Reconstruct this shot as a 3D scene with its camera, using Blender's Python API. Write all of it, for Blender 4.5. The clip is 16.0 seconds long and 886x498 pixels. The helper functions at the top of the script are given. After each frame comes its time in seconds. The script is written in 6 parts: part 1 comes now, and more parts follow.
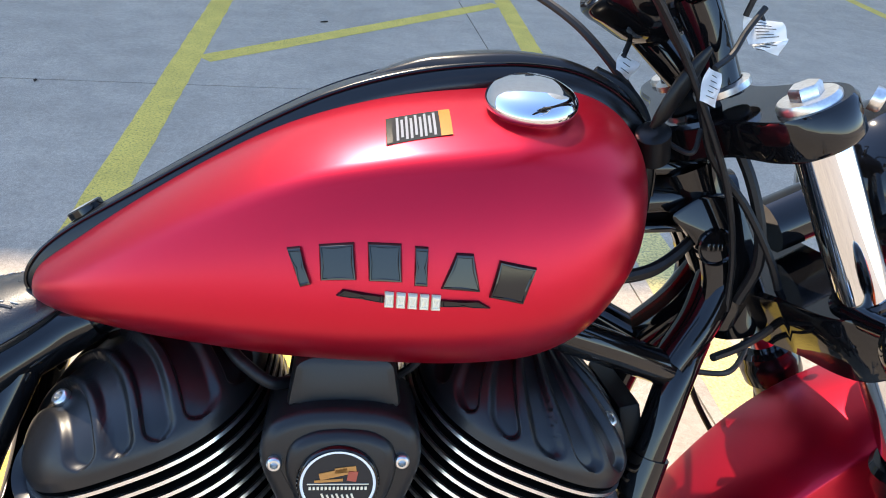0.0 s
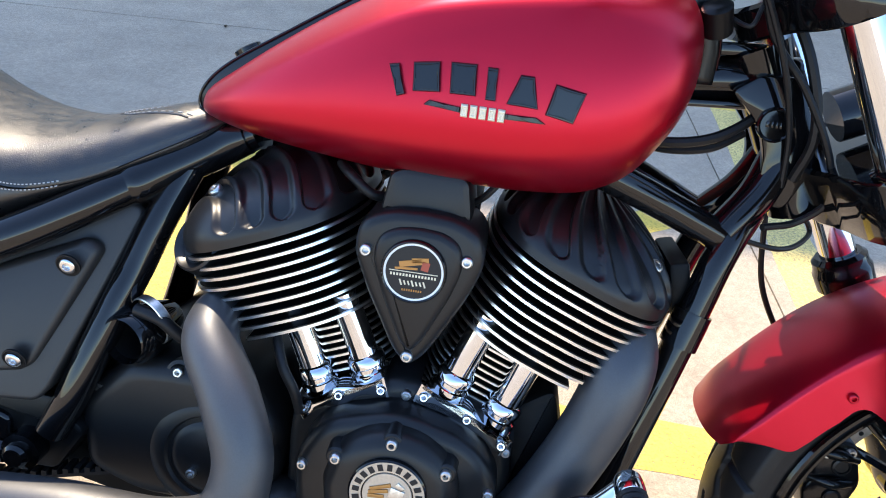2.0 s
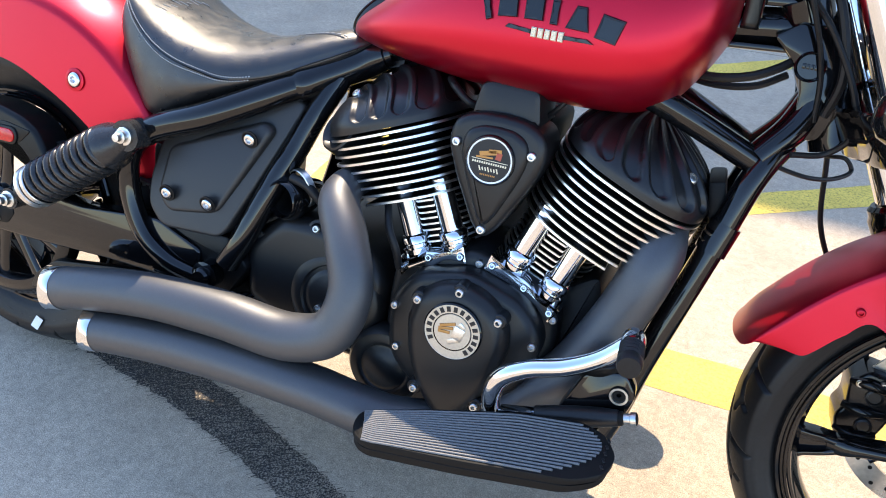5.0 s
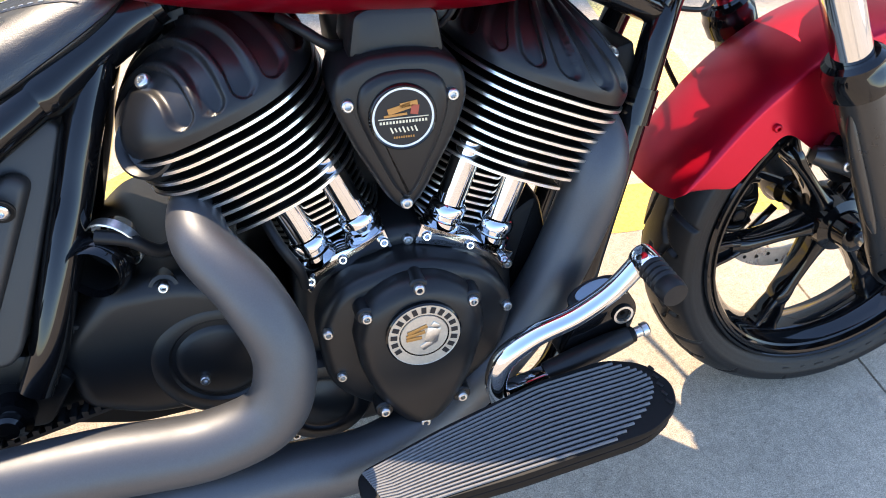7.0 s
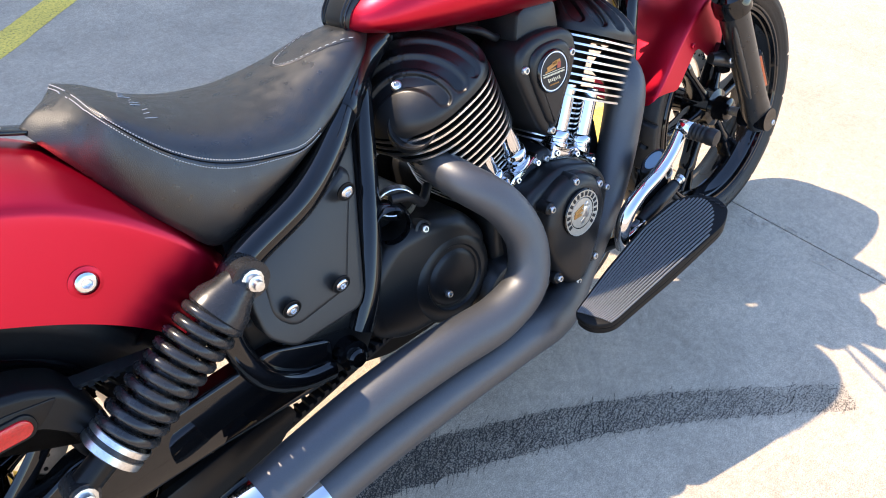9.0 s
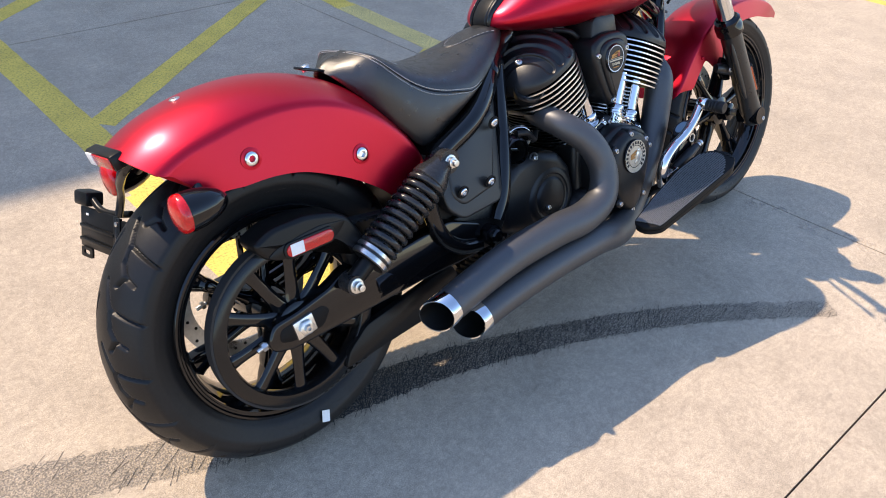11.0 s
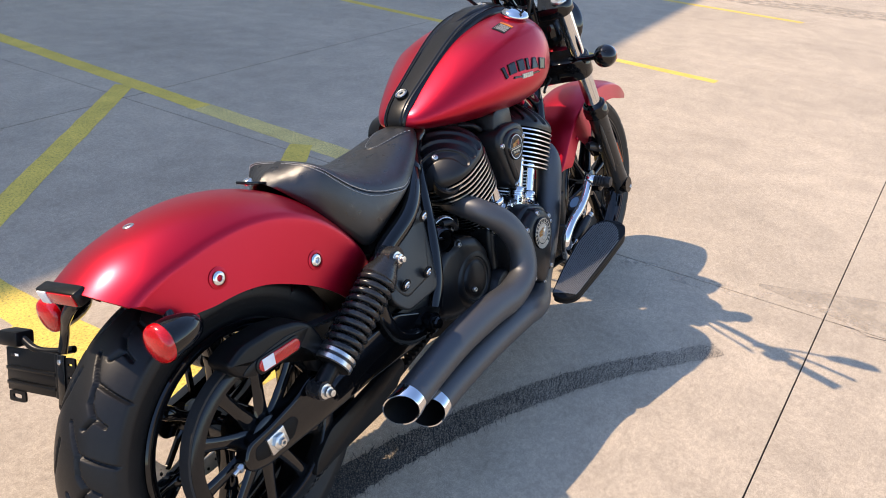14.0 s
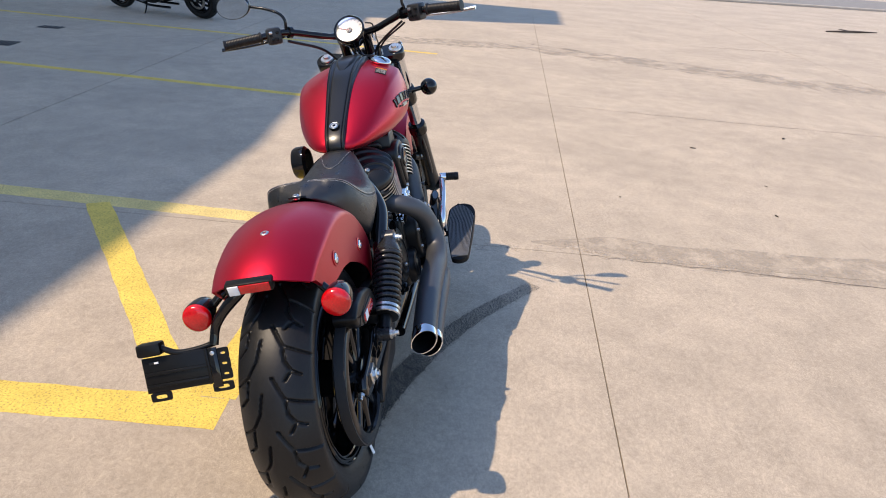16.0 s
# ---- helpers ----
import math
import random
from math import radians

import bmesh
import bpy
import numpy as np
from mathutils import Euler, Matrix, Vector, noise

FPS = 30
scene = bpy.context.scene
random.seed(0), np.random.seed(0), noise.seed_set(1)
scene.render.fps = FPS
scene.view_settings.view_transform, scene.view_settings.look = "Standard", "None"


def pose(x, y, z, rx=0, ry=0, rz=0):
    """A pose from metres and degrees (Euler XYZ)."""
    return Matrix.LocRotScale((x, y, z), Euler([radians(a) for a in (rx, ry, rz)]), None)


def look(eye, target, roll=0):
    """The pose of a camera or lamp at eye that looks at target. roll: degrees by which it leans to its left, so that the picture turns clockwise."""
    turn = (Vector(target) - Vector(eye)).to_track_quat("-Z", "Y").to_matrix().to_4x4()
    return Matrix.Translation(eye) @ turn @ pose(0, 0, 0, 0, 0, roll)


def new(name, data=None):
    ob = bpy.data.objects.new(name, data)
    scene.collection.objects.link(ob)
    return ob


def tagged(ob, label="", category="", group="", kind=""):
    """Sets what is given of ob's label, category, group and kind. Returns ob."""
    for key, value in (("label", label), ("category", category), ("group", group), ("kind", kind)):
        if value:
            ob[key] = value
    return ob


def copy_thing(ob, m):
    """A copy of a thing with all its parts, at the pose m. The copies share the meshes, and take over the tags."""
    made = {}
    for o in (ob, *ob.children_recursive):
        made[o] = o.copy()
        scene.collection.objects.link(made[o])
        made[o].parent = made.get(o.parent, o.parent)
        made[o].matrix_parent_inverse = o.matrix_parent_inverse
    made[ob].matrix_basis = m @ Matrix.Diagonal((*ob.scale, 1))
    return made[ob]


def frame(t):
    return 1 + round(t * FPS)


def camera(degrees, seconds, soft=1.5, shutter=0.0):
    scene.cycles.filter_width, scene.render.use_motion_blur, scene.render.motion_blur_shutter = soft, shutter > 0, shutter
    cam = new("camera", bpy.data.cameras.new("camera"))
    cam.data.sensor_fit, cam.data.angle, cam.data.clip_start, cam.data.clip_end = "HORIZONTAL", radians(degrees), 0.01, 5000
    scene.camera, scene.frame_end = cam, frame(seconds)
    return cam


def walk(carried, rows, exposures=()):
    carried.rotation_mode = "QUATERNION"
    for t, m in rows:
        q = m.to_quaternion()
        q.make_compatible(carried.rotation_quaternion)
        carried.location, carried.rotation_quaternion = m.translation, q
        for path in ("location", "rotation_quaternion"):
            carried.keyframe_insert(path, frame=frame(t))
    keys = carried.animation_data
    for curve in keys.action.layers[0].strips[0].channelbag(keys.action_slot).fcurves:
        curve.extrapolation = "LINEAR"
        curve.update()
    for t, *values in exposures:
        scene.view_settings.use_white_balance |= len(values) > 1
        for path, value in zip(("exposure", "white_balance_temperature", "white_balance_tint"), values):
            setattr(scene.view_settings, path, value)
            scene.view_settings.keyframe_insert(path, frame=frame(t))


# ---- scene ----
cam = camera(61.2, 16.0, 1.0)
PATH = [
    (0, (0.948, -0.417, 1.163), (1.178, 1.289, 0.144), 6.6),
    (0.5, (0.947, -0.478, 1.145), (1.115, 1.254, 0.159), 6.7),
    (1, (0.96, -0.52, 1.13), (1.046, 1.208, 0.126), 6.6),
    (1.5, (1.001, -0.55, 1.111), (0.976, 1.158, 0.071), 6.4),
    (2, (1.03, -0.615, 1.105), (0.874, 1.066, 0.033), 6.1),
    (2.5, (1.076, -0.738, 1.102), (0.754, 0.919, 0.028), 5.7),
    (3, (1.131, -0.797, 1.121), (0.647, 0.809, 0.03), 5.3),
    (3.5, (1.213, -0.834, 1.131), (0.61, 0.722, 0.029), 4.9),
    (3.7, (1.238, -0.846, 1.13), (0.599, 0.699, 0.031), 4.6),
    (5.8, (1.152, -0.839, 1.131), (0.712, 0.697, -0.073), 3.1),
    (6, (1.08, -0.809, 1.137), (0.772, 0.715, -0.121), 3.0),
    (6.5, (0.946, -0.696, 1.106), (0.995, 0.776, -0.247), 3.2),
    (7, (0.815, -0.581, 1.11), (1.209, 0.761, -0.32), 4.4),
    (7.5, (0.666, -0.498, 1.117), (1.318, 0.703, -0.343), 4.4),
    (8, (0.479, -0.489, 1.145), (1.336, 0.605, -0.293), 5.0),
    (8.5, (0.273, -0.584, 1.183), (1.252, 0.495, -0.187), 4.9),
    (9, (0.079, -0.666, 1.217), (1.115, 0.436, -0.092), 4.7),
    (9.5, (-0.147, -0.751, 1.241), (0.918, 0.391, -0.008), 4.3),
    (10, (-0.306, -0.848, 1.26), (0.773, 0.337, 0.064), 3.9),
    (10.2, (-0.369, -0.893, 1.259), (0.724, 0.302, 0.085), 4.0),
    (12.3, (-0.624, -1.08, 1.292), (0.535, 0.16, 0.233), 3.1),
    (12.5, (-0.623, -1.084, 1.285), (0.549, 0.155, 0.24), 3.1),
    (13, (-0.604, -1.078, 1.289), (0.613, 0.132, 0.261), 3.3),
    (13.5, (-0.62, -1.029, 1.293), (0.711, 0.1, 0.315), 3.8),
    (14, (-0.727, -0.87, 1.314), (0.755, 0.112, 0.397), 4.3),
    (14.5, (-0.958, -0.785, 1.327), (0.681, -0.025, 0.468), 4.5),
    (15, (-1.188, -0.696, 1.354), (0.566, -0.187, 0.538), 4.3),
    (15.5, (-1.414, -0.478, 1.369), (0.404, -0.197, 0.584), 4.1),
    (16, (-1.622, -0.334, 1.371), (0.225, -0.19, 0.617), 4.7),
]
walk(cam, [(t, look(eye, target, roll)) for t, eye, target, roll in PATH],
     [(0, 1.62, 6350, 11), (3.5, 1.70, 6400, 11), (7, 1.83, 6600, 13), (8.5, 1.88, 6600, 14), (9.5, 1.60, 6450, 14), (10.2, 1.37, 6450, 14), (12.3, 1.02, 6950, 15), (14, 1.02, 6700, 15), (16, 0.78, 6550, 14)])

# ---- world and sun ----
SUN_DIR = Vector((-0.345, 0.627, 1.0)).normalized()
world = bpy.data.worlds.new("world")
scene.world = world
world.use_nodes = True
wn = world.node_tree
sky = wn.nodes.new("ShaderNodeTexSky")
sky.sky_type = "NISHITA"
sky.sun_disc = False
sky.dust_density, sky.ozone_density = 0.3, 3.0
sky.sun_elevation = math.asin(SUN_DIR.z)
sky.sun_rotation = math.atan2(SUN_DIR.x, SUN_DIR.y)
bg = wn.nodes["Background"]
wn.links.new(sky.outputs[0], bg.inputs[0])
bg.inputs[1].default_value = 0.178
sun_data = bpy.data.lights.new("sun", "SUN")
sun_data.energy, sun_data.angle, sun_data.color = 3.1, radians(0.55), (1.0, 0.83, 0.61)
sun = new("sun", sun_data)
sun.matrix_world = look(SUN_DIR * 30, (0, 0, 0))


# ---- materials ----
def material(name, color, rough=0.5, metal=0.0, coat=0.0, coat_rough=0.04, var=0.0, scale=60.0, bump=0.0, bump_scale=400.0, rough_var=0.0, big=0.0, spec=0.5):
    """A principled material with noise at two scales in colour, gloss and relief."""
    m = bpy.data.materials.new(name)
    m.use_nodes = True
    nt = m.node_tree
    p = nt.nodes["Principled BSDF"]
    p.inputs["Base Color"].default_value = (*color, 1)
    p.inputs["Roughness"].default_value = rough
    p.inputs["Metallic"].default_value = metal
    p.inputs["Specular IOR Level"].default_value = spec
    p.inputs["Coat Weight"].default_value = coat
    p.inputs["Coat Roughness"].default_value = coat_rough
    co = nt.nodes.new("ShaderNodeTexCoord").outputs["Object"]

    def noise_at(s, detail=4.0):
        n = nt.nodes.new("ShaderNodeTexNoise")
        n.inputs["Scale"].default_value, n.inputs["Detail"].default_value = s, detail
        nt.links.new(co, n.inputs["Vector"])
        return n.outputs["Fac"]

    def ranged(value, lo, hi):
        r = nt.nodes.new("ShaderNodeMapRange")
        r.inputs["From Min"].default_value, r.inputs["From Max"].default_value = 0.3, 0.7
        r.inputs["To Min"].default_value, r.inputs["To Max"].default_value = lo, hi
        nt.links.new(value, r.inputs["Value"])
        return r.outputs["Result"]

    if var or big:
        fine = ranged(noise_at(scale), 1 - var, 1 + var)
        wide = ranged(noise_at(max(scale / 14, 1.2), 3), 1 - big, 1 + big)
        both = nt.nodes.new("ShaderNodeMath")
        both.operation = "MULTIPLY"
        nt.links.new(fine, both.inputs[0]), nt.links.new(wide, both.inputs[1])
        mul = nt.nodes.new("ShaderNodeVectorMath")
        mul.operation = "SCALE"
        mul.inputs[0].default_value = color
        nt.links.new(both.outputs[0], mul.inputs["Scale"])
        nt.links.new(mul.outputs[0], p.inputs["Base Color"])
    if rough_var:
        nt.links.new(ranged(noise_at(scale / 5), rough - rough_var, rough + rough_var), p.inputs["Roughness"])
    if bump:
        b = nt.nodes.new("ShaderNodeBump")
        b.inputs["Strength"].default_value, b.inputs["Distance"].default_value = 1.0, bump
        nt.links.new(noise_at(bump_scale, 5), b.inputs["Height"])
        nt.links.new(b.outputs[0], p.inputs["Normal"])
    return m


RED = material("satin_red_paint", (0.48, 0.0013, 0.021), 0.35, 0.82, coat=0.40, coat_rough=0.27, var=0.05, scale=2500, bump=0.00002, bump_scale=3000, spec=0.2)
GLOSS = material("gloss_black", (0.0035, 0.0035, 0.004), 0.055, 0.0, rough_var=0.02, scale=40, spec=0.46)
SATIN = material("satin_black_metal", (0.0085, 0.0085, 0.0088), 0.37, 0.0, var=0.15, scale=900, spec=0.36, bump=0.00004, bump_scale=1500)
PANEL = material("satin_side_panel", (0.018, 0.0175, 0.017), 0.42, 0.0, var=0.1, scale=900, spec=0.48, bump=0.00004, bump_scale=1500)
HEAD = material("semi_gloss_black", (0.008, 0.008, 0.0085), 0.36, 0.0, var=0.12, scale=700, spec=0.42, rough_var=0.03, bump=0.00003, bump_scale=1500)
PIPE = material("matt_black_ceramic", (0.082, 0.084, 0.089), 0.48, 0.65, var=0.05, scale=600, rough_var=0.03, bump=0.00004, bump_scale=2000, spec=0.7)
FORKLEG = material("satin_black_fork", (0.013, 0.0125, 0.012), 0.30, 0.0, var=0.12, scale=500, rough_var=0.03, spec=0.6)
FIN = material("fin_black", (0.005, 0.005, 0.005), 0.5, 0.0, spec=0.15, var=0.2, scale=300)
CHROME = material("chrome", (0.66, 0.67, 0.68), 0.05, 1.0, rough_var=0.02, scale=200)
BOLT = material("bright_zinc_bolt", (0.72, 0.72, 0.72), 0.24, 1.0, var=0.1, scale=400)
ALU = material("machined_aluminium", (0.74, 0.73, 0.71), 0.28, 1.0, var=0.06, scale=500)
STEEL = material("zinc_steel", (0.62, 0.62, 0.6), 0.3, 1.0, var=0.12, scale=300)
LEATHER = material("black_leather", (0.0085, 0.0085, 0.0088), 0.35, 0.0, spec=0.76, var=0.2, scale=250, bump=0.0004, bump_scale=700, rough_var=0.10)
PAD = material("ribbed_pad_rubber", (0.085, 0.085, 0.086), 0.56, 0.0, var=0.2, scale=200, spec=1.0)
RUBBER = material("black_rubber", (0.009, 0.009, 0.0095), 0.46, 0.0, spec=0.28, var=0.2, scale=200, bump=0.0001, bump_scale=1500)
TYRE = material("tyre_rubber", (0.0075, 0.0075, 0.0078), 0.43, 0.0, spec=0.30, var=0.2, scale=160, big=0.2, bump=0.00015, bump_scale=1200)
PLASTIC = material("black_plastic", (0.0055, 0.0055, 0.0056), 0.34, 0.0, spec=0.22, var=0.15, scale=500, bump=0.00005, bump_scale=1800)
COATED = material("powder_coat_black", (0.006, 0.006, 0.0062), 0.18, 0.0, spec=0.36, var=0.1, scale=500, bump=0.00004, bump_scale=1500)
POD = material("grey_black_plastic", (0.016, 0.016, 0.0165), 0.40, 0.0, spec=0.4, var=0.12, scale=400)
DASH = material("black_console_finish", (0.006, 0.006, 0.0062), 0.28, 0.0, spec=0.42, var=0.1, scale=400, bump=0.00005, bump_scale=1600)
LENS = material("red_lens", (0.50, 0.0025, 0.005), 0.18, 0.0, coat=0.4, var=0.18, scale=260, bump=0.0003, bump_scale=300)
AMBER = material("amber_lens", (0.55, 0.10, 0.03), 0.15, 0.0, coat=0.8, var=0.2, scale=400)
WHITE = material("white_label", (0.78, 0.78, 0.76), 0.5, 0.0, var=0.03, scale=200)
PRINT = material("label_print", (0.5, 0.5, 0.5), 0.7, spec=0.1)
GREY_INK = material("label_ink", (0.014, 0.014, 0.015), 0.4, spec=0.3)
ORANGE = material("orange_label", (0.8, 0.28, 0.02), 0.45)
BRONZE = material("bronze_print", (0.42, 0.2, 0.05), 0.4, 0.3)
CREAM = material("cream_enamel", (0.75, 0.66, 0.47), 0.35, 0.0)
SHOCK = material("satin_black_shock", (0.030, 0.030, 0.0312), 0.27, 0.45, var=0.08, scale=500, rough_var=0.03, spec=0.5)
MEDAL = material("aged_silver_enamel", (0.52, 0.47, 0.385), 0.34, 0.55, var=0.08, scale=300)
THREAD = material("white_thread", (0.42, 0.42, 0.41), 0.7)
BELT = material("belt_rubber", (0.012, 0.012, 0.012), 0.7, var=0.2, scale=300)
ROTOR = material("brake_disc_steel", (0.5, 0.48, 0.45), 0.3, 1.0, var=0.1, scale=150, rough_var=0.08)


# ---- building tools ----
def spline(pts, n):
    """n points along a smooth curve through pts (tuples of any length)."""
    p = np.array(pts, float)
    step = np.linalg.norm(np.diff(p[:, :3], axis=0), axis=1) ** 0.5
    t = np.r_[0, np.cumsum(step)]
    m = np.zeros_like(p)
    d = np.diff(p, axis=0) / step[:, None]
    m[0], m[-1] = d[0], d[-1]
    if len(p) > 2:
        w = (step[1:] / (step[1:] + step[:-1]))[:, None]
        m[1:-1] = w * d[:-1] + (1 - w) * d[1:]
    out = []
    for s in np.linspace(0, t[-1], n):
        i = min(int(np.searchsorted(t, s, "right")) - 1, len(p) - 2)
        h = t[i + 1] - t[i]
        u = (s - t[i]) / h
        out.append((2 * u**3 - 3 * u**2 + 1) * p[i] + (u**3 - 2 * u**2 + u) * h * m[i] + (3 * u**2 - 2 * u**3) * p[i + 1] + (u**3 - u**2) * h * m[i + 1])
    return np.array(out)


def link(name, bm, mats, parent=None, sharp=38, label=""):
    bmesh.ops.recalc_face_normals(bm, faces=bm.faces)
    cut = radians(sharp)
    for f in bm.faces:
        f.smooth = True
    for e in bm.edges:
        e.smooth = not (len(e.link_faces) == 2 and e.calc_face_angle(0) > cut)
    me = bpy.data.meshes.new(name)
    bm.to_mesh(me)
    bm.free()
    for m in mats if isinstance(mats, (list, tuple)) else (mats,):
        me.materials.append(m)
    ob = new(name, me)
    ob.parent = parent
    if label:
        tagged(ob, label)
    return ob


def part(name, bm, mat, parent, label="", sharp=38):
    return link(name, bm, mat, parent, sharp, label)


def skin(rings, closed=True, caps=True, bm=None, mat=0):
    """A mesh through rings of equally many points."""
    bm = bm or bmesh.new()
    vs = [[bm.verts.new(p) for p in ring] for ring in rings]
    n = len(vs[0])
    for a, b in zip(vs, vs[1:]):
        for i in range(n if closed else n - 1):
            j = (i + 1) % n
            f = bm.faces.new((a[i], a[j], b[j], b[i]))
            f.material_index = mat
    if caps and closed:
        for ring in (vs[0], vs[-1]):
            bm.faces.new(ring).material_index = mat
    return bm


def tube(pts, r, n=14, steps=None, caps=True, bm=None, mat=0, smooth=True, squash=1.0):
    """A swept tube. r: one radius, or one a point."""
    radii = [r] * len(pts) if isinstance(r, (int, float)) else list(r)
    rows = [(*p, q) for p, q in zip(pts, radii)]
    if smooth and len(pts) > 2:
        rows = spline(rows, steps or 8 * len(pts))
    rows = np.array(rows, float)
    c, rad = rows[:, :3], rows[:, 3]
    tang = np.gradient(c, axis=0)
    tang /= np.linalg.norm(tang, axis=1)[:, None]
    side = Vector(tang[0]).orthogonal().normalized()
    rings = []
    for p, t, q in zip(c.tolist(), tang.tolist(), rad.tolist()):
        t = Vector(t)
        side = (side - t * side.dot(t)).normalized()
        up = t.cross(side)
        rings.append([Vector(p) + q * (math.cos(a) * side + squash * math.sin(a) * up) for a in (2 * math.pi * k / n for k in range(n))])
    return skin(rings, True, caps, bm, mat)


def basis(axis):
    a = Vector(axis).normalized()
    u = a.orthogonal().normalized()
    if abs(a.y) > 0.9:
        u = Vector((1, 0, 0))
        u = (u - a * u.dot(a)).normalized()
    return a, u, a.cross(u)


def lathe(profile, centre, axis=(0, 1, 0), n=48, bm=None, mat=0, closed_profile=False, caps=False, mats=None):
    """Turn (radius, height along axis) rows round an axis."""
    bm = bm or bmesh.new()
    a, u, v = basis(axis)
    c = Vector(centre)
    rings = []
    for r, h in profile:
        rings.append([bm.verts.new(c + a * h + r * (math.cos(k) * u + math.sin(k) * v)) for k in (2 * math.pi * i / n for i in range(n))] if r > 1e-5 else [bm.verts.new(c + a * h)])
    pairs = list(zip(rings, rings[1:])) + ([(rings[-1], rings[0])] if closed_profile else [])
    for k, (p, q) in enumerate(pairs):
        for i in range(n):
            j = (i + 1) % n
            loop = [p[i % len(p)], p[j % len(p)], q[j % len(q)], q[i % len(q)]]
            loop = list(dict.fromkeys(loop))
            if len(loop) > 2:
                bm.faces.new(loop).material_index = mats[k] if mats else mat
    if caps:
        for ring in (rings[0], rings[-1]):
            if len(ring) > 2:
                bm.faces.new(ring).material_index = mat
    return bm


def slab(outline, y0, y1, bevel=0.003, bm=None, mat=0, segs=2, dome=0.0):
    """An (x, z) outline made solid from y0 (outer, to the right of the bike) to y1, with a rounded outer edge."""
    pts = np.array(outline, float)
    mid = pts.mean(0)
    sgn = 1 if y1 > y0 else -1
    area = 0.5 * sum(pts[i][0] * pts[(i + 1) % len(pts)][1] - pts[(i + 1) % len(pts)][0] * pts[i][1] for i in range(len(pts)))
    nxt, prv = np.roll(pts, -1, 0), np.roll(pts, 1, 0)
    tang = nxt - prv
    tang /= np.linalg.norm(tang, axis=1)[:, None] + 1e-9
    inward = np.stack([-tang[:, 1], tang[:, 0]], 1) * (1 if area > 0 else -1)
    rings = [[(x, y1, z) for x, z in pts]]
    for k in range(segs + 1):
        a = math.pi / 2 * k / segs
        off = bevel * (1 - math.cos(a))
        y = y0 + sgn * bevel * (1 - math.sin(a))
        rings.append([(x, y, z) for x, z in pts + inward * off])
    if dome:
        for f in (0.8, 0.55, 0.28, 0.08):
            flat = mid + (pts + inward * bevel - mid) * f
            rings.append([(x, y0 - sgn * dome * (1 - f * f), z) for x, z in flat])
    return skin(rings, True, True, bm, mat)


def rounded(outline, r, segs=5):
    """Round the corners of a 2D outline."""
    pts = [Vector(p) for p in outline]
    out = []
    for i, p in enumerate(pts):
        a, b = pts[i - 1] - p, pts[(i + 1) % len(pts)] - p
        d = min(r, a.length * 0.45, b.length * 0.45)
        s, e = p + a.normalized() * d, p + b.normalized() * d
        for k in range(segs + 1):
            u = k / segs
            out.append(tuple(s * (1 - u) ** 2 + p * 2 * u * (1 - u) + e * u * u))
    return out


def box(lo, hi, bevel=0.003, bm=None, mat=0, turn=None):
    """A bevelled box between two corners, turned by a matrix."""
    b = bmesh.new()
    bmesh.ops.create_cube(b, size=1)
    lo, hi = Vector(lo), Vector(hi)
    for v in b.verts:
        v.co = Vector([(lo[k] + hi[k]) / 2 + v.co[k] * (hi[k] - lo[k]) for k in range(3)])
    if bevel:
        bmesh.ops.bevel(b, geom=b.edges[:], offset=bevel, segments=2, affect="EDGES", profile=0.5)
    if turn:
        b.transform(turn)
    if bm:
        merge(bm, b, mat)
        return bm
    return b


def merge(bm, other, mat=0):
    vs = {v: bm.verts.new(v.co) for v in other.verts}
    for f in other.faces:
        try:
            bm.faces.new([vs[v] for v in f.verts]).material_index = mat
        except ValueError:
            pass
    other.free()
    return bm


def bolt(name, centre, axis, r, parent, mat=None, h=0.006, label=""):
    """A socket-head bolt with a washer face and a recessed hexagon."""
    bm = lathe([(r, -0.004), (r, h * 0.6), (r * 0.9, h * 0.85), (r * 0.74, h), (r * 0.5, h), (r * 0.46, h * 0.9), (r * 0.44, h * 0.1), (0, h * 0.1)], centre, axis, 18)
    return part(name, bm, mat or STEEL, parent, label)


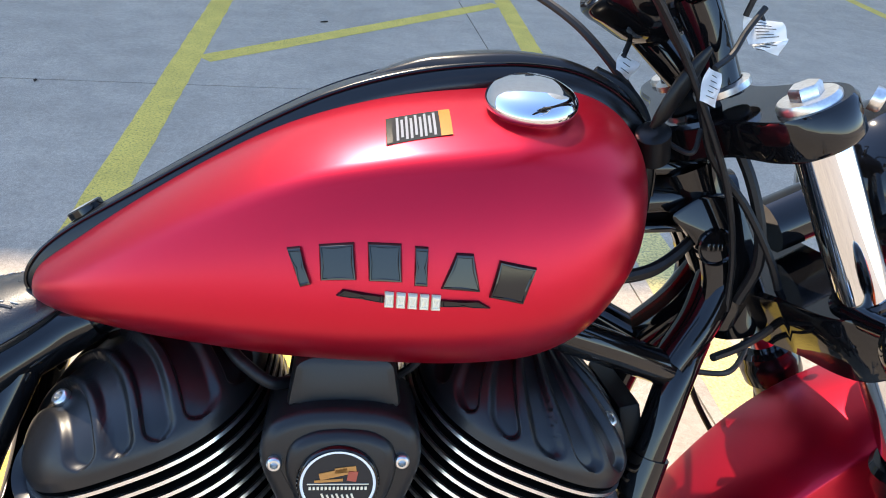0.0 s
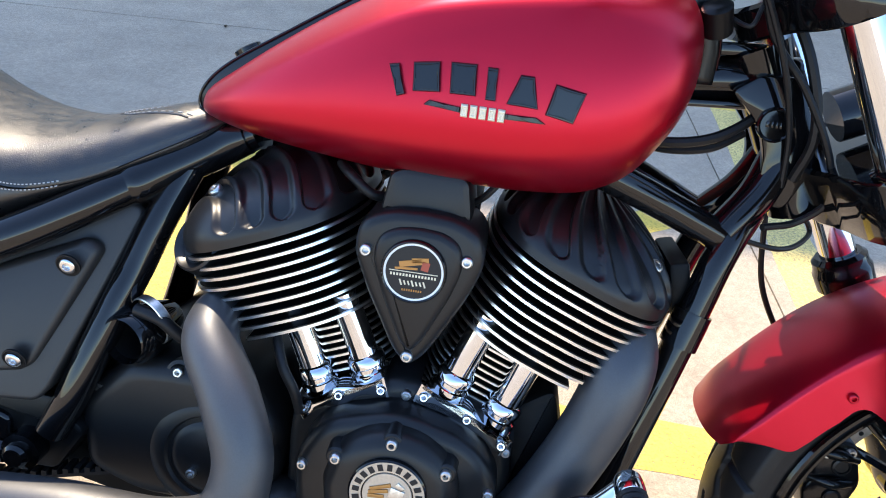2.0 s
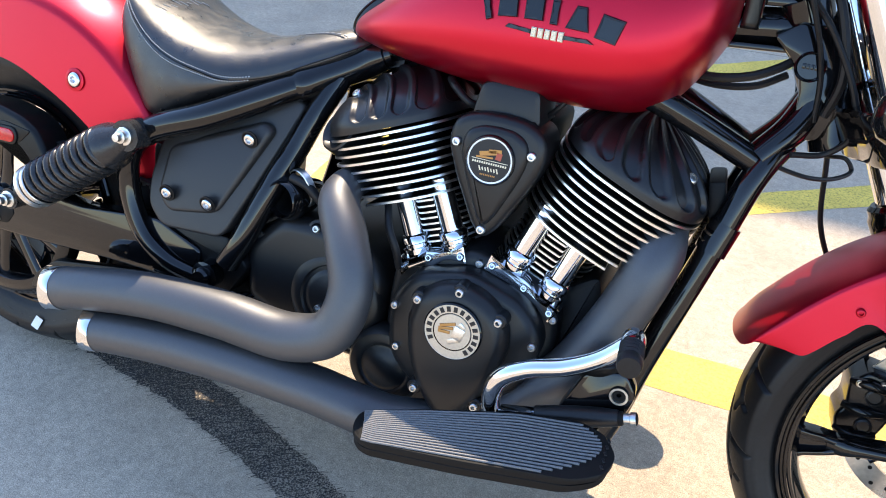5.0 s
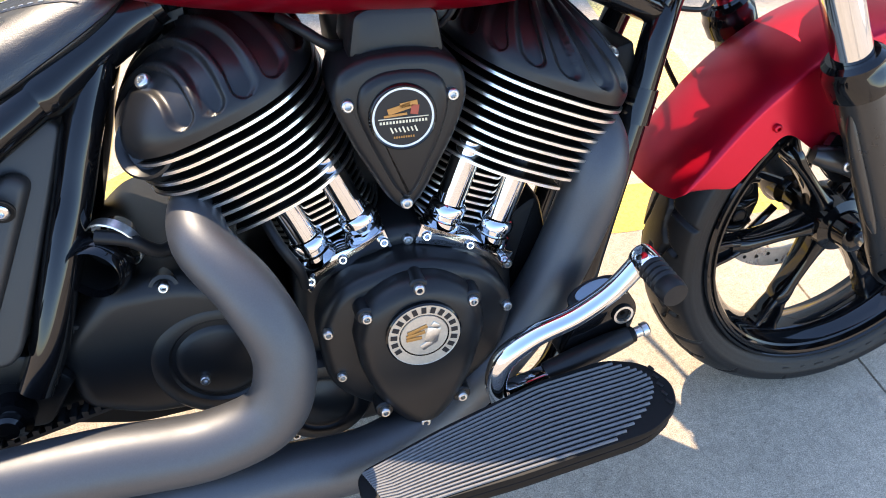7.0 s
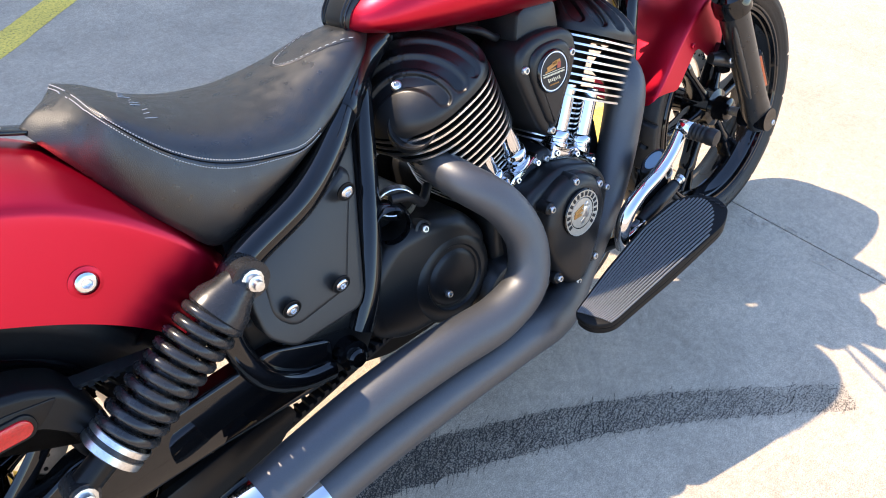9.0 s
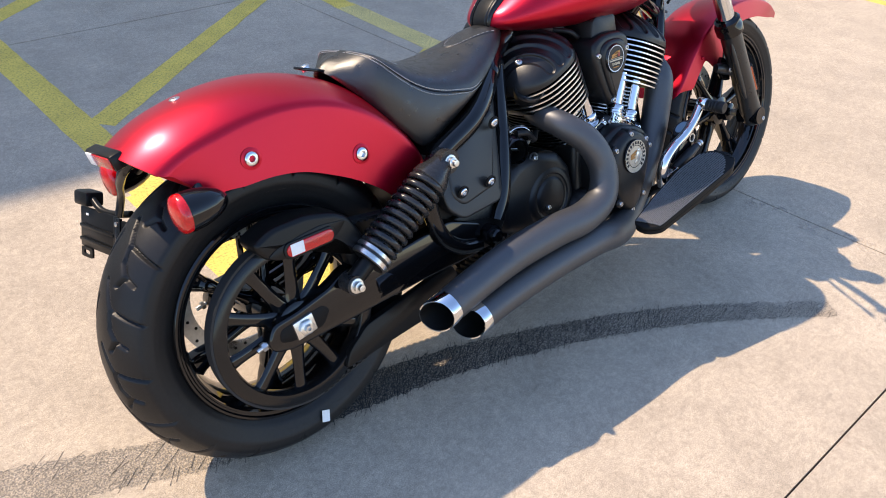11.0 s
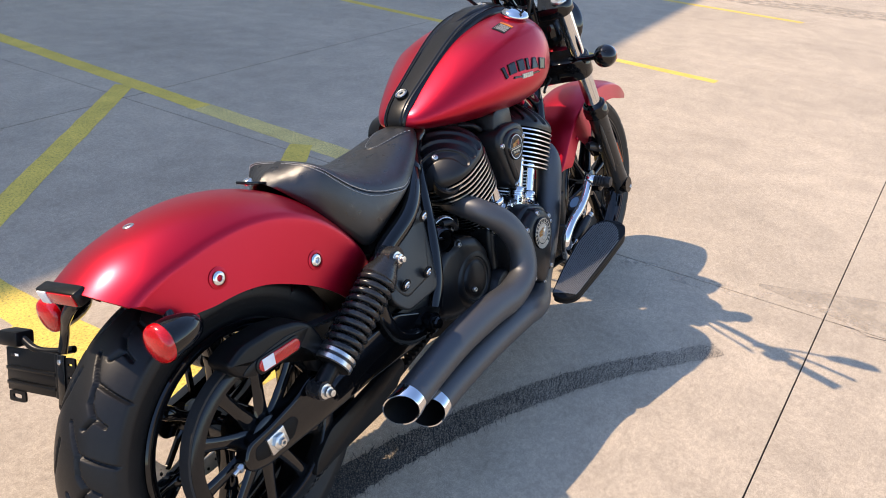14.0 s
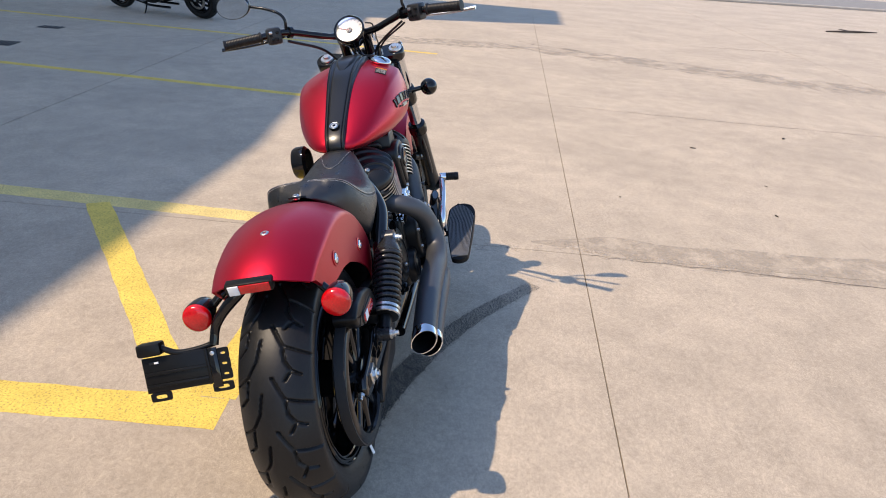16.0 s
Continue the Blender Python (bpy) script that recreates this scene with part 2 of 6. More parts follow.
# ---- the lot ----
def concrete():
    """Worn concrete: sand grain, trowel mottling, broad stains and dark pores."""
    m = material("worn_concrete", (0.432, 0.357, 0.268), 0.86, var=0.40, scale=420, big=0.04, bump=0.0016, bump_scale=620)
    nt = m.node_tree
    p = nt.nodes["Principled BSDF"]
    co = nt.nodes.new("ShaderNodeTexCoord").outputs["Object"]
    col = p.inputs["Base Color"].links[0].from_socket

    def layer(src, scale, lo, hi, f0, f1, detail=5.0):
        n = nt.nodes.new("ShaderNodeTexNoise")
        n.inputs["Scale"].default_value, n.inputs["Detail"].default_value = scale, detail
        nt.links.new(co, n.inputs["Vector"])
        r = nt.nodes.new("ShaderNodeMapRange")
        for key, value in (("From Min", f0), ("From Max", f1), ("To Min", lo), ("To Max", hi)):
            r.inputs[key].default_value = value
        nt.links.new(n.outputs["Fac"], r.inputs["Value"])
        s = nt.nodes.new("ShaderNodeVectorMath")
        s.operation = "SCALE"
        nt.links.new(src, s.inputs[0]), nt.links.new(r.outputs["Result"], s.inputs["Scale"])
        return s.outputs[0]

    col = layer(col, 0.9, 0.88, 1.09, 0.3, 0.7)
    col = layer(col, 6.0, 0.89, 1.08, 0.3, 0.7)
    col = layer(col, 45.0, 0.89, 1.09, 0.3, 0.7)
    col = layer(col, 115.0, 0.88, 1.10, 0.35, 0.65, 3.0)
    col = layer(col, 330.0, 0.66, 1.0, 0.31, 0.42, 2.0)
    col = layer(col, 150.0, 0.70, 1.0, 0.28, 0.37, 3.0)
    nt.links.new(col, p.inputs["Base Color"])
    return m


CONCRETE = concrete()
JOINT = material("joint_dirt", (0.025, 0.022, 0.02), 0.9, var=0.4, scale=80)
X_JOINTS, Y_JOINTS = (-3.9, 1.826, 5.72, 9.8, 15.2, 23.0), (-5.2, -0.771, 2.80, 7.6)
SKEW = {2.80: 0.095, 7.6: 0.095, -0.771: 0.0145}
LEAN = {1.826: -0.054, 5.72: -0.03}
ground = link("ground", skin([[(-400, -400, -0.012), (600, -400, -0.012)], [(-400, 400, -0.012), (600, 400, -0.012)]], False, False), JOINT)
tagged(ground, "dark earth under the joints of a concrete lot", "ground", kind="structure")
pavement = new("pavement")
tagged(pavement, "sunlit tan concrete slabs of a parking lot with saw-cut joints", "pavement", kind="structure")
xs, ys = (-400, *X_JOINTS, 600), (-400, *Y_JOINTS, 400)
for x0, x1 in zip(xs, xs[1:]):
    for y0, y1 in zip(ys, ys[1:]):
        g0, g1 = (0.0024 if x == 1.826 else 0.0011 for x in (x0, x1))
        k0, k1 = (0.0019 if y == -0.771 else 0.0042 for y in (y0, y1))
        at = lambda y, x: y + SKEW.get(y, 0.0) * max(-3.9, min(15.2, x))
        over = lambda x, y: x + LEAN.get(x, 0.0) * max(-6.0, min(8.0, y))
        bm = bmesh.new()
        rim = lambda d, z: [(over(x0, y0) + g0 + d, at(y0, x0) + k0 + d, z), (over(x1, y0) - g1 - d, at(y0, x1) + k0 + d, z), (over(x1, y1) - g1 - d, at(y1, x1) - k1 - d, z), (over(x0, y1) + g0 + d, at(y1, x0) - k1 - d, z)]
        skin([rim(0, -0.01), rim(0, -0.003), rim(0.0004, 0)], True, True, bm)
        part("slab", bm, CONCRETE, pavement, sharp=20)


def worn(name, color, cover, scale, edge=0.15, rough=0.8, bump=0.0006):
    """Paint or rubber that has worn through to the concrete in specks."""
    m = material(name, color, rough, var=0.12, scale=90, big=0.12, bump=bump, bump_scale=260)
    nt = m.node_tree
    n = nt.nodes.new("ShaderNodeTexNoise")
    n.inputs["Scale"].default_value, n.inputs["Detail"].default_value, n.inputs["Roughness"].default_value = scale, 8, 0.7
    nt.links.new(nt.nodes.new("ShaderNodeTexCoord").outputs["Object"], n.inputs["Vector"])
    r = nt.nodes.new("ShaderNodeMapRange")
    r.inputs["From Min"].default_value, r.inputs["From Max"].default_value = cover - edge / 2, cover + edge / 2
    nt.links.new(n.outputs["Fac"], r.inputs["Value"])
    nt.links.new(r.outputs["Result"], nt.nodes["Principled BSDF"].inputs["Alpha"])
    return m


YELLOW = worn("worn_yellow_paint", (0.68, 0.49, 0.090), 0.39, 130, 0.2)


def painted_line(a, b, width, paint=None, label="worn yellow parking line painted on concrete"):
    """A painted line with slightly wavering edges, a film on the slab."""
    a, b = Vector(a), Vector(b)
    lift = 0.0006 + 0.00005 * len([o for o in scene.objects if o.name.startswith("painted_line")])
    d = (b - a).normalized()
    s = Vector((-d.y, d.x))
    n = max(6, int((b - a).length / 0.05))
    left, right = [], []
    for k in range(n + 1):
        p = a + (b - a) * k / n
        w1 = width / 2 + 0.006 * noise.noise((p.x * 9, p.y * 9, 1.7))
        w2 = width / 2 + 0.006 * noise.noise((p.x * 9, p.y * 9, 8.2))
        left.append((p.x + s.x * w1, p.y + s.y * w1, lift))
        right.append((p.x - s.x * w2, p.y - s.y * w2, lift))
    ob = link("painted_line", skin([left, right], False, False), paint or YELLOW)
    return tagged(ob, label, "road marking", group="lot markings", kind="structure")


LINES = [((0.222, 0.44), (0.165, 1.2), 0.16), ((0.17, 1.15), (0.06, 4.6), 0.125), ((0.06, 4.55), (0.0, 9.0), 0.125), ((1.890, 0.46), (1.880, 2.6), 0.14), ((1.880, 2.55), (1.93, 9.0), 0.12), ((0.30, 0.50), (1.93, 0.52), 0.145), ((4.985, 0.6), (5.20, 4.6), 0.11), ((5.20, 4.55), (5.35, 8), 0.11), ((8.55, 0.75), (8.95, 8.5), 0.12),
         ((0.25, 0.58), (1.84, 1.735), 0.12), ((0.22, 1.77), (1.83, 3.20), 0.115), ((0.18, 3.20), (1.84, 4.87), 0.115), ((0.12, 4.65), (1.86, 6.35), 0.115)]
# worn yellow again, its colour paled for the line that strong sun washes out
SUN_PALE = worn("sun_pale_yellow_paint", (0.72, 0.56, 0.20), 0.42, 130, 0.25)
for k, (a, b, w) in enumerate(LINES):
    painted_line(a, b, w, SUN_PALE if k == 3 else YELLOW)

# rubber laid down in an arc by a spinning tyre, thinner the further it got; coloured darker in the bike's shade than in
# sun
def thinning(m, x0, x1, amount):
    """Less rubber from x0 to x1 along the arc."""
    nt = m.node_tree
    alpha = nt.nodes["Principled BSDF"].inputs["Alpha"]
    ramp = alpha.links[0].from_node
    grain = ramp.inputs["Value"].links[0].from_socket
    xyz = nt.nodes.new("ShaderNodeSeparateXYZ")
    nt.links.new(nt.nodes.new("ShaderNodeTexCoord").outputs["Object"], xyz.inputs[0])
    r = nt.nodes.new("ShaderNodeMapRange")
    for key, value in (("From Min", x0), ("From Max", x1), ("To Min", 0.0), ("To Max", -amount)):
        r.inputs[key].default_value = value
    nt.links.new(xyz.outputs["X"], r.inputs["Value"])
    add = nt.nodes.new("ShaderNodeMath")
    add.operation = "ADD"
    nt.links.new(grain, add.inputs[0]), nt.links.new(r.outputs["Result"], add.inputs[1])
    nt.links.new(add.outputs[0], ramp.inputs["Value"])
    return m


SKID = thinning(worn("tyre_rubber_mark", (0.030, 0.029, 0.028), 0.43, 330, 0.16, 0.9), 0.4, 1.45, 0.09)
FILM = thinning(worn("tyre_rubber_film", (0.042, 0.040, 0.038), 0.47, 300, 0.12, 0.9), 0.2, 1.45, 0.09)
# the same rubber on the sunlit stretch, with the sun's paleness in its colour
SUNLIT_FILM = worn("sunlit_rubber_film", (0.17, 0.153, 0.13), 0.54, 260, 0.22, 0.9)


def tyre_mark(stretch, density, width0, width1, film):
    """Short slanted streaks of rubber across an arc, frayed at the edges."""
    dice = random.Random(11)
    pts = spline([(*p, 0) for p in stretch], 400)
    gone = np.r_[0, np.cumsum(np.linalg.norm(np.diff(pts, axis=0), axis=1))]
    bm = bmesh.new()
    s = 0.0
    while s < gone[-1] - 0.02:
        p = Vector([float(np.interp(s, gone, pts[:, k])) for k in range(3)])
        q = Vector([float(np.interp(s + 0.01, gone, pts[:, k])) for k in range(3)])
        d = (q - p).normalized()
        n = Vector((-d.y, d.x, 0))
        half = width0 + (width1 - width0) * s / gone[-1]
        for lane in range(5):
            if dice.random() > density:
                continue
            mid = half * ((lane - 2) * 0.41 + dice.uniform(-0.12, 0.12))
            reach, slant, thick = half * dice.uniform(0.16, 0.42), dice.uniform(0.004, 0.022), dice.uniform(0.0008, 0.0024)
            z = 0.0010 + 0.0006 * dice.random()
            a, b = p + n * (mid - reach) - d * slant, p + n * (mid + reach) + d * slant
            quad = [a - d * thick / 3, b - d * thick / 2, b + d * thick / 3, a + d * thick / 2]
            bm.faces.new([bm.verts.new((v.x, v.y, z)) for v in quad])
        s += dice.uniform(0.004, 0.007)
    rows = []
    for side in (-1, -0.5, 0.5, 1):
        rows.append([])
        for k in range(0, 400, 3):
            d = pts[min(k + 1, 399)] - pts[max(k - 1, 0)]
            n = np.array([-d[1], d[0], 0]) / np.linalg.norm(d)
            half = (width0 + (width1 - width0) * k / 400) * (0.95 + 0.26 * noise.noise((k * 1.3, side, 2.0)))
            rows[-1].append(tuple(pts[k] + n * side * half + (0, 0, 0.0007)))
    skin(rows, False, False, bm, 1)
    ob = link("tyre_mark", bm, [SKID, film])
    return tagged(ob, "dark curved rubber mark of a tyre on concrete", "tyre mark", kind="stuff")


tyre_mark([(-0.02, 0.06), (0.12, 0.036), (0.275, 0.008), (0.436, -0.026), (0.761, -0.135), (1.087, -0.287), (1.435, -0.515)], 0.62, 0.056, 0.036, FILM)
tyre_mark([(-0.95, 0.42), (-0.46, 0.2), (-0.18, 0.09), (-0.02, 0.06)], 0.10, 0.058, 0.058, SUNLIT_FILM)

# pale cement smeared along the cross joint
SMEAR = worn("pale_cement_smear", (0.54, 0.455, 0.350), 0.60, 9, 0.16, 0.9, 0.001)
GREY_STAIN = worn("grey_stain", (0.375, 0.320, 0.250), 0.58, 7, 0.34, 0.9, 0.0004)
DARK_BAND = worn("dark_stain", (0.355, 0.305, 0.242), 0.58, 2.2, 0.34, 0.9, 0.0004)


def stain(name, a, b, half, mat, label, z, frayed=0.5):
    """A flat stain with uneven edges from a to b."""
    a, b = Vector((*a, z)), Vector((*b, z))
    d = (b - a).normalized()
    n = Vector((-d.y, d.x, 0))
    steps = max(12, int((b - a).length / 0.05))
    rows = []
    for side in (-1, 1):
        rows.append([])
        for k in range(steps + 1):
            p = a.lerp(b, k / steps)
            taper = min(1.0, 8 * k / steps + 0.1, 8 * (1 - k / steps) + 0.1)
            w = half * taper * (1 + frayed * noise.noise((p.x * 2.1 + p.y * 2.3, side * 3.0, 4.4)) + 0.25 * frayed * noise.noise((p.x * 11 + p.y * 9, side, 0.4)))
            rows[-1].append(tuple(p + n * side * w))
    return tagged(link(name, skin(rows, False, False), mat), label, "stain", kind="stuff")


stain("cement_smear", (1.826, 0.1), (1.915, -1.6), 0.07, SMEAR, "pale cement smeared along a joint of the concrete lot", 0.0005, 0.9)
stain("grey_stain", (1.97, -0.5), (2.18, -4.6), 0.16, GREY_STAIN, "grey water stain along a joint of the concrete lot", 0.0004)
stain("grey_stain", (10.2, -0.2), (8.3, -6.5), 0.45, DARK_BAND, "dark grey stain across the far slabs of the lot", 0.0004)
stain("grey_stain", (9.6, 2.2), (10.2, -0.4), 0.35, GREY_STAIN, "grey stain across the far slabs of the lot", 0.0006)

# an unseen building, added and sized so that its roofline throws the large shade
STUCCO = material("plain_stucco", (0.55, 0.52, 0.47), 0.85, var=0.06, scale=20, big=0.05, bump=0.002, bump_scale=60)


def roof_over(x, y, h):
    return (x - 0.345 * h, y + 0.63 * h)


def block(corners, h, name):
    return link(name, skin([[(x, y, -0.01) for x, y in corners], [(x, y, h) for x, y in corners]], True, True), STUCCO)


H1, H2 = 11.0, 16.5
edge = [roof_over(-60, 1.35, H1), roof_over(3.3, 1.33, H1), roof_over(12, 2.4, H1), roof_over(60, 8.3, H1)]
shade_wall = block([*edge, (60, 60), (-80, 60)], H1, "shade_wall")
tagged(shade_wall, "plain unseen wall of a tall building that casts the large shade", "wall", kind="structure")
# unseen tower, placed only for the strip of shade it throws
wing = [roof_over(14.6, -1.21, H2), roof_over(18.5, -1.23, H2)]
shade_tower = block([*wing, (wing[1][0], 40), (wing[0][0] - 1.5, 40), (wing[0][0] - 1.5, wing[0][1] + 2.9)], H2, "shade_tower")
tagged(shade_tower, "plain unseen tower added to cast a far strip of shade", "wall", kind="structure")


# ---- the motorcycle, leaning on its stand ----
bike = new("motorcycle")
bike.matrix_world = pose(0.02, 0.012, 0, -14, 0, 1.15)
tagged(bike, "red and black cruiser motorcycle parked leaning on its stand", "motorcycle")
AXLE_R, AXLE_F = Vector((-0.022, 0, 0.322)), Vector((1.648, 0.006, 0.326))
FORK = Vector((1.285 - AXLE_F.x, 0, 0.991 - AXLE_F.z)).normalized()


def fork_at(s, y, fwd=0.0):
    """A point s metres up the fork from the front axle."""
    ahead = Vector((FORK.z, 0, -FORK.x))
    p = AXLE_F + FORK * s + ahead * fwd
    return Vector((p.x, y, p.z))


# -- tyres and wheels --
TREAD = [((0.0, 0.08), (0.41, 0.36)), ((0.41, 0.36), (0.56, 1.0)), ((0.41, 0.36), (0.70, 0.40)), ((0.70, 0.40), (0.88, 0.55)), ((0.88, 0.55), (0.97, 0.75)), ((0.88, 0.55), (1.06, 0.40)),
         ((0.29, -0.20), (0.65, -0.30)), ((0.65, -0.30), (0.94, -0.55)), ((0.94, -0.55), (1.09, -0.92)), ((0.94, -0.55), (1.35, -0.62)), ((1.35, -0.62), (1.50, -0.85))]


def tread_depth(u, v, pitch, half, depth):
    """How deep the tread is cut at u (pitches round) and v (-1 to 1 across)."""
    best = 1.0
    for (u0, v0), (u1, v1) in TREAD:
        for k in (-2, -1, 0, 1):
            ax, ay = (u0 + k) * pitch, v0 * half
            bx, by = (u1 + k) * pitch - ax, v1 * half - ay
            px, py = u * pitch - ax, v * half - ay
            w = max(0.0, min(1.0, (px * bx + py * by) / (bx * bx + by * by)))
            best = min(best, math.hypot(px - w * bx, py - w * by))
    return depth * max(0.0, min(1.0, (0.0044 - best) / 0.0028))


def tyre(name, centre, R, half, rim_r, count, parent, cols=60):
    """A tyre with a rounded crown, sidewalls and grooves cut into the tread."""
    bm = bmesh.new()
    side_h = R - rim_r
    wall = []
    for k in range(13):
        u = k / 12
        step = 0.0012 if k in (4, 9) else 0.0
        wall.append((rim_r + side_h * 0.62 * u, -(half * (0.72 + 0.26 * math.sin(u * math.pi * 0.55))) - step))
    crown = []
    for k in range(1, 64):
        y = -half * 0.985 + 2 * half * 0.985 * k / 64
        crown.append((R - side_h * 0.38 * abs(y / half) ** 2.3, y))
    prof = wall + crown + [(r, -y) for r, y in reversed(wall)]
    cuts = {}
    for j, (r, y) in enumerate(prof):
        if len(wall) - 2 <= j <= len(prof) - len(wall) + 1:
            cuts[j] = [tread_depth(i / cols, -y / half, 2 * math.pi * R / count, half, 0.0075) for i in range(cols)]
    n = cols * count
    rings = []
    for j, (r, y) in enumerate(prof):
        rings.append([bm.verts.new((centre.x + (r - d) * math.cos(a), centre.y + y, centre.z + (r - d) * math.sin(a))) for a, d in ((2 * math.pi * i / n, cuts[j][i % cols] if j in cuts else 0.0) for i in range(n))])
    for p, q in zip(rings, rings[1:]):
        for i in range(n):
            k = (i + 1) % n
            bm.faces.new((p[i], p[k], q[k], q[i]))
    ob = part(name, bm, TYRE, parent, "black road tyre with cut tread grooves", 50)
    for k, w in enumerate((9, 4, 9, 8, 6, 6, 3)):
        for base in (-100, 80):
            a = radians(base + 7.0 * k)
            t = Matrix.Translation(centre) @ Matrix.Rotation(-a, 4, "Y") @ Matrix.Translation((rim_r + side_h * 0.42, -half * 0.945, 0))
            part("sidewall_mark", box((-0.007, 0.0002, -w / 1000), (0.007, 0.004, w / 1000), 0.0005, turn=t), TYRE, parent)
    return ob


rear_wheel = new("rear_wheel")
rear_wheel.parent = bike
front_wheel = new("front_wheel")
front_wheel.parent = bike
tyre("tyre", AXLE_R, 0.320, 0.088, 0.212, 17, rear_wheel, 54)
tyre("tyre", AXLE_F, 0.317, 0.064, 0.243, 16, front_wheel)
part("sticker", box((-0.009, -0.0006, -0.012), (0.009, 0.0006, 0.012), 0, turn=pose(0.014, -0.0892, 0.068, -20, 20, 0)), WHITE, rear_wheel, "white paper sticker on the tyre")


def rim(centre, r, half, parent):
    """A cast rim with a stepped lip on either side."""
    lip = [(r + 0.004, half), (r + 0.007, half + 0.006), (r + 0.004, half + 0.0095), (r, half + 0.0095), (r - 0.0025, half + 0.0055), (r - 0.006, half + 0.005), (r - 0.0075, half + 0.0085), (r - 0.011, half + 0.008), (r - 0.0135, half - 0.001), (r - 0.017, half - 0.003), (r - 0.021, half - 0.014), (r - 0.027, half * 0.55), (r - 0.031, half * 0.2)]
    prof = [(q, -y) for q, y in lip] + lip[::-1] + [(r - 0.008, half - 0.01), (r - 0.016, 0), (r - 0.008, -half + 0.01)]
    part("rim", lathe(prof, centre, n=96, closed_profile=True), GLOSS, parent, "gloss black cast rim")


rim(AXLE_R, 0.213, 0.066, rear_wheel)
rim(AXLE_F, 0.244, 0.048, front_wheel)


def spoke(centre, a0, a1, r0, r1, w0, w1, t0, t1, y, parent, split=0.0):
    """One cast spoke from hub to rim, thick in the middle and flared at its ends."""
    rings = []
    for k in range(11):
        u = k / 10
        r = r0 + (r1 - r0) * u
        a = a0 + (a1 - a0) * u
        w = (w0 + (w1 - w0) * u) * (1 + 0.5 * (abs(u - 0.5) * 2) ** 3)
        t = (t0 + (t1 - t0) * u)
        c = centre + Vector((r * math.cos(a), y, r * math.sin(a)))
        e = Vector((-math.sin(a), 0, math.cos(a)))
        s = Vector((0, 1, 0))
        rings.append([c + e * w * math.cos(q) * (1 if abs(math.cos(q)) < 0.8 else 0.95) + s * t * math.sin(q) for q in (2 * math.pi * m / 10 for m in range(10))])
    return part("spoke", skin(rings), GLOSS, parent)


def forked_spoke(centre, a, r1, parent, y=0.0, half=0.02):
    """A cast arm from the hub that opens into a fork with a slot at the rim."""
    bm = bmesh.new()

    def arm(rows):
        rings = []
        for r, off, w, t in rows:
            c = centre + Vector((r * math.cos(a) - off * math.sin(a), y, r * math.sin(a) + off * math.cos(a)))
            e = Vector((-math.sin(a), 0, math.cos(a)))
            ring = []
            for m in range(20):
                q = 2 * math.pi * m / 20
                ring.append(c + e * w * math.copysign(abs(math.cos(q)) ** 0.6, math.cos(q)) + Vector((0, t * math.copysign(abs(math.sin(q)) ** 0.6, math.sin(q)), 0)))
            rings.append(ring)
        skin(rings, True, True, bm)

    arm([tuple(q) for q in spline([(0.03, 0, 0.02, half * 1.5), (0.06, 0, 0.012, half * 1.25), (r1 * 0.55, 0, 0.0105, half), (r1 * 0.70, 0, 0.0145, half * 0.95), (r1 * 0.78, 0, 0.012, half * 0.6)], 16)])
    arm([(r1 * 0.74, 0, 0.012, half * 0.35), (r1 * 0.99, 0, 0.022, half * 0.35)])
    for d in (-1, 1):
        arm([tuple(q) for q in spline([(r1 * 0.72, d * 0.007, 0.007, half * 0.8), (r1 * 0.82, d * 0.0135, 0.0055, half * 0.85), (r1 * 0.93, d * 0.018, 0.006, half * 0.9), (r1 * 1.0, d * 0.027, 0.010, half * 1.1), (r1 * 1.02, d * 0.034, 0.016, half * 1.15)], 14)])
    return part("spoke", bm, GLOSS, parent)


for k in range(6):
    forked_spoke(AXLE_F, radians(10 + 60 * k), 0.226, front_wheel)
    forked_spoke(AXLE_R, radians(22 + 60 * k), 0.194, rear_wheel, 0.012)
part("hub", lathe([(0, -0.075), (0.02, -0.075), (0.028, -0.07), (0.03, -0.04), (0.045, -0.035), (0.045, 0.035), (0.03, 0.04), (0.03, 0.075), (0, 0.075)], AXLE_F, n=40), GLOSS, front_wheel)
part("hub", lathe([(0, -0.1), (0.035, -0.1), (0.045, -0.06), (0.05, 0.05), (0.035, 0.09), (0, 0.09)], AXLE_R, n=40), GLOSS, rear_wheel)


def rotor(centre, y, r, parent):
    bm = lathe([(r, y - 0.0025), (r, y + 0.0025), (r - 0.035, y + 0.0025), (r - 0.035, y - 0.0025)], centre, n=72, closed_profile=True)
    disc = part("brake_disc", bm, ROTOR, parent, "drilled steel brake disc")
    for k in range(36):
        a = 2 * math.pi * k / 36
        q = r - 0.01 - 0.008 * (k % 3)
        part("drilling", lathe([(0, y - 0.0035), (0.0035, y - 0.0035), (0.0035, y + 0.0035), (0, y + 0.0035)], centre + Vector((q * math.cos(a), 0, q * math.sin(a))), n=8), FIN, disc)
    carrier = bmesh.new()
    for k in range(5):
        a = 2 * math.pi * k / 5
        tube([centre + Vector((0.04 * math.cos(a), y, 0.04 * math.sin(a))), centre + Vector(((r - 0.03) * math.cos(a + 0.15), y, (r - 0.03) * math.sin(a + 0.15)))], 0.007, 8, bm=carrier)
    part("carrier", carrier, GLOSS, disc)


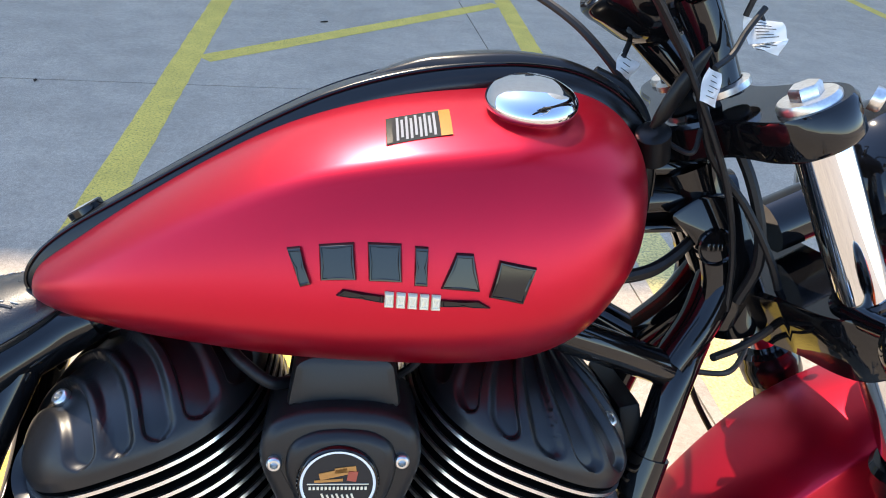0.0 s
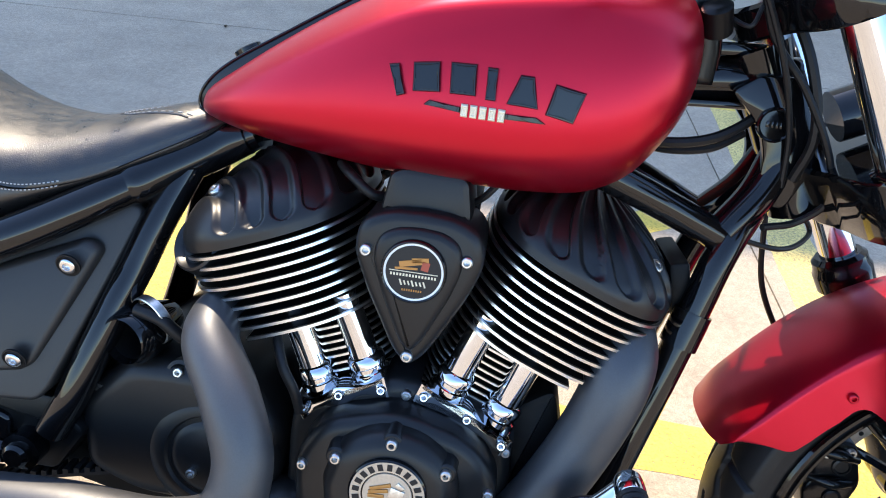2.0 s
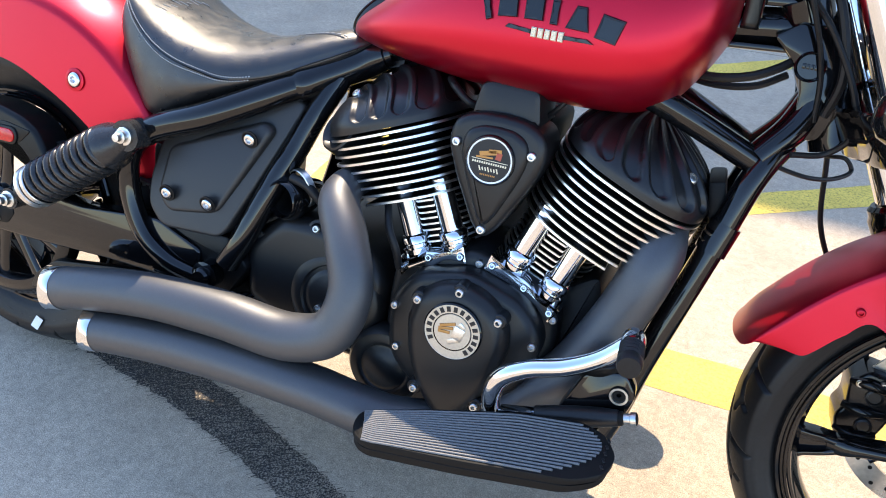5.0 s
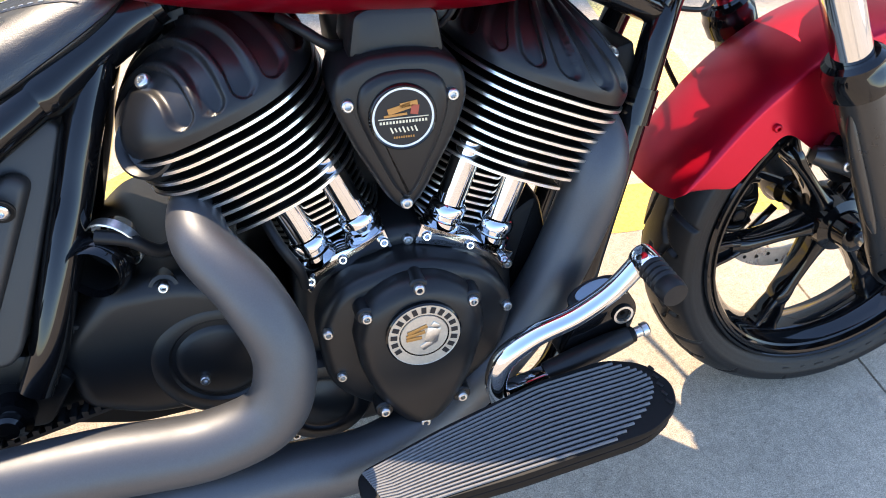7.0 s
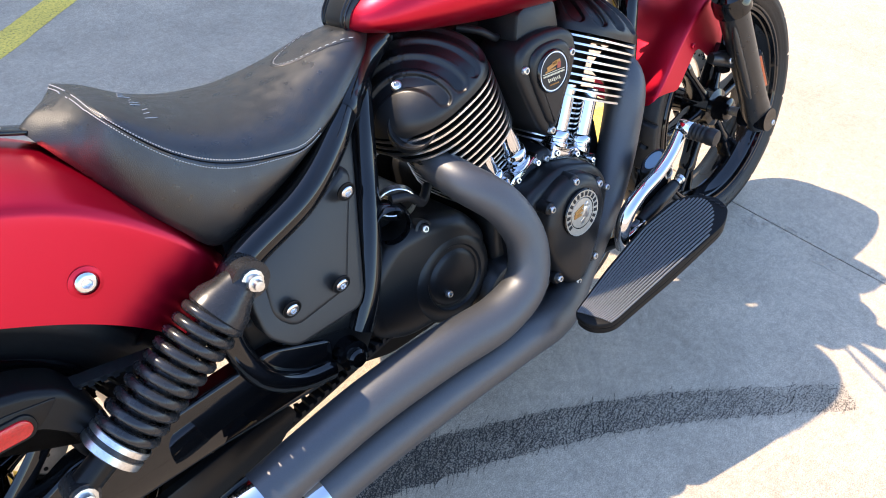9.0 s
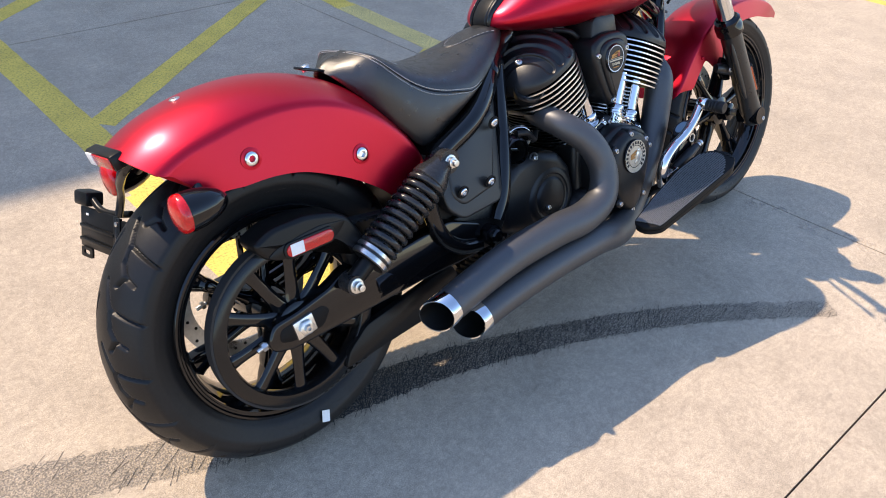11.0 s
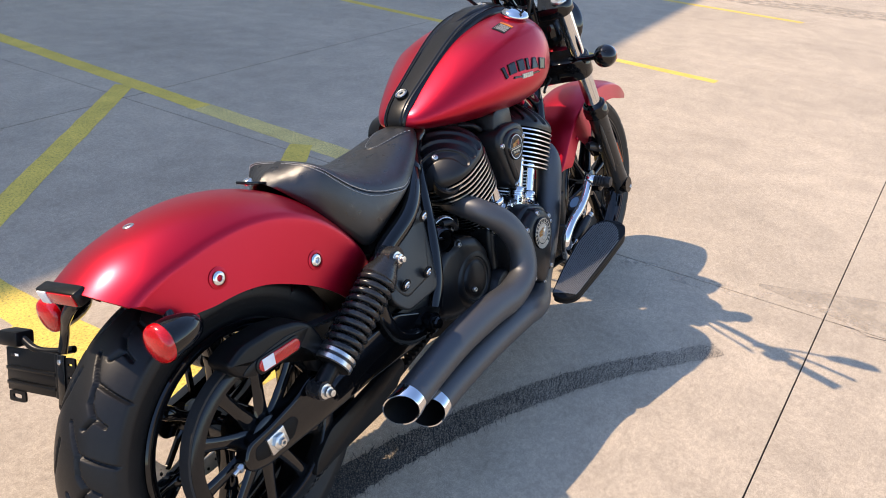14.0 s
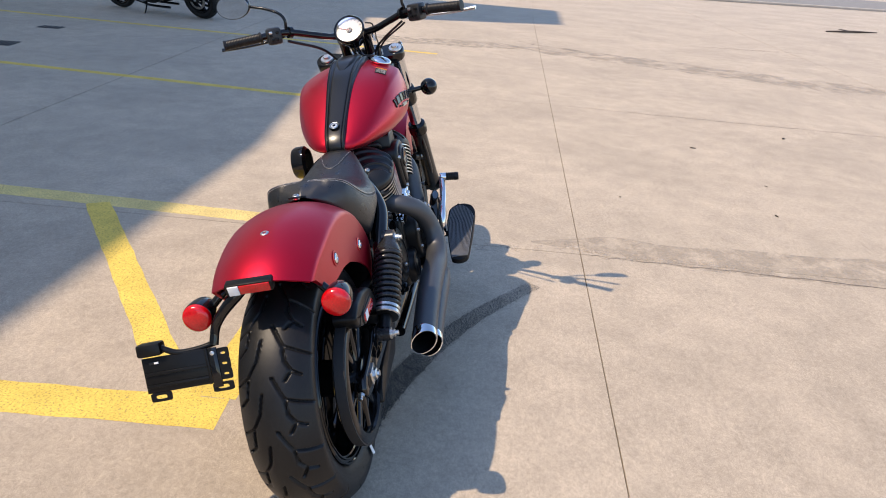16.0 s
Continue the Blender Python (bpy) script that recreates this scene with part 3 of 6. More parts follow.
rotor(AXLE_F, 0.085, 0.149, front_wheel)
rotor(AXLE_R, 0.105, 0.149, rear_wheel)
pulley = part("pulley", lathe([(0.167, -0.130), (0.171, -0.127), (0.171, -0.098), (0.168, -0.096), (0.15, -0.098), (0.143, -0.104), (0.142, -0.122), (0.147, -0.130)], AXLE_R, n=90, closed_profile=True), COATED, rear_wheel, "satin black belt pulley ring")
for k in range(10):
    a = 2 * math.pi * k / 10 + 0.2
    spoke(AXLE_R, a, a, 0.03, 0.15, 0.0155, 0.0115, 0.007, 0.006, -0.113, rear_wheel)
part("pulley_hub", lathe([(0, -0.134), (0.036, -0.134), (0.044, -0.130), (0.047, -0.09), (0, -0.09)], AXLE_R, n=40), GLOSS, rear_wheel)

# -- fuel tank --
TANK = spline([(0.636, 0.018, 0.763, 0.772, 0.756), (0.648, 0.055, 0.766, 0.788, 0.750), (0.68, 0.086, 0.772, 0.812, 0.742), (0.73, 0.115, 0.782, 0.848, 0.733), (0.80, 0.145, 0.795, 0.893, 0.725),
               (0.87, 0.168, 0.806, 0.93, 0.719), (0.95, 0.184, 0.815, 0.957, 0.717), (1.03, 0.191, 0.822, 0.971, 0.718), (1.09, 0.187, 0.832, 0.976, 0.726), (1.13, 0.174, 0.845, 0.972, 0.748),
               (1.16, 0.15, 0.86, 0.958, 0.79), (1.178, 0.11, 0.875, 0.938, 0.825), (1.187, 0.05, 0.88, 0.915, 0.85)], 64)


def tank_row(x):
    return [float(np.interp(x, TANK[:, 0], TANK[:, k])) for k in range(5)]


CREASE = (0.90, 0.70)


def crease_at(x):
    """How strongly the crease along the shoulder shows at x, 0 to 1."""
    return float(np.interp(x, [0.70, 0.90, 1.06, 1.15], [0.0, 1.0, 1.0, 0.0]))


def shoulder(u, k):
    """Height 0 to 1 of the tank's section at u (0 to 1) across, with a crease of strength k."""
    soft = max(0.0, 1 - u ** 2.3) ** (1 / 2.3)
    cu, cv = CREASE
    hard = 1 - (1 - cv) * (u / cu) ** 2.5 if u < cu else cv * max(0.0, (1 - u) / (1 - cu)) ** 0.5
    return soft + (hard - soft) * k


def flank(v, k):
    """Half width 0 to 1 of the tank's section at height v (0 to 1)."""
    lo, hi = 0.0, 1.0
    for _ in range(30):
        mid = (lo + hi) / 2
        lo, hi = (mid, hi) if shoulder(mid, k) > v else (lo, mid)
    return lo


def tank_ring(row):
    """The tank's section: a crowned top, a creased shoulder and a full belly."""
    x, w, zw, zt, zb = row
    k = crease_at(x)
    half = [(u, shoulder(u, k)) for u in np.linspace(0, CREASE[0], 15)] + [(flank(v, k), v) for v in np.linspace(shoulder(CREASE[0], k), 0, 13)[1:]]
    top = [(x, w * u, zw + (zt - zw) * v) for u, v in half]
    belly = []
    for j in range(1, 17):
        a = math.pi / 2 * j / 16
        e = 2 / 2.3
        belly.append((x, w * math.cos(a) ** e if j < 16 else 0.0, zw - (zw - zb) * math.sin(a) ** e))
    right = top + belly
    return right + [(p, -q, r) for p, q, r in right[-2:0:-1]]


def on_tank(x, z, out=0.0):
    """The tank's right flank at (x, z)."""
    _, w, zw, zt, zb = tank_row(x)
    u = (z - zw) / (zt - zw) if z > zw else (zw - z) / (zw - zb)
    half = flank(min(1, u), crease_at(x)) if z > zw else max(0.0, 1 - min(1, u) ** 2.3) ** (1 / 2.3)
    return Vector((x, -w * half - out, z))


def over_tank(x, y, out=0.0):
    """The upper surface of the tank at (x, y)."""
    _, w, zw, zt, zb = tank_row(x)
    return Vector((x, y, zw + (zt - zw) * shoulder(min(1, abs(y) / w), crease_at(x)) + out))


tank = part("fuel_tank", skin([tank_ring(r) for r in TANK]), RED, bike, "satin red teardrop fuel tank", 60)


# -- emblem blocks, label, cap and console on the tank --
def tank_plate(name, quad, mat, out=0.004, parent=None, label=""):
    """A raised plate with a bevelled edge that follows the flank of the tank."""
    bm = bmesh.new()
    n = 6
    q = [Vector((x, z)) for x, z in quad]
    mid = sum(q, Vector((0, 0))) / 4

    def ring(scale, o):
        pts = []
        for a, b in zip(q, q[1:] + q[:1]):
            for k in range(n):
                p = a + (b - a) * k / n
                d = p - mid
                p = mid + d * max(0, (d.length - scale)) / d.length
                pts.append(on_tank(p.x, p.y, o))
        return pts

    skin([ring(0, -0.002), ring(0, out * 0.55), ring(0.0012, out), ring(0.0025, out), ring(0.0032, out * 0.8)], True, True, bm)
    return part(name, bm, mat, parent or tank, label)


for quad in ([(0.877, 0.850), (0.887, 0.852), (0.896, 0.824), (0.888, 0.821)], [(0.901, 0.855), (0.927, 0.859), (0.930, 0.831), (0.903, 0.828)], [(0.937, 0.860), (0.962, 0.861), (0.964, 0.832), (0.939, 0.831)],
             [(0.972, 0.860), (0.982, 0.860), (0.983, 0.830), (0.973, 0.830)], [(1.003, 0.857), (1.016, 0.857), (1.023, 0.828), (0.993, 0.829)], [(1.036, 0.853), (1.065, 0.848), (1.057, 0.819), (1.030, 0.824)]):
    tank_plate("emblem_block", quad, GLOSS, 0.004, label="raised gloss black emblem block")
tank_plate("emblem_bar", [(0.9150, 0.8175), (0.9200, 0.8225), (0.9510, 0.8200), (0.9510, 0.8150)], GLOSS, 0.0035, label="thin black emblem bar")
tank_plate("emblem_bar", [(0.9930, 0.8200), (1.0230, 0.8205), (1.0320, 0.8155), (0.9930, 0.8150)], GLOSS, 0.0035, label="thin black emblem bar")
for k in range(5):
    x = 0.9515 + 0.0088 * k
    tank_plate("badge_block", [(x, 0.8235), (x + 0.0068, 0.8235), (x + 0.0068, 0.8115), (x, 0.8115)], CREAM, 0.0045, label="small cream badge block")


def tank_label(x0, x1, y0, y1, mat, out, name="warning_label", label=""):
    rows = []
    for i in range(7):
        y = y0 + (y1 - y0) * i / 6
        rows.append([over_tank(x0 + (x1 - x0) * k / 6, y, out) for k in range(7)])
    bm = skin(rows, False, False)
    bmesh.ops.solidify(bm, geom=bm.faces[:], thickness=0.0004)
    return part(name, bm, mat, tank, label)


tank_label(0.949, 1.000, -0.144, -0.108, material("label_film", (0.05, 0.05, 0.052), 0.65, var=0.1, scale=200, spec=0.15), 0.0007, label="printed warning label with an orange head")
tank_label(0.991, 1.000, -0.144, -0.108, ORANGE, 0.0011, "label_head")
tank_label(0.9495, 0.954, -0.143, -0.109, GREY_INK, 0.0011, "label_foot")
for i in range(9):
    tank_label(0.957 + 0.0036 * i, 0.959 + 0.0036 * i, -0.142 + 0.003 * (i % 3 == 1), -0.111 - 0.004 * (i % 2), PRINT, 0.0011, "label_line")
cap_n = Vector((-0.04, -0.36, 0.93)).normalized()
cap_c = over_tank(1.066, -0.112) - cap_n * 0.008
cap = part("fuel_cap", lathe([(0, 0.030), (0.012, 0.0295), (0.024, 0.0275), (0.033, 0.0235), (0.0375, 0.018), (0.0385, 0.014), (0.037, 0.0105), (0.033, 0.009), (0.030, 0.004), (0.030, -0.012)], cap_c, cap_n, 56), CHROME, tank, "polished chrome fuel cap", 60)
part("cap_neck", lathe([(0.0305, 0.006), (0.0305, -0.014)], cap_c, cap_n, 40), PLASTIC, tank)

CONSOLE = spline([(0.652, 0.0, 0.742, 0.030), (0.634, 0.0, 0.752, 0.031), (0.629, 0.0, 0.77, 0.033), (0.642, 0.0, 0.794, 0.035), (0.667, 0.0, 0.817, 0.037), (0.734, 0.0, 0.860, 0.041), (0.792, 0.0, 0.896, 0.045), (0.848, 0.0, 0.929, 0.049), (0.904, 0.0, 0.957, 0.053),
                  (0.960, 0.0, 0.976, 0.057), (1.018, 0.0, 0.988, 0.060), (1.075, 0.0, 0.993, 0.062), (1.123, 0.0, 0.988, 0.062), (1.170, 0.0, 0.967, 0.060), (1.199, 0.0, 0.938, 0.056), (1.212, 0.0, 0.90, 0.050), (1.214, 0.0, 0.86, 0.045)], 90)


def console_point(k, v, lift=0.0):
    """A point of the console: k along, v across from -1 to 1."""
    x, _, z, hw = CONSOLE[k]
    d = CONSOLE[min(k + 1, len(CONSOLE) - 1)] - CONSOLE[max(k - 1, 0)]
    n = Vector((-d[2], 0, d[0])).normalized()
    a = abs(v)
    drop = 0.004 * a * a + (0.020 * ((a - 0.86) / 0.14) ** 1.5 if a > 0.86 else 0) + (0.0035 if 0.60 < a < 0.70 else 0)
    return Vector((x, hw * v, z)) - n * (drop - lift)


console = part("tank_console", skin([[console_point(k, -1 + 2 * i / 40) for i in range(41)] for k in range(len(CONSOLE))], False, False), DASH, bike, "black tank-top console strip", 60)
con_mod = console.modifiers.new("thick", "SOLIDIFY")
con_mod.thickness, con_mod.offset = 0.004, -1
for v in (-0.86, 0.86):
    part("console_bead", tube([console_point(k, v, 0.0005) for k in range(3, 88, 3)], 0.0016, 8), GLOSS, console)
badge = Vector((0.679, 0, 0.829))
bn = Vector((-0.52, 0, 0.85))
part("console_badge", lathe([(0.017, -0.003), (0.017, 0.003), (0.015, 0.0042), (0.013, 0.0035), (0.0125, 0.0028), (0.0118, 0.0028), (0.0105, 0.004), (0.0055, 0.0042), (0.005, 0.003), (0, 0.003)], badge, bn, 36, mats=[1, 1, 0, 1, 1, 0, 0, 0, 1]), [STEEL, GLOSS], console, "round black badge with a silver ring")
rows = []
for k in range(46, 80):
    u = (k - 46) / 33
    wide = 0.64 * min(1.0, math.sin(math.pi * min(0.5, u * 1.1)) ** 0.6 + 0.02)
    high = 0.008 * min(1.0, u * 5) * min(1.0, (1 - u) * 6)
    rows.append([console_point(k, wide * v, -0.001 + high * min(1.0, (1 - abs(v)) * 7)) for v in np.linspace(-1, 1, 21)])
part("console_pad", skin(rows, False, False), DASH, console, "raised pad of the console")
bolt("console_bolt", (1.04, 0, 0.990), (-0.1, 0, 1), 0.009, console, STEEL, 0.004)


# -- mudguards --
def fender_part(name, centre, sections, mat, label, tilt=None, n=30, thick=0.0035, flare=0.006):
    """A mudguard: sections of (degrees, radius at crown, half width, radius at the skirt's edge, depth of the crown above its crease)."""
    rows = spline(sections, 90)
    rings = []
    for a, r, w, rs, deep in rows:
        half = []
        wc = w - flare
        for k in range(n + 1):
            q = k / n
            if q < 0.55:
                f = q / 0.55
                y, rr = 0.955 * wc * f, r - 0.80 * deep * f ** 2.2
            elif q < 0.75:
                f = (q - 0.55) / 0.20
                y, rr = wc * (0.955 + 0.045 * (1 - (1 - f) ** 2)), r - deep * (0.80 + 0.32 * f)
            else:
                f = (q - 0.75) / 0.25
                y, rr = wc + flare * f, (r - 1.12 * deep) + (rs - (r - 1.12 * deep)) * f
            half.append((y, rr, q))
        ro, ri = [], []
        for sy in (-1, 1):
            for y, rr, q in (half[::-1] if sy < 0 else half[1:]):
                t = radians(a + (tilt(a, q) if tilt else 0))
                ro.append((centre.x + rr * math.cos(t), sy * y, centre.z + rr * math.sin(t)))
                r2 = rr - thick * (1 if q < 0.6 else 0.0)
                ri.append((centre.x + r2 * math.cos(t), sy * max(0.0, y - thick * min(1, q * 2)), centre.z + r2 * math.sin(t)))
        rings.append(ro + ri[::-1])
    return part(name, skin(rings), mat, bike, label, 50)


rear_fender = fender_part("rear_fender", AXLE_R, [(22, 0.42, 0.118, 0.323, 0.030), (33, 0.445, 0.130, 0.312, 0.033), (50, 0.458, 0.134, 0.295, 0.043), (64, 0.459, 0.135, 0.288, 0.046), (78, 0.453, 0.135, 0.290, 0.049), (91, 0.446, 0.134, 0.291, 0.053), (102, 0.441, 0.132, 0.293, 0.055), (111, 0.438, 0.129, 0.300, 0.053), (120, 0.432, 0.125, 0.306, 0.052)], RED, "satin red rear mudguard",
                          lambda a, q: -10.0 * max(0, (a - 95) / 25) * q ** 2.6)
front_fender = fender_part("front_fender", AXLE_F, [(47, 0.384, 0.070, 0.352, 0.014), (58, 0.377, 0.082, 0.318, 0.017), (75, 0.365, 0.088, 0.296, 0.018), (96, 0.358, 0.089, 0.279, 0.018), (112, 0.357, 0.089, 0.256, 0.018), (121, 0.356, 0.089, 0.213, 0.018), (128, 0.356, 0.089, 0.203, 0.018), (131, 0.356, 0.089, 0.235, 0.018), (133.5, 0.356, 0.089, 0.277, 0.018), (142, 0.357, 0.089, 0.286, 0.018), (150, 0.361, 0.089, 0.290, 0.018), (156, 0.366, 0.088, 0.298, 0.017), (160, 0.368, 0.085, 0.318, 0.016), (162, 0.369, 0.078, 0.338, 0.012)], RED, "satin red front mudguard",
                           lambda a, q: -7.0 * max(0.0, (a - 148) / 14) ** 2 * q ** 3, flare=0.003)
for c, s in (((0.174, -0.132, 0.602), 1), ((-0.047, -0.130, 0.654), 1), ((0.174, 0.132, 0.602), -1), ((-0.047, 0.130, 0.654), -1)):
    bolt("fender_bolt", c, (0, -s, 0.05), 0.0125, rear_fender, BOLT, 0.006)
    part("grommet", lathe([(0.0155, -0.002), (0.0195, 0.0), (0.0195, 0.002), (0.0145, 0.003)], c, (0, -s, 0.05), 24), RED, rear_fender)
bolt("fender_bolt", (-0.102, 0, 0.7545), (-0.18, 0, 1), 0.010, rear_fender, STEEL, 0.004)
for s in (-1, 1):
    bolt("fender_bolt", (1.432, 0.089 * s, 0.540), (0, s, 0), 0.006, front_fender, RED, 0.004)
    bolt("fender_bolt", (1.505, 0.089 * s, 0.50), (0, s, 0), 0.007, front_fender, STEEL, 0.004)

# -- seat --
U = 96
SEAT_EDGE = spline([(0.187, 0, 0.747), (0.196, -0.030, 0.735), (0.221, -0.068, 0.701), (0.242, -0.090, 0.672), (0.266, -0.106, 0.640), (0.292, -0.119, 0.610), (0.322, -0.128, 0.578), (0.345, -0.132, 0.577), (0.39, -0.133, 0.600), (0.46, -0.125, 0.633), (0.53, -0.101, 0.665), (0.59, -0.077, 0.694), (0.635, -0.052, 0.716), (0.662, -0.026, 0.734), (0.672, 0, 0.740)], U)
SEAT_SEAM = spline([(0.254, 0, 0.773), (0.2535, -0.038, 0.772), (0.253, -0.074, 0.769), (0.262, -0.105, 0.757), (0.284, -0.122, 0.732), (0.311, -0.131, 0.708), (0.344, -0.138, 0.688), (0.381, -0.143, 0.675), (0.428, -0.143, 0.666), (0.473, -0.136, 0.660), (0.535, -0.110, 0.674), (0.592, -0.083, 0.703), (0.638, -0.057, 0.728), (0.668, -0.028, 0.746), (0.678, 0, 0.752)], U)
SEAT_MID = spline([(0.258, 0.7735), (0.285, 0.766), (0.31, 0.752), (0.34, 0.738), (0.39, 0.7235), (0.46, 0.720), (0.53, 0.734), (0.59, 0.752), (0.63, 0.7615), (0.655, 0.763), (0.672, 0.757)], 60)


def mid_z(x):
    return float(np.interp(x, SEAT_MID[:, 0], SEAT_MID[:, 1]))


def seat_top(u, v, out=0.0):
    """A point of the seat's upper panel: u runs from the rear round to the nose, v from the seam up to the middle."""
    x, y, z = (float(np.interp(u * (U - 1), range(U), SEAT_SEAM[:, k])) for k in range(3))
    f = math.pi / 2 * v
    xm = max(0.258, min(0.674, x))
    return Vector((x + (xm - x) * v, y * math.cos(f) ** 0.85 - out * math.cos(f), z + (mid_z(xm) - z) * math.sin(f) ** 0.95 + out * math.sin(f)))


def seat_z(x, y):
    """The height of the upper panel over (x, y), ahead of its rear roll."""
    side = SEAT_SEAM[24:]
    ys, zs = abs(float(np.interp(x, side[:, 0], side[:, 1]))), float(np.interp(x, side[:, 0], side[:, 2]))
    c = min(1.0, (abs(y) / max(ys, 1e-3)) ** (1 / 0.85))
    return zs + (mid_z(x) - zs) * math.sin(math.acos(c)) ** 0.95


def seat_side(u, v, out=0.0):
    """A point of the side panel: v runs from the lower edge up to the seam."""
    lo, hi = (Vector([float(np.interp(u * (U - 1), range(U), c[:, k])) for k in range(3)]) for c in (SEAT_EDGE, SEAT_SEAM))
    p = lo.lerp(hi, v)
    swell = 0.010 * math.sin(math.pi * v) * min(1.0, (hi - lo).length / 0.06)
    return p + Vector((-0.5 if u < 0.12 else -0.15, -1.0 if u > 0.03 else 0.0, 0.15)).normalized() * (swell + out)


def seat_loop(point, v, out=0.0):
    right = [point(k / (U - 1), v, out) for k in range(U)]
    return right + [Vector((p.x, -p.y, p.z)) for p in right[-2:0:-1]]


loops = [[p * 1.0 + Vector((0.03, -p.y * 0.35, 0.004)) for p in seat_loop(seat_side, 0.0)], [p + Vector((0.004, -p.y * 0.04, -0.002)) for p in seat_loop(seat_side, 0.0)]]
loops += [seat_loop(seat_side, v) for v in (0.03, 0.15, 0.35, 0.55, 0.75, 0.9, 0.955)]
loops += [seat_loop(seat_side, 0.985, 0.0008), seat_loop(seat_side, 1.0, -0.0012), seat_loop(seat_top, 0.012, 0.0010)]
loops += [seat_loop(seat_top, v) for v in (0.04, 0.1, 0.2, 0.32, 0.44, 0.56, 0.68, 0.8, 0.9, 1.0)]
cushion = skin(loops, True, False)
bmesh.ops.remove_doubles(cushion, verts=cushion.verts, dist=0.0002)
seat = part("seat", cushion, LEATHER, bike, "black stitched leather solo seat", 70)


def stitches(path, name="stitching", r=0.00075):
    bm = bmesh.new()
    for p, q in zip(path[::2], path[1::2]):
        tube([p, q], r, 5, bm=bm, smooth=False)
    return part(name, bm, THREAD, seat, "white double stitching")


for s in (1, -1):
    for row in ([seat_top(u, 0.045, 0.0008) for u in np.linspace(0.02, 0.66, 220)], [seat_side(u, 0.945, 0.0010) for u in np.linspace(0.02, 0.66, 220)]):
        stitches([Vector((p.x, p.y * s, p.z)) for p in row])
nose = [(0.522 + 0.105 * abs(q) ** 1.9, 0.050 * math.copysign(abs(q) ** 0.85, q)) for q in np.linspace(-1, 1, 60)]
part("nose_seam", tube([(x, y, seat_z(x, y) - 0.0006) for x, y in nose], 0.0018, 6), LEATHER, seat)
stitches([Vector((x + 0.004, y * 0.94, seat_z(x + 0.004, y * 0.94) + 0.0006)) for x, y in nose], r=0.0006)
marks = bmesh.new()
for k in range(9):
    y0 = -0.088 + 0.0135 * k
    x0, x1 = 0.304 + 0.004 * (k % 3), 0.320 - 0.003 * (k % 2)
    tube([(x0, y0 - 0.004, seat_z(x0, y0 - 0.004) + 0.0003), (x1, y0 + 0.004, seat_z(x1, y0 + 0.004) + 0.0003)], 0.0006, 5, bm=marks, smooth=False)
part("stitched_mark", marks, THREAD, seat, "pale stitched mark")

part("seat_tab", box((-0.030, -0.016, -0.003), (0.022, 0.016, 0.003), 0.002, turn=pose(0.175, 0, 0.7515, 0, 16, 0)), GLOSS, seat, "black seat bracket")
bolt("seat_bolt", (0.164, 0, 0.756), (-0.25, 0, 1), 0.009, seat, STEEL, 0.007)

# -- exhaust --
upper = part("exhaust_pipe", tube([(0.74, -0.05, 0.54), (0.706, -0.10, 0.545), (0.706, -0.165, 0.531), (0.746, -0.21, 0.487), (0.771, -0.232, 0.42), (0.753, -0.243, 0.357), (0.69, -0.245, 0.328), (0.57, -0.245, 0.327), (0.44, -0.245, 0.318), (0.32, -0.245, 0.295), (0.235, -0.245, 0.273)], [0.026, 0.028, 0.031, 0.0325, 0.0328, 0.035, 0.037, 0.038, 0.037, 0.036, 0.036], 28, 100, caps=False), PIPE, bike, "matt black upper exhaust pipe")
lower = part("exhaust_pipe", tube([(1.165, -0.07, 0.585), (1.165, -0.115, 0.55), (1.135, -0.13, 0.45), (1.07, -0.14, 0.33), (0.97, -0.16, 0.24), (0.86, -0.21, 0.225), (0.72, -0.24, 0.25), (0.56, -0.245, 0.25), (0.42, -0.245, 0.236), (0.315, -0.245, 0.219)], [0.034, 0.037, 0.037, 0.037, 0.037, 0.037, 0.037, 0.037, 0.036, 0.036], 28, 100, caps=False), PIPE, bike, "matt black lower exhaust pipe")


def tip(end, d, parent):
    """A hollow slash-cut chrome tip."""
    a, u, v = basis(d)
    e = Vector(end)
    rings = []
    for r, h, cut in ((0.0368, -0.028, 0), (0.0372, -0.026, 0), (0.0372, 0.010, 0.016), (0.0362, 0.0115, 0.016), (0.0335, 0.011, 0.016), (0.033, -0.02, 0.0), (0.031, -0.12, 0)):
        ring = []
        for k in range(40):
            q = 2 * math.pi * k / 40
            off = u * math.cos(q) + v * math.sin(q)
            ring.append(e + a * (h - cut * off.y * -1.0 - 0.35 * cut * off.z) + off * r)
        rings.append(ring)
    bm = skin(rings, True, False)
    bm.faces.ensure_lookup_table()
    for f in bm.faces[160:]:
        f.material_index = 1
    part("exhaust_tip", bm, [CHROME, FIN], parent, "chrome slash-cut exhaust tip")


tip((0.228, -0.245, 0.271), (-0.97, 0, -0.25), upper)
tip((0.308, -0.245, 0.2175), (-0.98, 0, -0.18), lower)
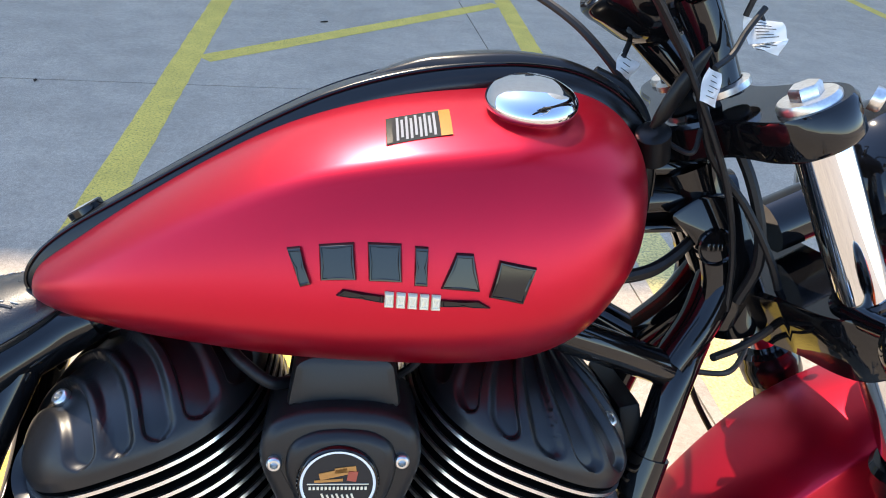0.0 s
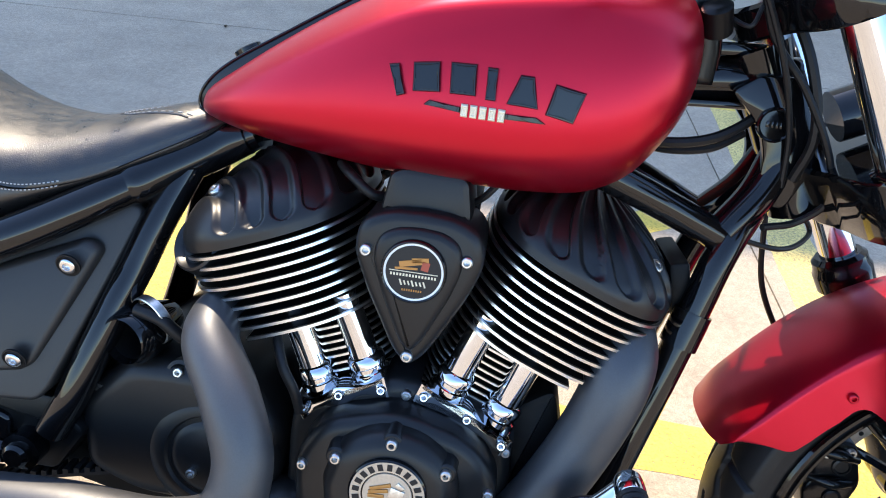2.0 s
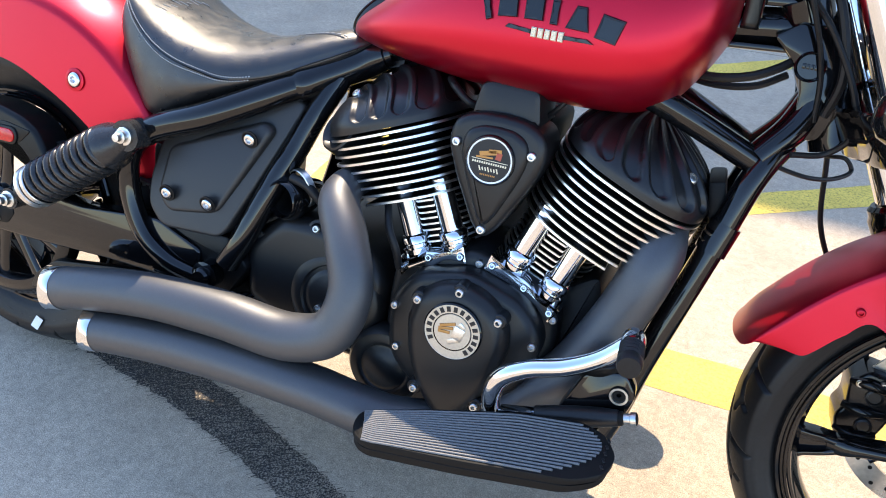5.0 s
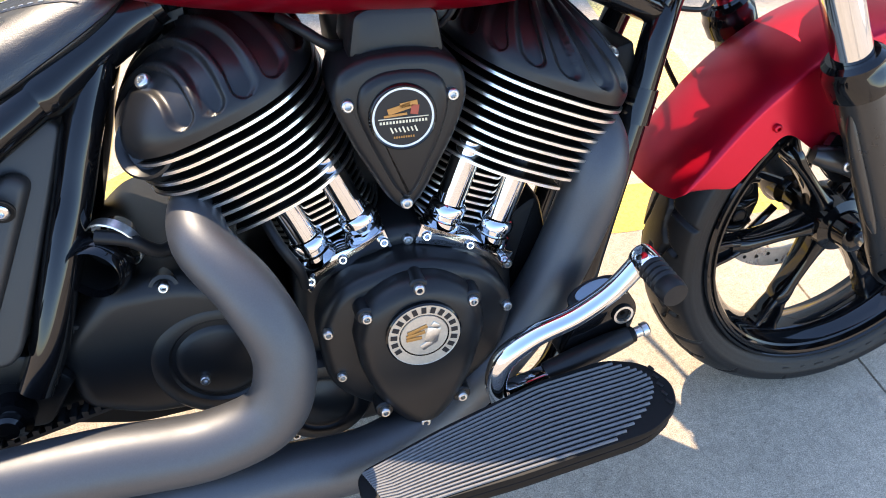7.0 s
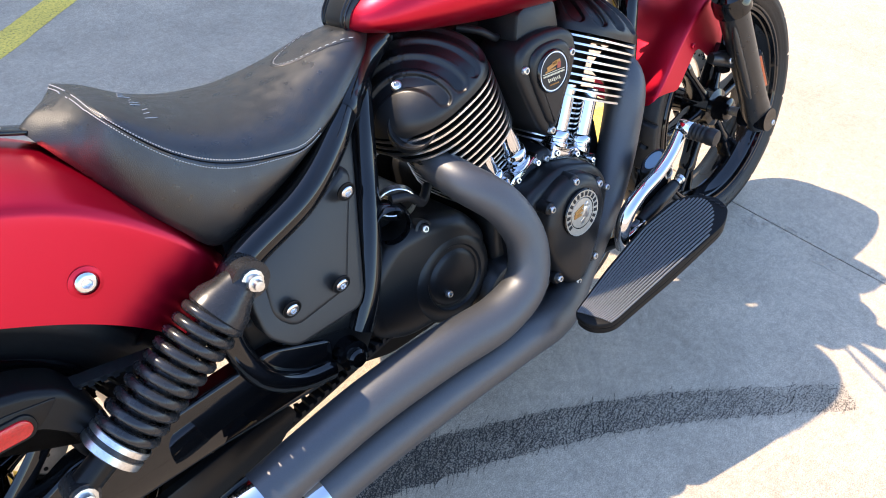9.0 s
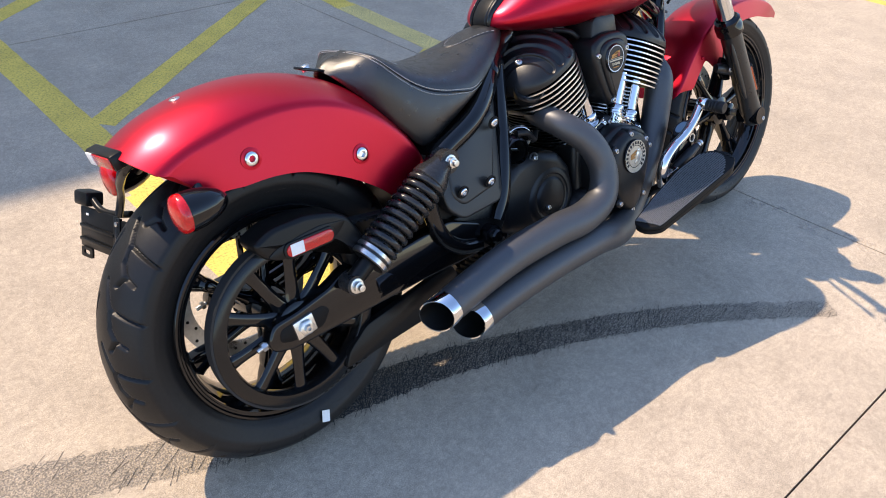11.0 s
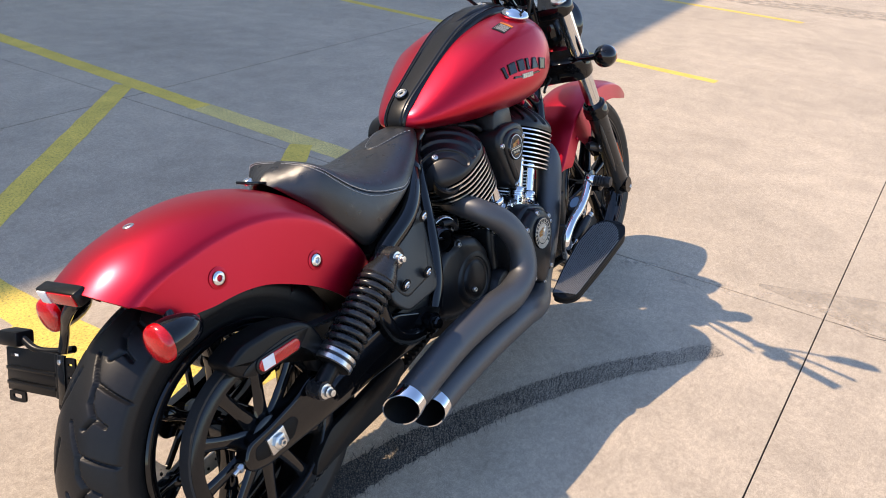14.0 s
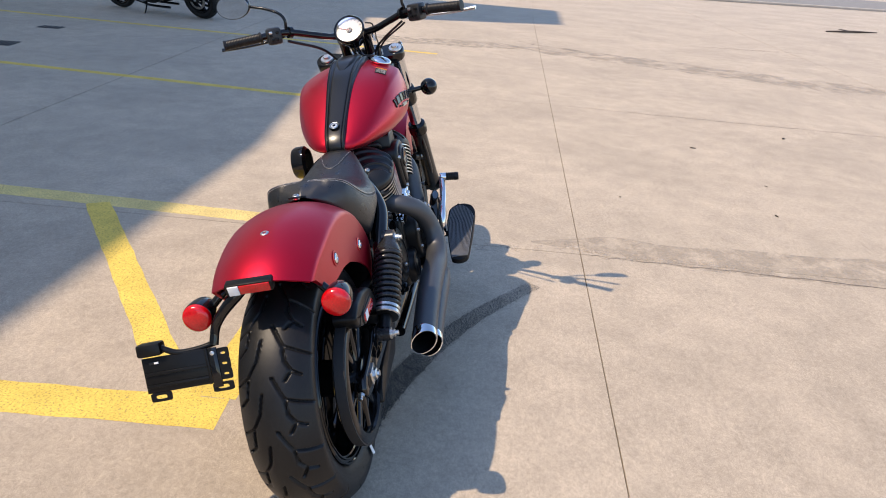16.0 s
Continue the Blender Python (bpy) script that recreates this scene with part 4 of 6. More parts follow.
# -- fork --
for s in (-1, 1):
    y = 0.136 * s
    part("fork_tube", tube([fork_at(0.33, y), fork_at(0.748, y)], 0.0235, 28), CHROME, bike, "polished chrome fork tube")
    slider = part("fork_slider", tube([fork_at(-0.035, y), fork_at(-0.025, y), fork_at(0.03, y), fork_at(0.06, y), fork_at(0.2, y), fork_at(0.325, y)], [0.014, 0.027, 0.032, 0.0305, 0.0305, 0.031], 28, 24), FORKLEG, bike, "satin black fork slider")
    part("dust_collar", lathe([(0.031, 0.315), (0.038, 0.32), (0.039, 0.345), (0.036, 0.352), (0.036, 0.362), (0.030, 0.368), (0.024, 0.368)], (AXLE_F.x, y, AXLE_F.z), FORK, 32), GLOSS, slider)
    part("axle_clamp", tube([(AXLE_F.x - 0.005, y - 0.034 * s, AXLE_F.z), (AXLE_F.x - 0.005, y + 0.034 * s, AXLE_F.z)], 0.027, 20), GLOSS, slider)
    bolt("pinch_bolt", (AXLE_F.x + 0.012, y + 0.030 * s, AXLE_F.z - 0.012), (0, s, 0), 0.007, slider)
    out_ = Vector((-0.65, 0.76 * s, 0.0))
    out_ = (out_ - FORK * out_.dot(FORK)).normalized()
    face = Matrix.Translation((1.600, 0.146 * s, 0.445)) @ Matrix((FORK.cross(out_).normalized(), out_, FORK)).transposed().to_4x4()
    holder = part("reflector_mount", box((-0.0215, -0.014, -0.050), (0.0215, 0.004, 0.050), 0.0035, turn=face), PLASTIC, slider, "black reflector frame")
    part("reflector", box((-0.0175, 0.002, -0.045), (0.0175, 0.0065, 0.045), 0.0025, turn=face), AMBER, holder, "amber side reflector")
    part("slider_rib", tube([fork_at(0.09, y + 0.012 * s, -0.026), fork_at(0.12, y + 0.012 * s, -0.028), fork_at(0.26, y + 0.012 * s, -0.028), fork_at(0.30, y + 0.012 * s, -0.024)], [0.004, 0.008, 0.008, 0.004], 12), FORKLEG, slider)
    arm_ = part("fender_arm", tube([fork_at(0.185, y), (1.535, 0.112 * s, 0.490), (1.505, 0.104 * s, 0.497), (1.490, 0.098 * s, 0.500)], [0.026, 0.019, 0.016, 0.012], 16, 16), FORKLEG, slider)
    bolt("arm_bolt", (1.527, 0.124 * s, 0.490), (-0.3, s, 0), 0.008, arm_, STEEL, 0.006)
    part("fork_cap", lathe([(0.0245, 0.736), (0.0258, 0.740), (0.0258, 0.748), (0.0235, 0.751), (0, 0.751)], (AXLE_F.x, y, AXLE_F.z), FORK, 40), STEEL, bike, "bright aluminium fork cap")
    part("fork_cap_nut", lathe([(0.0135, 0.750), (0.0135, 0.759), (0.0118, 0.761), (0, 0.761)], (AXLE_F.x, y, AXLE_F.z), FORK, 6), STEEL, bike, "bright hexagon nut")
    part("fender_stay", slab(rounded([(1.497, 0.49), (1.515, 0.53), (1.56, 0.50), (1.565, 0.45), (1.53, 0.455)], 0.008), 0.092 * s, 0.104 * s, 0.002), GLOSS, slider)


def yoke(s0, s1, name, fwd, back=0.085):
    bm = bmesh.new()
    a = FORK
    f = Vector((FORK.z, 0, -FORK.x))
    half = [(-0.176, 0.0), (-0.166, 0.03), (-0.136, 0.042), (-0.09, 0.03), (-0.05, 0.012 + fwd), (0.05, 0.012 + fwd), (0.09, 0.03), (0.136, 0.042), (0.166, 0.03), (0.176, 0.0), (0.166, -0.03), (0.136, -0.042), (0.08, -0.05), (0.04, -back), (-0.04, -back), (-0.08, -0.05), (-0.136, -0.042), (-0.166, -0.03)]
    half = rounded(half, 0.02, 4)
    rings = []
    for h, sc in ((s0, 0.94), (s0 + 0.004, 1.0), (s1 - 0.004, 1.0), (s1, 0.94)):
        rings.append([AXLE_F + a * h + f * (v * sc) + Vector((0, y * (0.985 if sc < 1 else 1), 0)) for y, v in half])
    skin(rings, True, True, bm)
    return part(name, bm, GLOSS, bike, "gloss black fork yoke")


yoke(0.706, 0.744, "upper_yoke", 0.0)
low_yoke = yoke(0.484, 0.552, "lower_yoke", 0.015, 0.062)
for s in (-1, 1):
    bolt("clamp_bolt", fork_at(0.505, 0.105 * s, 0.045), (0.85, 0, -0.5), 0.008, low_yoke)
    bolt("clamp_bolt", fork_at(0.728, 0.150 * s, 0.046), (0.8, s * 0.6, -0.3), 0.010, low_yoke)

# -- brake on the front wheel's far side --
cal_c = Vector((1.532, 0.10, 0.335))
caliper = part("front_caliper", slab(rounded([(cal_c.x + x, cal_c.z + z) for x, z in ((-0.034, -0.062), (-0.046, -0.02), (-0.036, 0.0), (-0.042, 0.04), (-0.020, 0.066), (0.012, 0.062), (0.022, 0.030), (0.032, 0.0), (0.020, -0.040), (-0.002, -0.064))], 0.010), 0.066, 0.132, 0.006, segs=4), COATED, bike, "black brake caliper")
for d in (-0.040, 0.0, 0.042):
    part("caliper_rib", tube([(cal_c.x - 0.040, 0.072, cal_c.z + d), (cal_c.x - 0.012, 0.061, cal_c.z + d * 1.1), (cal_c.x + 0.018, 0.068, cal_c.z + d * 0.9)], [0.006, 0.009, 0.006], 12, 12), COATED, caliper)
for d in (-0.026, 0.026):
    part("piston_boss", lathe([(0.014, -0.006), (0.013, 0.004), (0.010, 0.005), (0.009, 0.003), (0, 0.003)], (cal_c.x - 0.002, 0.067, cal_c.z + d), (0, -1, 0), 28), SATIN, caliper)
for x, z in ((-0.026, -0.050), (-0.028, 0.044), (0.004, 0.050), (0.004, -0.048)):
    bolt("caliper_bolt", (cal_c.x + x, 0.065, cal_c.z + z), (0, -1, 0), 0.0065, caliper)
part("rear_caliper", slab(rounded([(-0.15, 0.43), (-0.11, 0.49), (-0.05, 0.50), (-0.04, 0.45), (-0.10, 0.41)], 0.015), 0.085, 0.128, 0.008), GLOSS, bike)

# -- front axle ends --
part("axle", tube([(AXLE_F.x, -0.155, AXLE_F.z), (AXLE_F.x, 0.155, AXLE_F.z)], 0.011, 20), STEEL, bike)


# -- frame --
def pipe(name, pts, r, mat=None, steps=None, parent=None):
    return part(name, tube(pts, r, 16, steps), mat or GLOSS, parent or bike)


for s in (-1, 1):
    pipe("seat_rail", [(0.70, 0.02 * s, 0.735), (0.65, 0.026 * s, 0.711), (0.595, 0.06 * s, 0.680), (0.52, 0.113 * s, 0.637), (0.45, 0.143 * s, 0.600), (0.345, 0.152 * s, 0.553), (0.31, 0.152 * s, 0.515), (0.305, 0.152 * s, 0.455), (0.335, 0.15 * s, 0.375), (0.385, 0.145 * s, 0.335), (0.44, 0.14 * s, 0.32)], [0.018, 0.021, 0.0235, 0.0235, 0.0235, 0.022, 0.020, 0.018, 0.018, 0.018, 0.018], steps=70)
    pipe("frame_strut", [(0.628, 0.045 * s, 0.690), (0.601, 0.074 * s, 0.620), (0.585, 0.09 * s, 0.572), (0.568, 0.108 * s, 0.525), (0.548, 0.125 * s, 0.470), (0.525, 0.138 * s, 0.41), (0.500, 0.142 * s, 0.36)], 0.0205, steps=40)
    part("rail_sleeve", tube([(0.690, 0.022 * s, 0.731), (0.65, 0.026 * s, 0.711), (0.595, 0.06 * s, 0.680), (0.573, 0.076 * s, 0.667), (0.567, 0.080 * s, 0.664)], [0.022, 0.027, 0.0275, 0.027, 0.0245], 20, 30), GLOSS, bike)
    part("gusset", slab(rounded([(0.585, 0.665), (0.628, 0.685), (0.600, 0.62)], 0.006), 0.068 * s, 0.062 * s, 0.001), GLOSS, bike)
    pipe("downtube", [(1.285, 0.03 * s, 0.725), (1.262, 0.05 * s, 0.68), (1.235, 0.065 * s, 0.575), (1.185, 0.085 * s, 0.38), (1.155, 0.095 * s, 0.25), (1.12, 0.10 * s, 0.19), (1.02, 0.10 * s, 0.145), (0.80, 0.10 * s, 0.136), (0.56, 0.10 * s, 0.138)], 0.019, steps=50)
    part("tube_sleeve", tube([(1.243, 0.06 * s, 0.605), (1.232, 0.066 * s, 0.563)], 0.0225, 16), GLOSS, bike)
    pipe("brace_tube", [(1.09, 0.095 * s, 0.765), (1.16, 0.075 * s, 0.737), (1.25, 0.045 * s, 0.697)], 0.0185)
    pipe("neck_tube", [(1.255, 0.045 * s, 0.70), (1.29, 0.028 * s, 0.745), (1.315, 0.012 * s, 0.80)], [0.02, 0.022, 0.026])
pipe("backbone", [(1.31, 0, 0.874), (1.2, 0, 0.863), (1.0, 0, 0.83), (0.7, 0, 0.74)], 0.0255)
part("tank_mount", box((-0.055, -0.030, -0.004), (0.055, 0.030, 0.004), 0.002, turn=pose(1.20, 0, 0.838, 0, -4, 0)), GLOSS, bike)
part("tank_mount", box((-0.05, -0.022, -0.007), (0.05, 0.022, 0.007), 0.003, turn=pose(1.235, 0, 0.900, 0, -4, 0)), GLOSS, bike)
head = pipe("steering_head", [fork_at(0.50, 0, -0.065), fork_at(0.53, 0, -0.065), fork_at(0.66, 0, -0.065), fork_at(0.695, 0, -0.065)], [0.037, 0.033, 0.033, 0.037])
for s in (-1, 1):
    part("neck_gusset", slab(rounded([(1.232, 0.856), (1.262, 0.878), (1.30, 0.880), (1.335, 0.82), (1.338, 0.78), (1.32, 0.735), (1.286, 0.735), (1.284, 0.79), (1.274, 0.818), (1.254, 0.840)], 0.010), 0.040 * s, 0.028 * s, 0.003), GLOSS, bike)
part("neck_medallion", lathe([(0.0195, -0.004), (0.0195, 0.003), (0.018, 0.0042), (0.0165, 0.003), (0.0155, 0.0015), (0, 0.0015)], (1.286, -0.040, 0.827), (0, -1, 0), 36), GLOSS, bike, "gloss black frame medallion")
for dx, w in ((-0.0075, 0.0022), (-0.0025, 0.0016), (0.0025, 0.0016), (0.0075, 0.0022)):
    part("medallion_mark", box((-w, -0.001, -0.0035), (w, 0.001, 0.0035), 0.0006, turn=pose(1.286 + dx, -0.0415, 0.827)), GLOSS, bike)

# -- side cover --
cover_line = rounded([(0.357, 0.545), (0.395, 0.565), (0.572, 0.646), (0.588, 0.634), (0.508, 0.425), (0.495, 0.410), (0.385, 0.402), (0.350, 0.432), (0.345, 0.48)], 0.016)
bm = slab(cover_line, -0.158, -0.13, 0.006, segs=3)
inner = rounded([(0.372, 0.535), (0.535, 0.605), (0.552, 0.59), (0.485, 0.445), (0.392, 0.428), (0.366, 0.455)], 0.018)
slab(inner, -0.1615, -0.15, 0.009, bm, 0, 4)
for v in bm.verts:
    v.co.y += 0.016 + (v.co.z - 0.5) * 0.26 + max(0.0, v.co.x - 0.53) * 0.6
side_cover = part("side_cover", bm, PANEL, bike, "satin black side cover")
for c in ((0.524, -0.134, 0.576), (0.392, -0.163, 0.462), (0.472, -0.164, 0.462)):
    bolt("cover_bolt", c, (0, -1, -0.26), 0.0098, side_cover, BOLT, 0.0045)
    part("bolt_recess", lathe([(0.0102, -0.002), (0.0102, 0.0012), (0.0128, 0.0018), (0.0142, -0.002)], c, (0, -1, -0.26), 28), FIN, side_cover)
    part("grommet", lathe([(0.010, -0.001), (0.0145, 0.0), (0.0145, 0.001), (0.0115, 0.0015), (0.0095, 0.0)], c, (0, -1, -0.26), 24), RUBBER, side_cover)
part("battery_tray", box((0.33, -0.125, 0.33), (0.49, 0.12, 0.53), 0.01), PLASTIC, bike)
rings = []
for x, z0, z1, w in ((0.34, 0.55, 0.62, 0.125), (0.45, 0.60, 0.66, 0.115), (0.52, 0.635, 0.68, 0.085), (0.57, 0.665, 0.70, 0.05), (0.66, 0.70, 0.735, 0.02), (0.72, 0.72, 0.745, 0.02)):
    rings.append([(x, -w, z0), (x, w, z0), (x, w * 0.9, z1), (x, -w * 0.9, z1)])
part("seat_base", skin(rings), PLASTIC, bike)
part("under_cover", slab(rounded([(0.36, 0.40), (0.50, 0.405), (0.54, 0.36), (0.50, 0.30), (0.40, 0.30)], 0.01), -0.14, 0.12, 0.006), PLASTIC, bike)

# -- suspension --
for s in (-1, 1):
    top, bot = Vector((0.336, 0.179 * s, 0.550)), Vector((0.078, 0.175 * s, 0.379))
    shock = new("shock_absorber")
    shock.parent = bike
    tagged(shock, "black coil-over shock absorber")
    ax = (bot - top).normalized()
    L = (bot - top).length
    part("shock_body", lathe([(0, -0.004), (0.020, -0.002), (0.025, 0.012), (0.029, 0.026), (0.037, 0.042), (0.0395, 0.056), (0.036, 0.060), (0.014, 0.062), (0.014, 0.14), (0.025, 0.142), (0.025, 0.235), (0.038, 0.236), (0.038, 0.246)], top, ax, 32), SHOCK, shock)
    part("preload_ring", lathe([(0.0385, 0.232), (0.0398, 0.233), (0.0398, 0.240), (0.0375, 0.241), (0.0375, 0.246), (0.0398, 0.247), (0.0398, 0.256), (0.036, 0.258), (0.018, 0.259), (0.018, L - 0.01)], top, ax, 32, mats=[0, 0, 0, 0, 0, 0, 0, 1, 1]), [STEEL, PLASTIC], shock, "silver preload ring")
    a, u, v = basis(ax)
    turns = 9.5
    coil = []
    for k in range(190):
        q = k / 189
        ang = 2 * math.pi * turns * q
        coil.append(top + a * (0.060 + 0.168 * q) + (u * math.cos(ang) + v * math.sin(ang)) * 0.0345)
    part("spring", tube(coil, 0.0068, 10, smooth=False), SHOCK, shock, "gloss black coil spring")
    for p, r in ((top, 0.025), (bot, 0.019)):
        part("eye", tube([p - Vector((0, 0.017, 0)), p + Vector((0, 0.017, 0))], r, 24), SHOCK, shock)
        c = p + Vector((0, 0.017 * s, 0))
        part("nut", lathe([(0.015, 0.0), (0.015, 0.003), (0.0105, 0.004), (0.0105, 0.012), (0.007, 0.013), (0.0065, 0.021), (0, 0.022)], c, (0, s, 0), 12), STEEL, shock, "zinc-plated nut")
    arm = slab(rounded([(-0.098, 0.315), (-0.082, 0.347), (-0.03, 0.354), (0.045, 0.373), (0.088, 0.396), (0.19, 0.385), (0.36, 0.405), (0.45, 0.37), (0.44, 0.30), (0.26, 0.298), (0.09, 0.288), (-0.05, 0.283), (-0.088, 0.292)], 0.014), 0.147 * s, 0.117 * s, 0.006, segs=3)
    swing = part("swingarm", arm, GLOSS, bike, "gloss black swingarm")
    slot = slab(rounded([(-0.076, 0.309), (-0.071, 0.334), (0.024, 0.347), (0.039, 0.332), (0.019, 0.304), (-0.051, 0.301)], 0.010), 0.1485 * s, 0.139 * s, 0.002)
    part("axle_slot", slot, FIN, swing)
    part("axle_block", box((-0.022, -0.006, -0.019), (0.022, 0.006, 0.019), 0.002, turn=pose(AXLE_R.x, 0.147 * s, AXLE_R.z, 0, -10, 0)), STEEL, swing, "bright axle block")
    part("axle_nut", lathe([(0.016, 0.0), (0.016, 0.010), (0.013, 0.012), (0.0085, 0.012), (0.008, 0.018), (0.004, 0.018), (0.0035, 0.012), (0, 0.012)], (AXLE_R.x, 0.150 * s, AXLE_R.z), (0, s, 0), 6), STEEL, swing, "hexagon axle nut")
    part("adjuster", tube([(-0.092, 0.132 * s, 0.311), (-0.117, 0.132 * s, 0.305)], 0.005, 10), STEEL, swing)
    part("adjuster_nut", tube([(-0.098, 0.132 * s, 0.3096), (-0.106, 0.132 * s, 0.3077)], 0.009, 6), STEEL, swing)
part("axle", tube([(AXLE_R.x, -0.15, AXLE_R.z), (AXLE_R.x, 0.15, AXLE_R.z)], 0.012, 16), STEEL, bike)
part("swingarm_bridge", tube([(0.36, -0.13, 0.36), (0.36, 0.13, 0.36)], 0.03, 16), GLOSS, bike)
part("pivot_bolt", lathe([(0.0, 0.012), (0.012, 0.012), (0.016, 0.008), (0.016, 0.0), (0.024, -0.002), (0.024, -0.03)], (0.47, -0.165, 0.335), (0, -1, 0), 24), GLOSS, bike)

# -- belt and its guards --
def hull_loop(c1, r1, c2, r2, n=60):
    d = math.atan2(c2[1] - c1[1], c2[0] - c1[0])
    dist = math.hypot(c2[0] - c1[0], c2[1] - c1[1])
    b = math.acos((r1 - r2) / dist)
    pts = []
    for k in range(n):
        a = d + b + (2 * math.pi - 2 * b) * k / (n - 1)
        pts.append((c1[0] + r1 * math.cos(a), c1[1] + r1 * math.sin(a)))
    for k in range(n // 2):
        a = d - b + 2 * b * k / (n // 2 - 1)
        pts.append((c2[0] + r2 * math.cos(a), c2[1] + r2 * math.sin(a)))
    return pts


out_loop, in_loop = hull_loop((AXLE_R.x, AXLE_R.z), 0.176, (0.56, 0.36), 0.062), hull_loop((AXLE_R.x, AXLE_R.z), 0.1715, (0.56, 0.36), 0.0575)
bm = bmesh.new()
rings = [[bm.verts.new((x, y, z)) for (x, z) in loop] for loop, y in ((out_loop, -0.127), (out_loop, -0.102), (in_loop, -0.102), (in_loop, -0.127))]
for p, q in zip(rings, rings[1:] + rings[:1]):
    for i in range(len(p)):
        bm.faces.new((p[i], p[(i + 1) % len(p)], q[(i + 1) % len(p)], q[i]))
belt = part("drive_belt", bm, BELT, bike, "toothed black drive belt")
teeth = bmesh.new()
for sgn in (1, -1):
    p0, p1 = Vector((0.0, 0, 0.322 + sgn * 0.171)), Vector((0.555, 0, 0.36 + sgn * 0.0575))
    for k in range(38):
        c = p0 + (p1 - p0) * (k + 0.5) / 38
        box((c.x - 0.0035, -0.127, c.z - 0.004), (c.x + 0.0035, -0.102, c.z + 0.004), 0, teeth)
tagged(part("belt_teeth", teeth, BELT, belt), kind="stuff")
guard = part("belt_guard", slab(rounded([(-0.092, 0.512), (-0.050, 0.531), (0.02, 0.533), (0.075, 0.521), (0.108, 0.503), (0.130, 0.465), (0.146, 0.405), (0.10, 0.395), (0.085, 0.445), (0.062, 0.466), (0.03, 0.463), (-0.022, 0.465), (-0.058, 0.470), (-0.080, 0.486)], 0.014), -0.159, -0.100, 0.010, segs=4), PLASTIC, bike, "black plastic belt guard")
part("guard_panel", slab(rounded([(-0.070, 0.482), (-0.052, 0.493), (0.003, 0.503), (0.043, 0.507), (0.100, 0.500), (0.073, 0.474), (-0.047, 0.470)], 0.008), -0.1605, -0.155, 0.0012), PLASTIC, guard)
pill = [(-0.022 + 0.012 * math.cos(a), 0.482 + 0.012 * math.sin(a)) for a in np.linspace(math.pi / 2, 1.5 * math.pi, 10)] + [(0.054 + 0.012 * math.cos(a), 0.484 + 0.012 * math.sin(a)) for a in np.linspace(-math.pi / 2, math.pi / 2, 10)]
part("reflector_bezel", slab([((x - 0.016) * 1.1 + 0.016, (z - 0.483) * 1.35 + 0.483) for x, z in pill], -0.164, -0.158, 0.002), PLASTIC, guard)
part("reflector", slab(pill, -0.1665, -0.158, 0.002), LENS, guard, "red side reflector")
part("sticker", slab([(-0.026, 0.472), (0.001, 0.473), (0.001, 0.495), (-0.026, 0.494)], -0.1672, -0.166, 0.0002), WHITE, guard, "white paper sticker")
part("lower_belt_guard", slab(rounded([(0.055, 0.18), (0.10, 0.185), (0.30, 0.205), (0.375, 0.27), (0.36, 0.30), (0.28, 0.285), (0.12, 0.255), (0.07, 0.215)], 0.012), -0.138, -0.123, 0.004), PLASTIC, bike, "black lower belt guard")

# -- rear lamps and number plate bracket --
for s in (-1, 1):
    c = Vector((-0.184, 0.006 + 0.163 * s, 0.609))
    d = Vector((-1, 0.0, -0.05)).normalized()
    lamp = part("turn_signal", lathe([(0, -0.068), (0.010, -0.066), (0.020, -0.055), (0.028, -0.038), (0.0325, -0.018), (0.034, 0.0), (0.034, 0.006), (0.031, 0.008)], c, d, 36), GLOSS, bike, "black bullet rear turn signal")
    part("lens", lathe([(0.033, 0.006), (0.0335, 0.013), (0.031, 0.019), (0.026, 0.022), (0.014, 0.025), (0, 0.026)], c, d, 36), LENS, lamp, "red ribbed lens")
    part("stalk", tube([c + Vector((0.03, -0.02 * s, 0.005)), c + Vector((0.045, -0.05 * s, 0.03)), (-0.10, 0.075 * s, 0.66)], 0.010, 12), GLOSS, lamp)
carrier = part("tail_bracket", tube([(-0.14, 0.03, 0.685), (-0.19, 0.06, 0.655), (-0.20, 0.105, 0.615), (-0.198, 0.132, 0.580), (-0.208, 0.142, 0.545)], [0.016, 0.014, 0.012, 0.011, 0.011], 12, squash=0.6), GLOSS, bike, "black tail bracket")
refl_t = pose(-0.236, 0.008, 0.688, 0, -14, 4)
part("rear_reflector_housing", box((-0.012, -0.052, -0.014), (0.012, 0.052, 0.014), 0.004, turn=refl_t), PLASTIC, carrier)
part("rear_reflector", box((-0.0145, -0.047, -0.0105), (-0.011, 0.020, 0.0105), 0.001, turn=refl_t), LENS, carrier, "red rear reflector")
part("sticker", box((-0.0152, 0.021, -0.011), (-0.012, 0.044, 0.011), 0.0003, turn=refl_t), WHITE, carrier, "white paper sticker")
plate_t = pose(-0.226, 0.216, 0.492, 0, 16, 8)
plate = new("plate_bracket")
plate.parent = bike
tagged(plate, "empty black number plate bracket")
plate.matrix_local = plate_t


def holed(outline, hole, x0, x1):
    """A flat tab in the plate's plane with one oval hole through it; outline and hole as (y, z) loops of one length."""
    bm = bmesh.new()
    rings = [[bm.verts.new((x, y, z)) for y, z in loop] for loop, x in ((outline, x0), (outline, x1), (hole, x1), (hole, x0))]
    for p, q in zip(rings, rings[1:] + rings[:1]):
        for i in range(len(p)):
            bm.faces.new((p[i], p[(i + 1) % len(p)], q[(i + 1) % len(p)], q[i]))
    return bm


